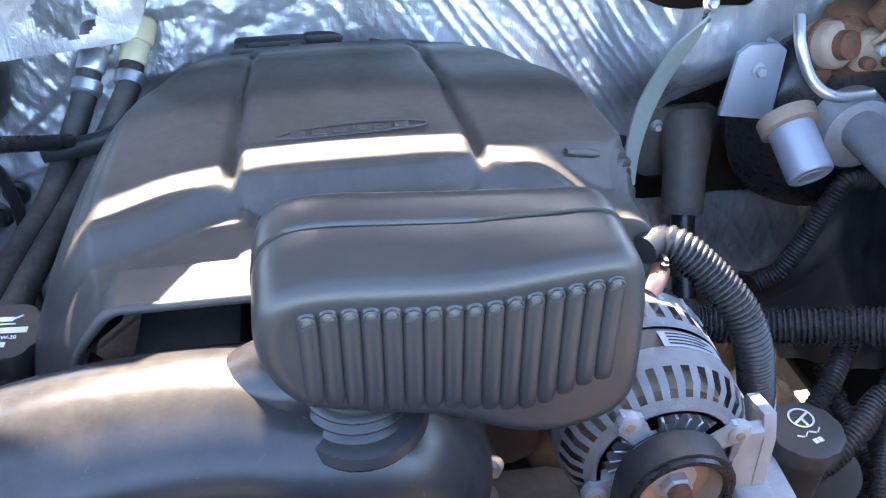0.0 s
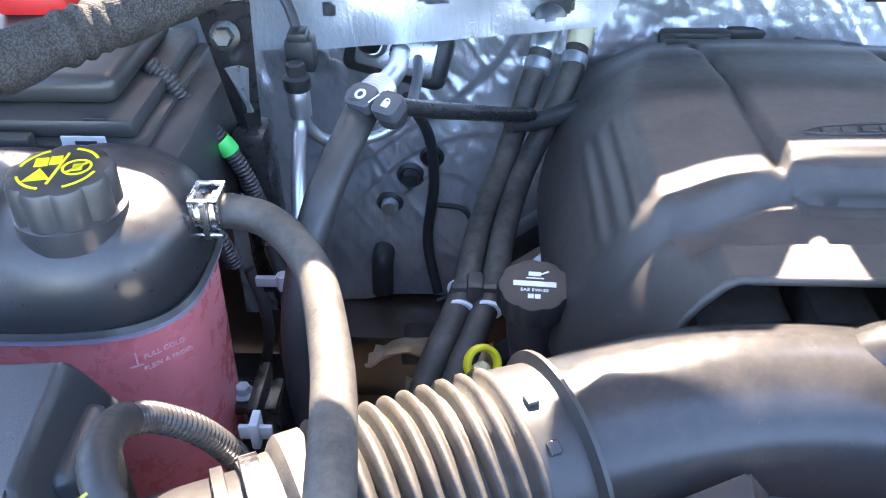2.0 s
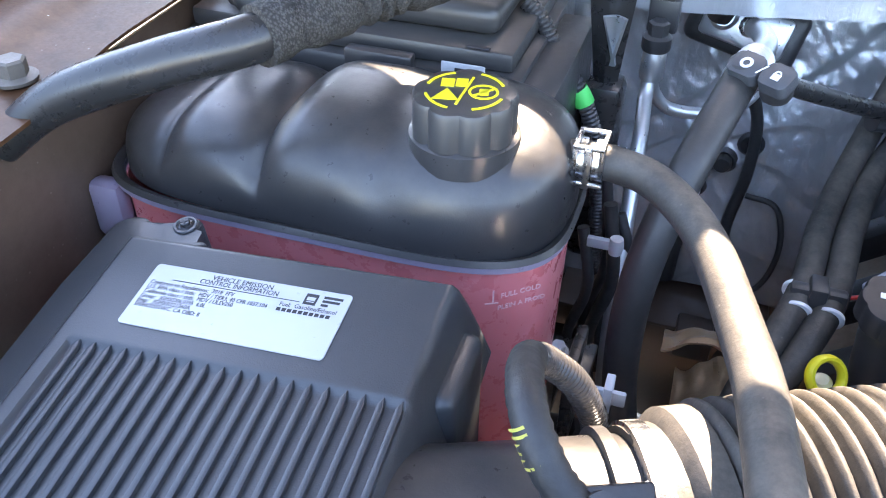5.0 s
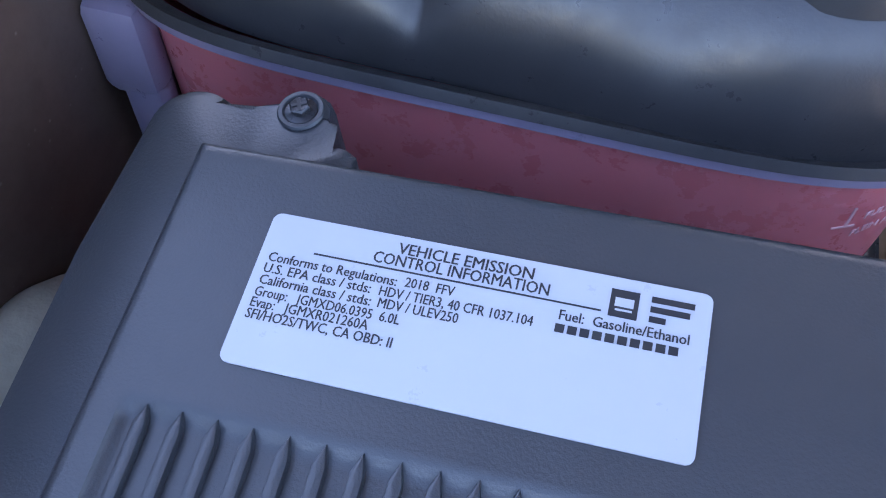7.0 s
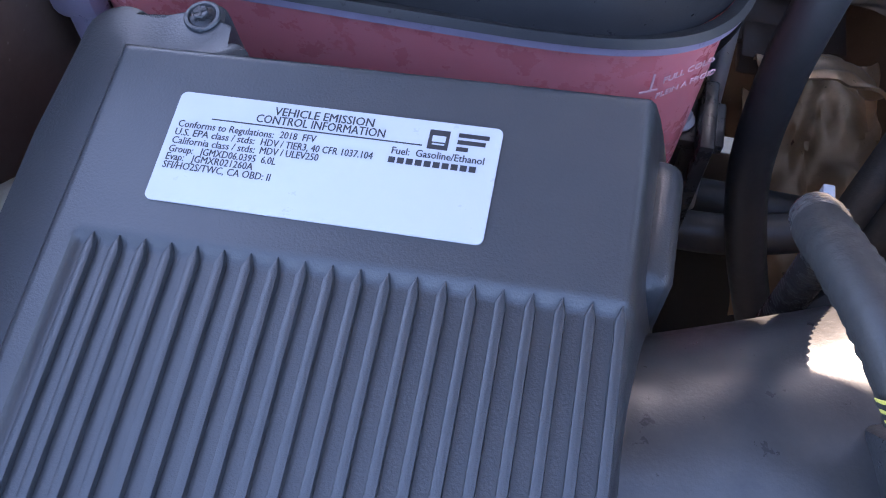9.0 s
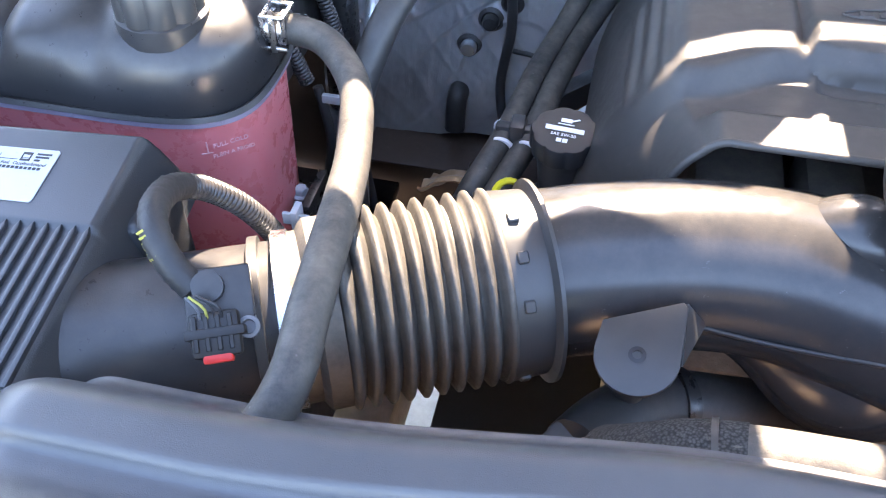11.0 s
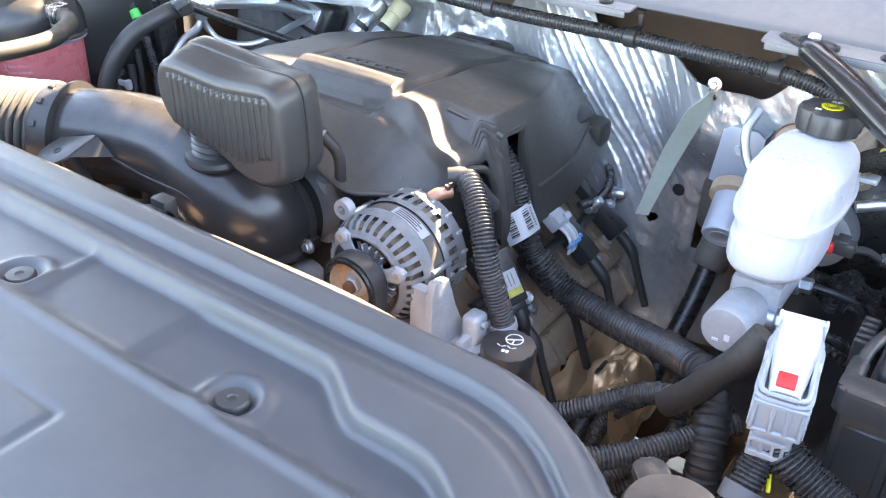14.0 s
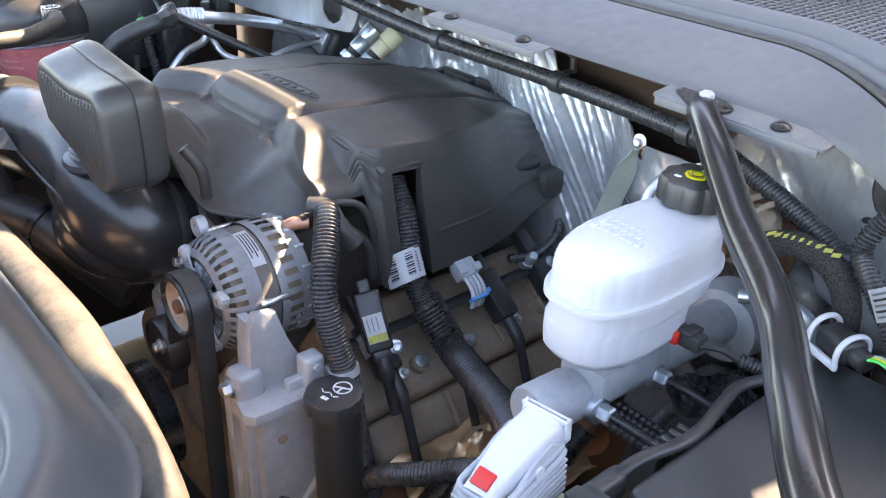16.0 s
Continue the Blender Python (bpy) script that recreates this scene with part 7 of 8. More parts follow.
can = thing("vacuum_canister", "grey cylindrical canister with a dark band", "canister", at=(0.51, 0.85, 1.12))
part("body", lathe([(0.0215, 0.0006), (0.0235, 0.0), (0.0255, 0.002), (0.026, 0.004), (0.026, 0.080), (0.022, 0.083)], (0.512, 0.8125, 1.132), (-0.10, 0.80, 0.52), 40), can_metal, can)
part("face_ring", lathe([(0.0125, 0.0002), (0.014, -0.0006), (0.015, 0.0002)], (0.512, 0.8125, 1.132), (-0.10, 0.80, 0.52), 30), light_grey, can)
part("band", lathe([(0.027, 0), (0.034, 0.002), (0.034, 0.018), (0.027, 0.020)], (0.506, 0.863, 1.165), (-0.10, 0.80, 0.52), 36), iron, can)
plate_bracket = thing("canister_bracket", "pale zinc plated bracket behind the canister", "bracket", at=(0.48, 0.93, 1.15))
part("plate", moved(slab([(0.448, 1.156), (0.512, 1.146), (0.514, 1.236), (0.504, 1.244), (0.468, 1.244), (0.456, 1.234)], -0.930, -0.924, 0.002), XZ), can_metal, plate_bracket)
part("side_lip", box(0.511, 0.516, 0.924, 0.966, 1.148, 1.236, 0.002), can_metal, plate_bracket)
bolt(plate_bracket, (0.486, 0.923, 1.212), (0, -1, 0.1), 0.013, cast)
pump = thing("hydraulic_unit", "rusty brown pump body beside the bottle", "pump", at=(0.58, 0.93, 1.20))
part("body", crumpled(box(0.57, 0.66, 0.90, 0.97, 1.20, 1.28, 0.02, 4), 0.006, 0.02, 5.0), rust, pump)
for k, (x, y, z, r) in enumerate(((0.60, 0.895, 1.285, 0.019), (0.632, 0.90, 1.272, 0.022), (0.575, 0.91, 1.262, 0.016), (0.648, 0.885, 1.235, 0.017), (0.556, 0.915, 1.212, 0.014))):
    part("casting_lump", crumpled(lathe([(r * 0.55, 0), (r, 0.25 * r), (r, 1.1 * r), (0.7 * r, 1.5 * r), (0.35 * r, 1.6 * r)], (x, y, z - 0.6 * r), (0.3 - 0.15 * k, -0.5, 0.8), 22), 0.003, 0.012, 2.0 + k), iron if k % 2 else rust, pump)
part("motor", lathe([(0.020, 0), (0.025, 0.003), (0.027, 0.008), (0.027, 0.040), (0.023, 0.046), (0.014, 0.049)], (0.55, 0.935, 1.235), (0.2, -0.8, 0.3), 28), iron, pump, "grimy brown motor can")
part("end_cap", lathe([(0.014, 0.045), (0.017, 0.048), (0.016, 0.060), (0.010, 0.063)], (0.55, 0.935, 1.235), (0.2, -0.8, 0.3), 20), rust, pump)
part("valve_block", box(0.575, 0.635, 0.878, 0.905, 1.222, 1.268, 0.005), iron, pump)
for k in range(4):
    part("fitting", lathe([(0.006, 0), (0.0075, 0.002), (0.0075, 0.014), (0.005, 0.016)], (0.583 + 0.014 * k, 0.879, 1.235 + 0.016 * (k % 2)), (0, -1, 0.2), 12), cast if k % 2 else rust, pump)
for k in range(3):
    part("pipe", sweep([(0.586 + 0.016 * k, 0.876, 1.258), (0.59 + 0.018 * k, 0.862, 1.278), (0.60 + 0.02 * k, 0.875, 1.30), (0.61 + 0.02 * k, 0.91, 1.305)], 0.0036, 10), iron, pump)
part("band", lathe([(0.027, 0.018), (0.0295, 0.019), (0.0295, 0.026), (0.027, 0.027)], (0.55, 0.935, 1.235), (0.2, -0.8, 0.3), 28), rust, pump)
solo("bent_pipe", sweep([(0.505, 0.90, 1.285), (0.50, 0.875, 1.26), (0.515, 0.86, 1.225), (0.54, 0.85, 1.21), (0.585, 0.85, 1.21)], 0.0065, 12), pipe_metal, "bare bent metal pipe above the canister", "pipe")
solo("return_pipe", sweep([(0.66, 0.83, 1.22), (0.70, 0.85, 1.225), (0.735, 0.86, 1.20), (0.74, 0.865, 1.14), (0.735, 0.87, 1.06)], 0.0075, 14), pipe_metal, "pale metal return pipe behind the bottle", "pipe")
strap = thing("ground_strap", "flat grey-green braided ground strap on the firewall", "strap", at=(0.4, 1.0, 1.1))
part("braid", sheet(lambda u, v: (0.423 - 0.07 * v - 0.012 * math.sin(3 * v) + (0.0115 * fade(0, 0.2, v) * (1 - 0.45 * fade(0.5, 1.0, v)) + 0.003) * (2 * u - 1), 0.945 + 0.03 * math.sin(2.2 * v) - 0.03 * v ** 3 + 0.004 * (2 * u - 1), 1.278 - 0.22 * v), 6, 40, 0.003), strap_grey, strap)
part("eyelet", join(lathe([(0.006, 0), (0.010, 0.001), (0.010, 0.003), (0.006, 0.004)], (0.424, 0.952, 1.286), (0, -1, 0.2), 18), box(0.419, 0.429, 0.953, 0.957, 1.262, 1.284, 0.001)), steel, strap)
bolt(strap, (0.424, 0.95, 1.286), (0.1, -1, 0.2), 0.011, zinc)
hole_plug = solo("firewall_hole_rim", lathe([(0.005, 0), (0.010, 0.0), (0.0105, 0.002), (0.005, 0.003)], (0.372, 1.035, 1.07), (0, -1, 0), 20), ink, "small dark drain hole rim on the firewall", "grommet")

# ---- cowl fittings: loom, brackets, brace ----
cowl_loom = thing("cowl_loom", "black corrugated wiring loom along the cowl", "wiring loom", at=(0.2, 0.92, 1.33))
part("sleeve", ribbed([(-0.32, 0.90, 1.372), (-0.15, 0.915, 1.35), (0.063, 0.922, 1.336), (0.3, 0.926, 1.335), (0.511, 0.916, 1.333), (0.60, 0.905, 1.32), (0.72, 0.885, 1.285), (0.84, 0.86, 1.235), (0.93, 0.83, 1.17)], 0.0115, 0.0048, 0.0016, 16), loom_plastic, cowl_loom)
for x, y, z in ((0.063, 0.922, 1.336), (0.301, 0.926, 1.335), (0.511, 0.916, 1.333), (0.735, 0.881, 1.279)):
    cl = part("clip", join(lathe([(0.0122, -0.009), (0.0142, -0.008), (0.0142, 0.008), (0.0122, 0.009)], (x, y, z), (1, 0, 0), 22), box(x - 0.004, x + 0.004, y + 0.004, y + 0.03, z + 0.008, z + 0.014, 0.002), box(x - 0.004, x + 0.004, y + 0.022, y + 0.028, z + 0.01, z + 0.034, 0.002)), plastic, cowl_loom)
    part("stud", lathe([(0.007, 0), (0.008, 0.003), (0.005, 0.006)], (x, y + 0.025, z + 0.032), (0, -0.4, 1), 14), plastic, cl)


def cowl_bracket(x0, x1, y, bolts):
    b = thing("cowl_bracket", "grey steel bracket bolted under the cowl edge", "bracket", "cowl brackets", at=((x0 + x1) / 2, y, 1.39))
    part("plate", moved(slab(rounded(x0, x1, -0.012, 0.04, 0.006), -0.003, 0.0, 0.001), Matrix.Translation((0, y, 1.392)) @ Matrix.Rotation(radians(6), 4, "X")), bracket_grey, b)
    part("edge", box(x0 + 0.006, x1 - 0.006, y - 0.013, y - 0.010, 1.380, 1.389, 0.001), bracket_grey, b)
    for bx in bolts:
        part("rivet", lathe([(0.010, 0), (0.0105, 0.002), (0.007, 0.005), (0.003, 0.0055)], (bx, y + 0.004, 1.3925), (0, -0.1, 1), 20), black_paint, b)
    return b


cowl_bracket(0.105, 0.32, 0.872, (0.14, 0.278))
brace_plate = cowl_bracket(0.50, 0.70, 0.862, (0.645,))
right_brace = thing("brace_rod", "black painted tubular brace from cowl to fender", "brace", "fender braces", at=(0.9, 0.5, 1.33))
part("tube", sweep([(0.550, 0.872, 1.386), (0.567, 0.852, 1.386), (0.62, 0.80, 1.375), (0.70, 0.725, 1.352), (0.785, 0.65, 1.335), (0.85, 0.56, 1.335), (0.93, 0.46, 1.335), (1.05, 0.37, 1.33)], 0.0168, 24, 0.006, flat=0.9), gloss_black, right_brace)
part("end_plate", moved(slab(rounded(-0.045, 0.03, -0.02, 0.022, 0.012), 0, 0.004, 0.001), Matrix.Translation((0.558, 0.866, 1.391)) @ Matrix.Rotation(radians(-35), 4, "Z")), black_paint, right_brace)
bolt(right_brace, (0.558, 0.866, 1.394), (0.05, -0.1, 1), 0.016, cast)
solo("cowl_stud", join(lathe([(0.009, 0), (0.010, 0.003), (0.006, 0.006)], (0.165, 0.945, 1.372), (0, -1, 0.3), 16), lathe([(0.016, -0.002), (0.017, 0.0), (0.009, 0.004)], (0.165, 0.948, 1.372), (0, -1, 0.3), 18)), light_grey, "pale plastic stud on the cowl front", "stud")
gro = thing("cowl_grommet", "large black rubber grommet with a loom passing through", "grommet", at=(0.76, 0.93, 1.35))
part("ring", lathe([(0.02, 0.004), (0.03, 0.0), (0.038, 0.0), (0.04, 0.004), (0.036, 0.01), (0.022, 0.012), (0.018, 0.008)], (0.765, 0.925, 1.35), (0.1, -1, 0.1), 36), rubber_clean, gro)
part("loom", ribbed([(0.765, 0.92, 1.35), (0.772, 0.885, 1.352), (0.757, 0.872, 1.325), (0.755, 0.862, 1.30), (0.785, 0.84, 1.28), (0.815, 0.83, 1.25), (0.84, 0.825, 1.20)], 0.0105, 0.0044, 0.0016, 16), loom_plastic, gro)
tag = solo("loom_tag", sheet(lambda u, v: (0.785 + 0.030 * u + 0.016 * v, 0.818 - 0.006 * math.sin(math.pi * u), 1.293 + 0.026 * u - 0.027 * v), 10, 4, 0.0006), label_paper, "white printed tag wrapped on the loom", "label")
for k in range(5):
    part("text_bar", sheet(lambda u, v, k=k: (0.785 + 0.030 * (0.10 + 0.5 * u) + 0.016 * (0.12 + 0.17 * k + 0.07 * v), 0.8165 - 0.006 * math.sin(math.pi * (0.1 + 0.5 * u)), 1.293 + 0.026 * (0.10 + 0.5 * u) - 0.027 * (0.12 + 0.17 * k + 0.07 * v)), 6, 1, 0.0004), ink if k % 2 else bracket_grey, tag)
part("code_block", sheet(lambda u, v: (0.785 + 0.030 * (0.72 + 0.2 * u) + 0.016 * (0.2 + 0.5 * v), 0.8165 - 0.006 * math.sin(math.pi * (0.72 + 0.2 * u)), 1.293 + 0.026 * (0.72 + 0.2 * u) - 0.027 * (0.2 + 0.5 * v)), 4, 2, 0.0004), ink, tag)
braided = thing("heater_return_hose", "grey ribbed hose with a yellow printed stripe", "hose", at=(0.7, 0.86, 1.2))
part("hose", sweep([(0.645, 0.875, 1.258), (0.666, 0.862, 1.274), (0.69, 0.858, 1.286), (0.715, 0.856, 1.287), (0.738, 0.856, 1.277), (0.755, 0.855, 1.255), (0.762, 0.853, 1.225), (0.763, 0.85, 1.15), (0.76, 0.85, 1.05)], lambda s, f: 0.0135 + 0.0004 * math.sin(s * 1400), 20, 0.002), woven, braided)
for k in range(9):
    a = 0.666 + 0.0085 * k
    part("stripe", sheet(lambda u, v, a=a: (a + 0.006 * u, 0.852 - 0.004 * v - 0.003 * math.cos(3 * u), 1.2885 + 0.012 * math.sin(math.pi * (a + 0.006 * u - 0.655) / 0.115) - 0.003 * v), 4, 2, 0.0008), print_yellow, braided)
part("clip", join(box(0.648, 0.672, 0.862, 0.884, 1.238, 1.245, 0.002), box(0.644, 0.65, 0.86, 0.89, 1.215, 1.25, 0.002)), white_plastic, braided)

# ---- battery, tray and large connector ----
battery = thing("battery", "black battery cover with a ribbed front ledge", "battery", at=(0.88, 0.65, 0.9))
part("cover", join(box(0.756, 1.0, 0.533, 0.83, 1.0, 1.205, 0.009, 3), box(0.75, 1.006, 0.527, 0.836, 1.02, 1.184, 0.005)), plastic, battery)
part("tray", box(0.735, 1.01, 0.52, 0.86, 0.88, 1.0, 0.01), plastic, battery)
ledge = part("front_ledge", join(slab(rounded(0.730, 1.03, 0.4805, 0.5145, 0.010), 1.180, 1.205, 0.005), box(0.7295, 0.747, 0.50, 0.552, 1.178, 1.2035, 0.006, 3)), plastic, battery)
part("front_wall", box(0.737, 1.02, 0.489, 0.508, 0.90, 1.182, 0.004), plastic, battery)
for x0, x1, z0, z1 in ((0.745, 0.785, 1.06, 1.165), (0.792, 0.875, 1.085, 1.155), (0.885, 0.985, 1.06, 1.165), (0.792, 0.875, 0.98, 1.075)):
    part("wall_panel", box(x0, x1, 0.4865, 0.491, z0, z1, 0.002, 1), plastic, battery)
for k in range(9):
    part("ledge_rib", box(0.806, 0.868, 0.4862 + 0.0026 * k, 0.4874 + 0.0026 * k, 1.2040, 1.2066, 0.0004, 1), plastic, ledge)
part("side_handle", sweep([(0.739, 0.53, 1.195), (0.741, 0.557, 1.203), (0.746, 0.58, 1.206), (0.752, 0.605, 1.206), (0.752, 0.637, 1.205), (0.743, 0.681, 1.204), (0.738, 0.718, 1.204), (0.75, 0.757, 1.203)], 0.0062, 14, flat=0.8), plastic_smooth, battery)
for k in range(5):
    part("vent_fin", box(0.722, 0.738, 0.60 + 0.012 * k, 0.606 + 0.012 * k, 1.15, 1.185, 0.001, 1), plastic, battery)
part("latch", box(0.790, 0.826, 0.4845, 0.4872, 1.170, 1.1735, 0.001), light_grey, battery, "pale latch bar")
CLIP = Matrix.Translation((0.776, 0.812, 1.234)) @ Matrix.Rotation(radians(-22), 4, "Z") @ Matrix.Diagonal((0.9, 0.8, 0.8, 1))
holder = thing("cable_terminal", "black cable connector held in a white clip", "terminal", at=(0.775, 0.81, 1.2))
part("block", moved(join(box(-0.020, 0.026, -0.018, 0.018, -0.014, 0.016, 0.008, 3), lathe([(0.010, 0.024), (0.013, 0.026), (0.013, 0.04), (0.010, 0.042)], (0, 0, 0), (1, 0, 0), 18)), CLIP), plastic_smooth, holder)
for x, r in ((-0.022, 0.021), (0.020, 0.022)):
    part("clip_arch", moved(sweep([(x, -r, -0.018), (x, -r, 0.006), (x, -0.6 * r, 0.018), (x, 0, 0.0215), (x, 0.6 * r, 0.018), (x, r, 0.006), (x, r, -0.018)], 0.0034, 10, 0.003), CLIP), white_plastic, holder, "white plastic clip")
part("clip_bar", moved(box(-0.026, 0.024, -0.025, -0.019, -0.020, -0.010, 0.002), CLIP), white_plastic, holder)
for k, mat in enumerate((green_tape, yellow, light_grey)):
    part("wire", sweep([(0.806, 0.797 + 0.004 * k, 1.238), (0.822, 0.794 + 0.004 * k, 1.244), (0.845, 0.79 + 0.004 * k, 1.238)], 0.0017, 8, 0.004), mat, holder)
solo("terminal_loom", ribbed([(0.838, 0.792, 1.24), (0.87, 0.785, 1.235), (0.93, 0.80, 1.22), (1.0, 0.84, 1.15)], 0.012, 0.0048, 0.0016, 14), loom_plastic, "black corrugated loom behind the battery", "wiring loom")
connector = thing("large_connector", "light grey multi-pin connector with a white lever", "connector", at=(0.69, 0.478, 1.14))
CN = Matrix.Translation((0.6905, 0.4735, 1.189)) @ Matrix.Rotation(radians(9), 4, "Z") @ Matrix.Rotation(radians(4), 4, "X") @ Matrix.Diagonal((1.1, 0.97, 1.04, 1))
part("housing", moved(box(-0.0195, 0.0195, -0.046, 0.044, -0.018, 0.018, 0.003), CN), light_grey, connector)
part("front_frame", moved(join(box(-0.0215, 0.0215, -0.0495, -0.045, 0.013, 0.0185, 0.0012, 1), box(-0.0215, 0.0215, -0.0495, -0.045, -0.0185, -0.0135, 0.0012, 1), *[box(x - 0.0022, x + 0.0022, -0.0495, -0.045, -0.0175, 0.018, 0.0012, 1) for x in (-0.0193, -0.004, 0.008, 0.0193)]), CN), light_grey, connector)
for sgn in (-1, 1):
    for k in range(6):
        z = -0.0165 + 0.0062 * k
        part("side_rib", moved(box(min(sgn * 0.019, sgn * 0.0228), max(sgn * 0.019, sgn * 0.0228), -0.045, 0.043, z, z + 0.0028, 0.0008, 1), CN), light_grey, connector)
    part("cam_plate", moved(moved(slab([(-0.034, 0.018), (0.038, 0.018), (0.039, 0.034), (0.024, 0.043), (0.002, 0.040), (-0.020, 0.030), (-0.034, 0.024)], min(sgn * 0.0165, sgn * 0.0195), max(sgn * 0.0165, sgn * 0.0195), 0.001), YZ), CN), light_grey, connector)
    part("pin", moved(lathe([(0.0055, 0), (0.006, 0.001), (0.006, 0.003), (0.003, 0.004)], (sgn * 0.019, 0.004, 0.028), (sgn, 0, 0), 14), CN), white_plastic, connector)
for z, grow in ((0.0205, 0.0205), (0.0275, 0.0185)):
    part("collar", moved(sweep([(x * grow / 0.0195, y, z + 0.05 * (y + 0.04)) for x, y in ((0.0, -0.0465), (0.013, -0.0455), (0.0195, -0.039), (0.0195, 0.0), (0.0195, 0.038), (0.012, 0.0435), (0.0, 0.044), (-0.012, 0.0435), (-0.0195, 0.038), (-0.0195, 0.0), (-0.0195, -0.039), (-0.013, -0.0455), (0.0, -0.0465))], 0.0026, 8, 0.004), CN), light_grey, connector)
part("skirt", moved(join(box(-0.0155, 0.0165, -0.041, 0.032, -0.047, -0.017, 0.003), box(-0.018, 0.012, -0.045, -0.034, -0.034, -0.029, 0.001, 1), box(-0.018, 0.012, -0.045, -0.034, -0.052, -0.045, 0.001, 1), *[box(x, x + 0.003, -0.0445, -0.036, -0.050, -0.03, 0.0008, 1) for x in (-0.018, -0.008, 0.001, 0.009)]), CN), light_grey, connector)
part("rear_latch", moved(box(0.0165, 0.022, 0.006, 0.030, -0.038, -0.020, 0.002), CN), light_grey, connector)


def lever_skin(u, v):
    a = math.pi * (1.06 * u - 0.03)
    w = 0.0125 + 0.0055 * fade(0.0, 0.7, v)
    crown = 0.030 + 0.021 * math.sin(0.5 * math.pi * min(1.0, 0.08 + v / 0.8))
    return (w * math.copysign(abs(math.cos(a)) ** 0.4, math.cos(a)), -0.047 + 0.090 * v, 0.022 + (crown - 0.022) * max(0.0, math.sin(a)) ** 0.4)


lever = part("lever", moved(join(sheet(lever_skin, 40, 24, 0.0025), box(-0.0165, 0.0165, 0.0405, 0.0435, 0.030, 0.0495, 0.001, 1)), CN), white_plastic, connector, "white cam lever")
part("handle_lip", moved(join(box(-0.020, 0.020, 0.041, 0.044, 0.0485, 0.0525, 0.001, 1), box(-0.020, 0.020, 0.048, 0.051, 0.046, 0.050, 0.001, 1), box(-0.020, -0.017, 0.042, 0.050, 0.030, 0.0515, 0.001, 1), box(0.017, 0.020, 0.042, 0.050, 0.030, 0.0515, 0.001, 1)), CN), white_plastic, lever)
part("lock", moved(moved(box(-0.0085, 0.0065, -0.0075, 0.0075, -0.002, 0.0022, 0.001), Matrix.Translation((0, -0.0365, 0.0378)) @ Matrix.Rotation(radians(22), 4, "X")), CN), red_plastic, lever, "red lock tab")
solo("connector_loom", ribbed([(0.697, 0.458, 1.145), (0.712, 0.453, 1.13), (0.745, 0.447, 1.115), (0.80, 0.432, 1.10), (0.87, 0.41, 1.07), (0.93, 0.39, 1.0)], 0.0205, 0.0052, 0.0028, 20), loom_plastic, "thick corrugated loom below the large connector", "wiring loom")
solo("connector_branch", ribbed([(0.69, 0.455, 1.14), (0.688, 0.44, 1.115), (0.684, 0.41, 1.08), (0.675, 0.37, 1.02), (0.66, 0.33, 0.95)], 0.0165, 0.005, 0.002, 16), loom_plastic, "corrugated branch loom under the connector", "wiring loom")
solo("cable_tie", join(lathe([(0.017, -0.009), (0.0195, -0.009), (0.0195, 0.009), (0.017, 0.009)], (0.6855, 0.420, 1.092), (0.1, 0.65, 0.75), 20), moved(box(0.0, 0.016, -0.008, 0.008, -0.006, 0.006, 0.002), Matrix.Translation((0.702, 0.416, 1.092)))), bracket_grey, "grey clamp on the branch loom", "tie")
for k, mat in enumerate((rust, copper, yellow)):
    solo("loom_wire", sweep([(0.69 + 0.004 * k, 0.462, 1.14), (0.688 + 0.006 * k, 0.45, 1.12), (0.695 + 0.006 * k, 0.43, 1.10)], 0.0022, 8, 0.005), mat, "bare coloured wire below the connector", "wire", "loom wires")
solo("hood_prop", sweep([(0.76, 0.16, 1.235), (0.83, 0.265, 1.25), (0.92, 0.41, 1.255), (1.0, 0.52, 1.25)], 0.009, 14), black_paint, "black steel rod beside the battery", "rod")

# ---- looms on the driver side of the engine ----
big = thing("battery_cable_loom", "thick black corrugated battery cable loom", "wiring loom", at=(0.4, 0.68, 1.03))
part("sleeve", ribbed([(0.205, 0.727, 1.215), (0.242, 0.719, 1.176), (0.268, 0.711, 1.122), (0.284, 0.712, 1.080), (0.305, 0.717, 1.052)], 0.0158, 0.0048, 0.0026, 22), loom_plastic, big)
part("large_sleeve", ribbed([(0.292, 0.714, 1.066), (0.308, 0.718, 1.048), (0.332, 0.722, 1.027), (0.36, 0.720, 1.017), (0.395, 0.711, 1.017), (0.43, 0.700, 1.019), (0.467, 0.685, 1.027), (0.502, 0.667, 1.037), (0.54, 0.640, 1.053), (0.575, 0.605, 1.072)], 0.0214, 0.0062, 0.0034, 24), loom_plastic, big)
part("taped_end", sweep([(0.568, 0.612, 1.068), (0.59, 0.59, 1.078), (0.61, 0.56, 1.065), (0.625, 0.52, 1.02), (0.63, 0.50, 0.94)], lambda s, f: 0.0205 + 0.001 * math.sin(800 * s), 18, 0.003), tape, big)
FLAG_U, FLAG_V, FLAG_N = Vector((0.024, 0.040, 0.0206)), Vector((0.022, -0.004, -0.034)), Vector((0.62, -0.62, 0.48))


def flag_at(u, v, lift=0.0):
    """The barcode flag bends round the loom near its middle."""
    return Vector((0.279, 0.689, 1.128)) + FLAG_U * (u - 0.52) + FLAG_V * (v - 0.5) + FLAG_N * (lift - 0.012 * (2 * u - 1) ** 2)


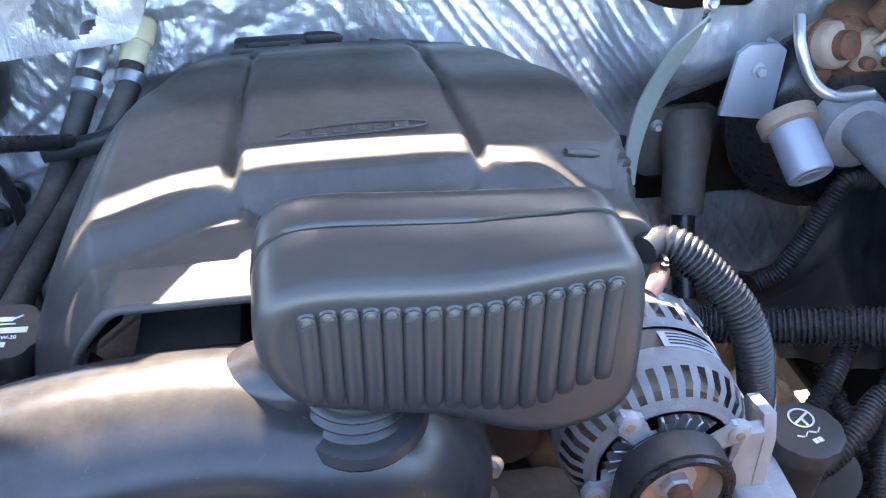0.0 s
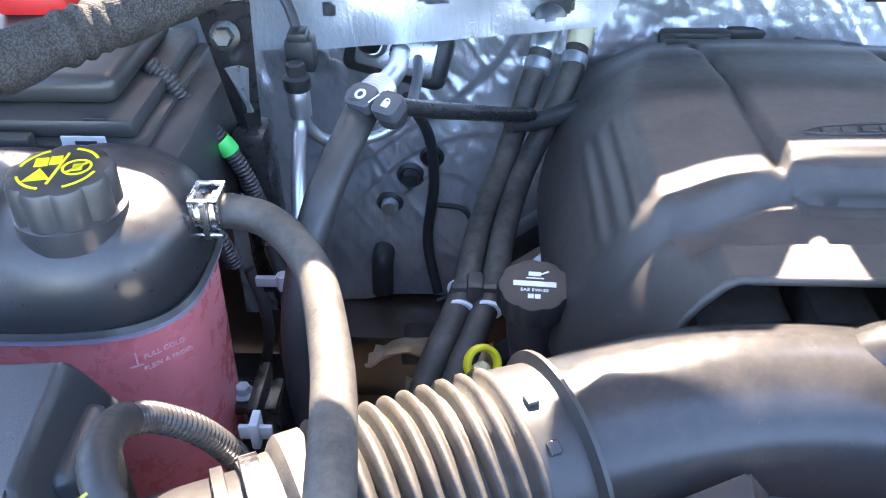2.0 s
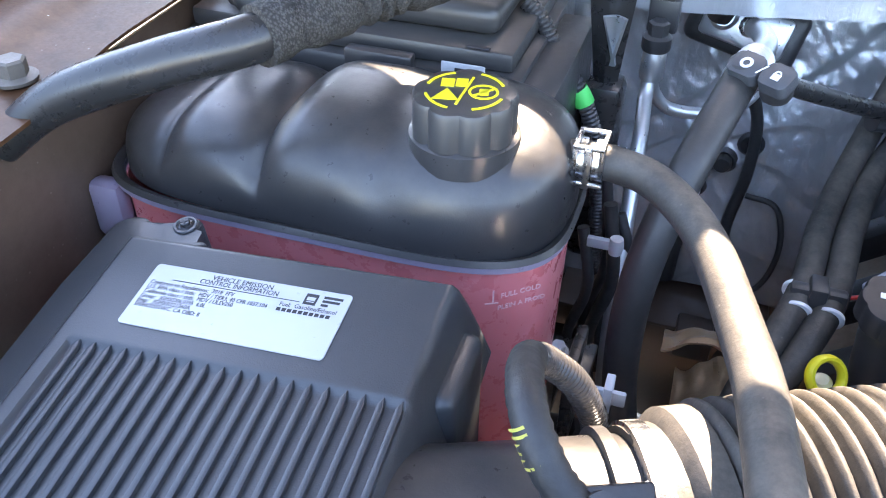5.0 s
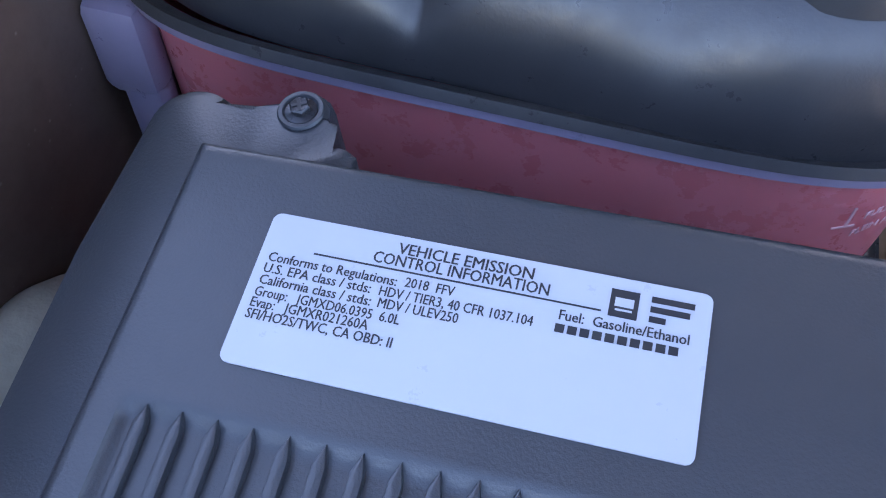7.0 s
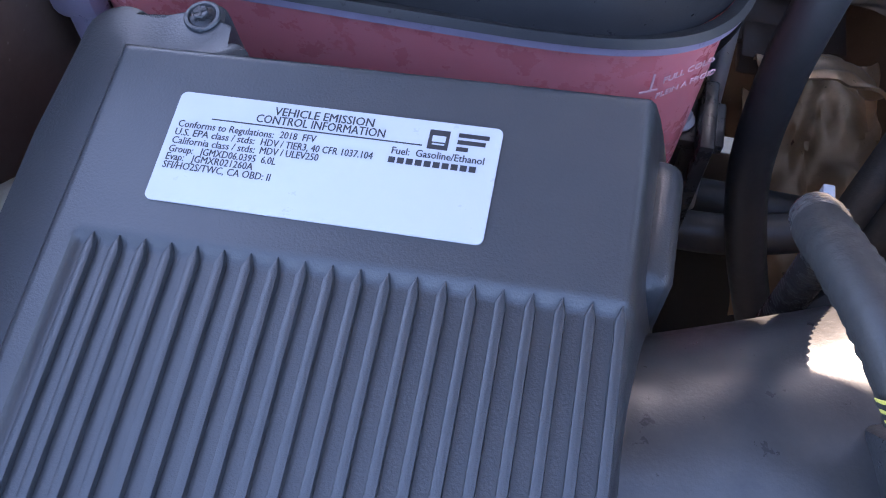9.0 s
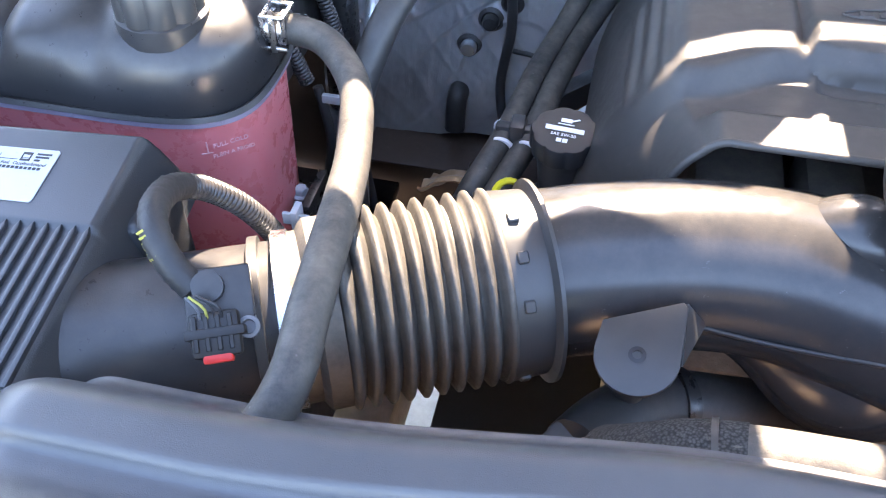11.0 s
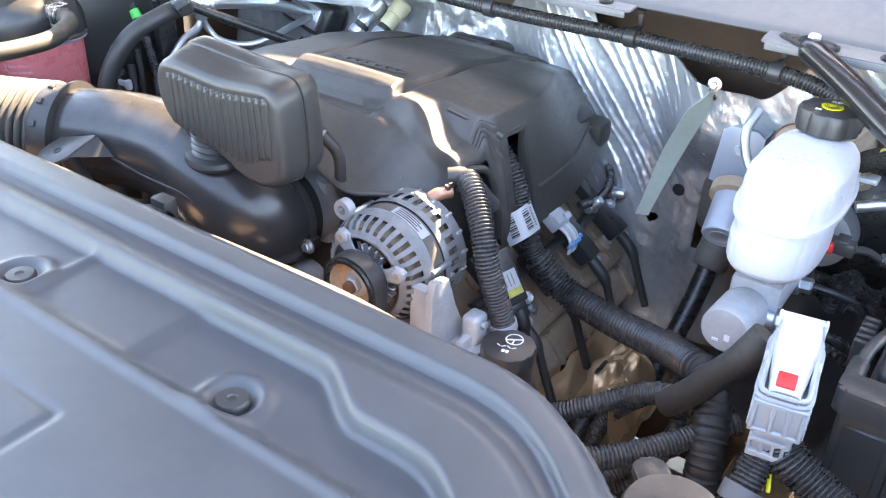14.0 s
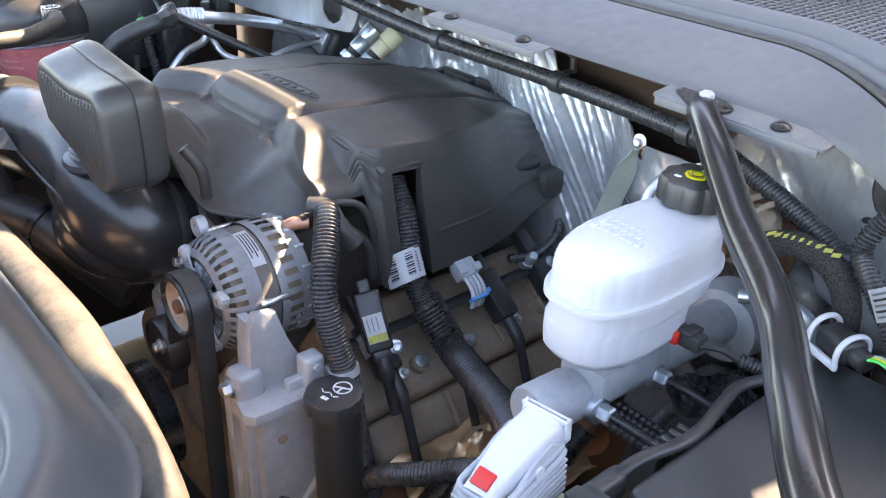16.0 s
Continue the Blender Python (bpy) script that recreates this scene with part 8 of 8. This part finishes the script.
tag = part("wrap_label", sheet(lambda u, v: flag_at(u, v), 16, 6, 0.0005), label_paper, big, "white barcode label wrapped round the loom")
for j, (u0, u1) in enumerate(((0.12, 0.34), (0.60, 0.80))):
    for k in range(10):
        part("barcode_bar", sheet(lambda u, v, k=k, u0=u0, u1=u1: flag_at(u0 + (u1 - u0) * u, 0.12 + 0.075 * k + (0.022 + 0.018 * (k % 3)) * v, 0.0009), 4, 1, 0.0003), ink, tag)
for k in range(7):
    part("text_bar", sheet(lambda u, v, k=k: flag_at(0.87 + 0.05 * u, 0.15 + 0.1 * k + 0.07 * v, 0.0009), 2, 1, 0.0003), bracket_grey, tag)
alt_loom = thing("alternator_loom", "black corrugated alternator cable loom", "wiring loom", at=(0.3, 0.6, 1.05))
part("sleeve", ribbed([(0.236, 0.604, 1.214), (0.250, 0.594, 1.220), (0.272, 0.578, 1.206), (0.298, 0.557, 1.178), (0.312, 0.547, 1.148), (0.327, 0.549, 1.10), (0.338, 0.555, 1.054), (0.347, 0.565, 0.95), (0.352, 0.58, 0.86)], 0.0163, 0.0046, 0.0022, 20), loom_plastic, alt_loom)
part("tie", join(lathe([(0.0165, -0.005), (0.0186, -0.005), (0.0186, 0.005), (0.0165, 0.005)], (0.3365, 0.5545, 1.060), (0.22, 0.1, -0.95), 22), box(0.318, 0.326, 0.538, 0.546, 1.056, 1.064, 0.002)), light_grey, alt_loom, "pale cable tie")
part("boot", join(sweep([(0.222, 0.588, 1.222), (0.24, 0.60, 1.222), (0.258, 0.605, 1.205), (0.27, 0.62, 1.18)], 0.0125, 14), box(0.232, 0.252, 0.585, 0.61, 1.205, 1.228, 0.004)), rubber_clean, alt_loom)
solo("alternator_lead", sweep([(0.24, 0.60, 1.205), (0.25, 0.625, 1.19), (0.262, 0.645, 1.165), (0.265, 0.65, 1.12)], 0.006, 12), tape, "thin black lead behind the alternator", "wiring")
low = [((0.36, 0.56, 0.90), (0.42, 0.555, 0.955), (0.465, 0.57, 0.982), (0.505, 0.595, 1.002), (0.55, 0.59, 1.03), (0.60, 0.56, 1.05)), ((0.44, 0.40, 1.015), (0.50, 0.42, 1.025), (0.56, 0.475, 1.03), (0.615, 0.545, 1.04), (0.64, 0.57, 1.05))]
for pts in low:
    solo("lower_loom", ribbed(pts, 0.0145, 0.0048, 0.0018, 16), loom_plastic, "black corrugated loom low beside the engine", "wiring loom", "lower looms")
solo("foam_sleeve_hose", sweep([(0.560, 0.560, 1.043), (0.589, 0.546, 1.085), (0.609, 0.540, 1.118), (0.632, 0.535, 1.155), (0.65, 0.545, 1.19)], 0.0165, 18, 0.005), rubber, "dull black foam sleeve hose beside the connector", "hose")

# ---- steering fluid reservoir and washer filler ----
reservoir = thing("steering_fluid_reservoir", "black power steering reservoir with a round cap", "reservoir", at=(0.365, 0.535, 0.75))
part("neck", sweep([(0.374, 0.517, 1.05), (0.368, 0.522, 0.95), (0.362, 0.53, 0.85), (0.357, 0.54, 0.75)], 0.0295, 32), plastic, reservoir)
pcap = part("cap", moved(lathe([(0.031, 0), (0.034, 0.002), (0.034, 0.016), (0.0325, 0.019), (0.028, 0.02)], sides=72, wave=0.04, lobes=12, wave_from=1), Matrix.Translation((0.373, 0.514, 1.047))), plastic, reservoir, "black cap with white steering symbols", smooth=35)
PTOP = Matrix.Translation((0.373, 0.514, 1.0672)) @ Matrix.Rotation(radians(14), 4, "Z")
part("wheel_symbol", moved(join(arc_band(0.0098, 0.0115, 0, 360, 32), moved(box(-0.010, 0.010, -0.001, 0.001, -0.0004, 0.0004, 0), Matrix.Rotation(radians(20), 4, "Z")), box(-0.001, 0.001, -0.010, 0.0, -0.0004, 0.0004, 0)), PTOP @ Matrix.Translation((0.004, 0.011, 0.0004))), white_ink, pcap)
for k in range(4):
    part("fluid_symbol", moved(moved(box(-0.003, 0.003, -0.0006, 0.0006, -0.0004, 0.0005, 0), Matrix.Rotation(radians(35 if k % 2 else -35), 4, "Z")), PTOP @ Matrix.Translation((-0.011 + 0.0065 * k, -0.006, 0.0004))), white_ink, pcap)
part("manual_symbol", moved(join(box(-0.0045, -0.0005, -0.0175, -0.0125, 0, 0.0005, 0), box(0.0005, 0.0045, -0.0175, -0.0125, 0, 0.0005, 0)), PTOP), white_ink, pcap)
reservoir.location += Vector((-0.006, 0.005, -0.003))
washer = thing("washer_filler", "white washer filler neck with a black flip cap", "washer filler", at=(0.68, 0.21, 0.6))
part("neck", lathe([(0.03, 0.60), (0.031, 1.15), (0.0325, 1.20), (0.0325, 1.224), (0.0345, 1.226), (0.0345, 1.231)], (0.68, 0.212, 0), sides=36), white_plastic, washer, "white filler neck")
wcap = part("cap", join(lathe([(0.033, 1.2285), (0.0362, 1.230), (0.0368, 1.234), (0.0368, 1.246), (0.0345, 1.2505), (0.02, 1.2515)], (0.68, 0.212, 0), sides=44), moved(slab(rounded(-0.013, 0.013, 0.028, 0.058, 0.008), 1.236, 1.244, 0.002), Matrix.Translation((0.68, 0.212, 0)) @ Matrix.Rotation(radians(42), 4, "Z"))), plastic_smooth, washer, "black flip cap with a moulded windscreen symbol")
WT = Matrix.Translation((0.68, 0.212, 1.2513)) @ Matrix.Rotation(radians(40), 4, "Z")
part("windscreen_symbol", moved(join(arc_band(0.0165, 0.018, 50, 130, 14), arc_band(0.007, 0.0085, 50, 130, 10), moved(box(0.007, 0.018, -0.0007, 0.0007, -0.0004, 0.0004, 0), Matrix.Rotation(radians(50), 4, "Z")), moved(box(0.007, 0.018, -0.0007, 0.0007, -0.0004, 0.0004, 0), Matrix.Rotation(radians(130), 4, "Z"))), WT @ Matrix.Translation((0, -0.022, 0.0003)) @ Matrix.Diagonal((1.75, 1.75, 1, 1))), bracket_grey, wcap)
solo("overflow_elbow", sweep([(0.60, 0.22, 1.20), (0.625, 0.225, 1.205), (0.65, 0.22, 1.2)], 0.013, 16), rubber_clean, "black ribbed hose stub beside the washer filler", "hose")

# ---- printed label on the air filter lid ----
info = thing("emission_label", "white emission information label stuck on the lid", "label", at=(-0.716, 0.35, 1.275))
LW, LH = 0.1348, 0.0508
L0 = LID @ Matrix.Translation((-0.0751, 0.0768, 0.0008)) @ Matrix.Rotation(radians(-0.4), 4, "Z")
part("paper", moved(slab(rounded(0, LW, -LH, 0, 0.0028), -0.0006, 0.0002, 0), L0), label_paper, info)
INK = L0 @ Matrix.Translation((0, 0, 0.0003))


def line(text, u0, u1, v, size):
    """One printed line between the shares u0 and u1 of the label's width."""
    ob = lettering(text, size, (0, 0, 0), Matrix(), ink, info, "text_line", 0.00005, "LEFT", 1.0, 0.0)
    bm = bmesh.new()
    for k in range(2):
        bm.from_mesh(ob.data)
        if k == 0:
            bmesh.ops.translate(bm, vec=Vector((0.035 * size, 0, 0.00003)), verts=bm.verts[:])
    bm.to_mesh(ob.data)
    bm.free()
    xs = [p.co.x for p in ob.data.vertices]
    wide = (u1 - u0) * LW / (max(xs) - min(xs))
    ob.data.transform(INK @ Matrix.Translation((u0 * LW, -v * LH, 0)) @ Matrix.Diagonal((wide, 1, 1, 1)) @ Matrix.Translation((-min(xs), 0, 0)))


def bar(u0, u1, v, h=0.03):
    part("text_bar", moved(box(u0 * LW, u1 * LW, -(v + h) * LH, -(v - h) * LH, 0, 0.00012, 0), INK), ink, info)


for text, u0, u1, v, size in (
        ("VEHICLE EMISSION", 0.307, 0.617, 0.088, 0.0055), ("CONTROL INFORMATION", 0.258, 0.657, 0.172, 0.0055),
        ("Conforms to Regulations:", 0.024, 0.327, 0.306, 0.0046), ("2018  FFV", 0.345, 0.457, 0.298, 0.0046),
        ("U.S. EPA class / stds:", 0.023, 0.275, 0.383, 0.0046), ("HDV / TIER3, 40 CFR 1037.104", 0.295, 0.637, 0.383, 0.0046),
        ("California class / stds:", 0.023, 0.284, 0.461, 0.0046), ("MDV / ULEV250", 0.300, 0.480, 0.459, 0.0046),
        ("Group:   JGMXD06.0395  6.0L", 0.023, 0.358, 0.541, 0.0046), ("Evap:   JGMXR021260A", 0.023, 0.295, 0.612, 0.0046),
        ("SFI/HO2S/TWC, CA OBD: II", 0.022, 0.356, 0.687, 0.0046), ("Fuel:  Gasoline/Ethanol", 0.688, 0.961, 0.308, 0.0046)):
    line(text, u0, u1, v, size)
part("rule", moved(box(0.123 * LW, 0.772 * LW, -0.236 * LH, -0.225 * LH, 0, 0.00012, 0), INK), ink, info)
for k in range(10):
    bar(0.684 + 0.0264 * k, 0.704 + 0.0264 * k, 0.389, 0.026)
part("maker_square", moved(box(0.787 * LW, 0.848 * LW, -0.252 * LH, -0.078 * LH, 0, 0.00012, 0), INK), ink, info)
part("maker_bar", moved(box(0.798 * LW, 0.838 * LW, -0.185 * LH, -0.130 * LH, 0.0001, 0.0002, 0), INK), label_paper, info)
part("maker_rule", moved(box(0.800 * LW, 0.836 * LW, -0.212 * LH, -0.200 * LH, 0.0001, 0.0002, 0), INK), label_paper, info)
for k, u1 in enumerate((0.964, 0.956, 0.908)):
    bar(0.873, u1, 0.101 + 0.062 * k, 0.019)
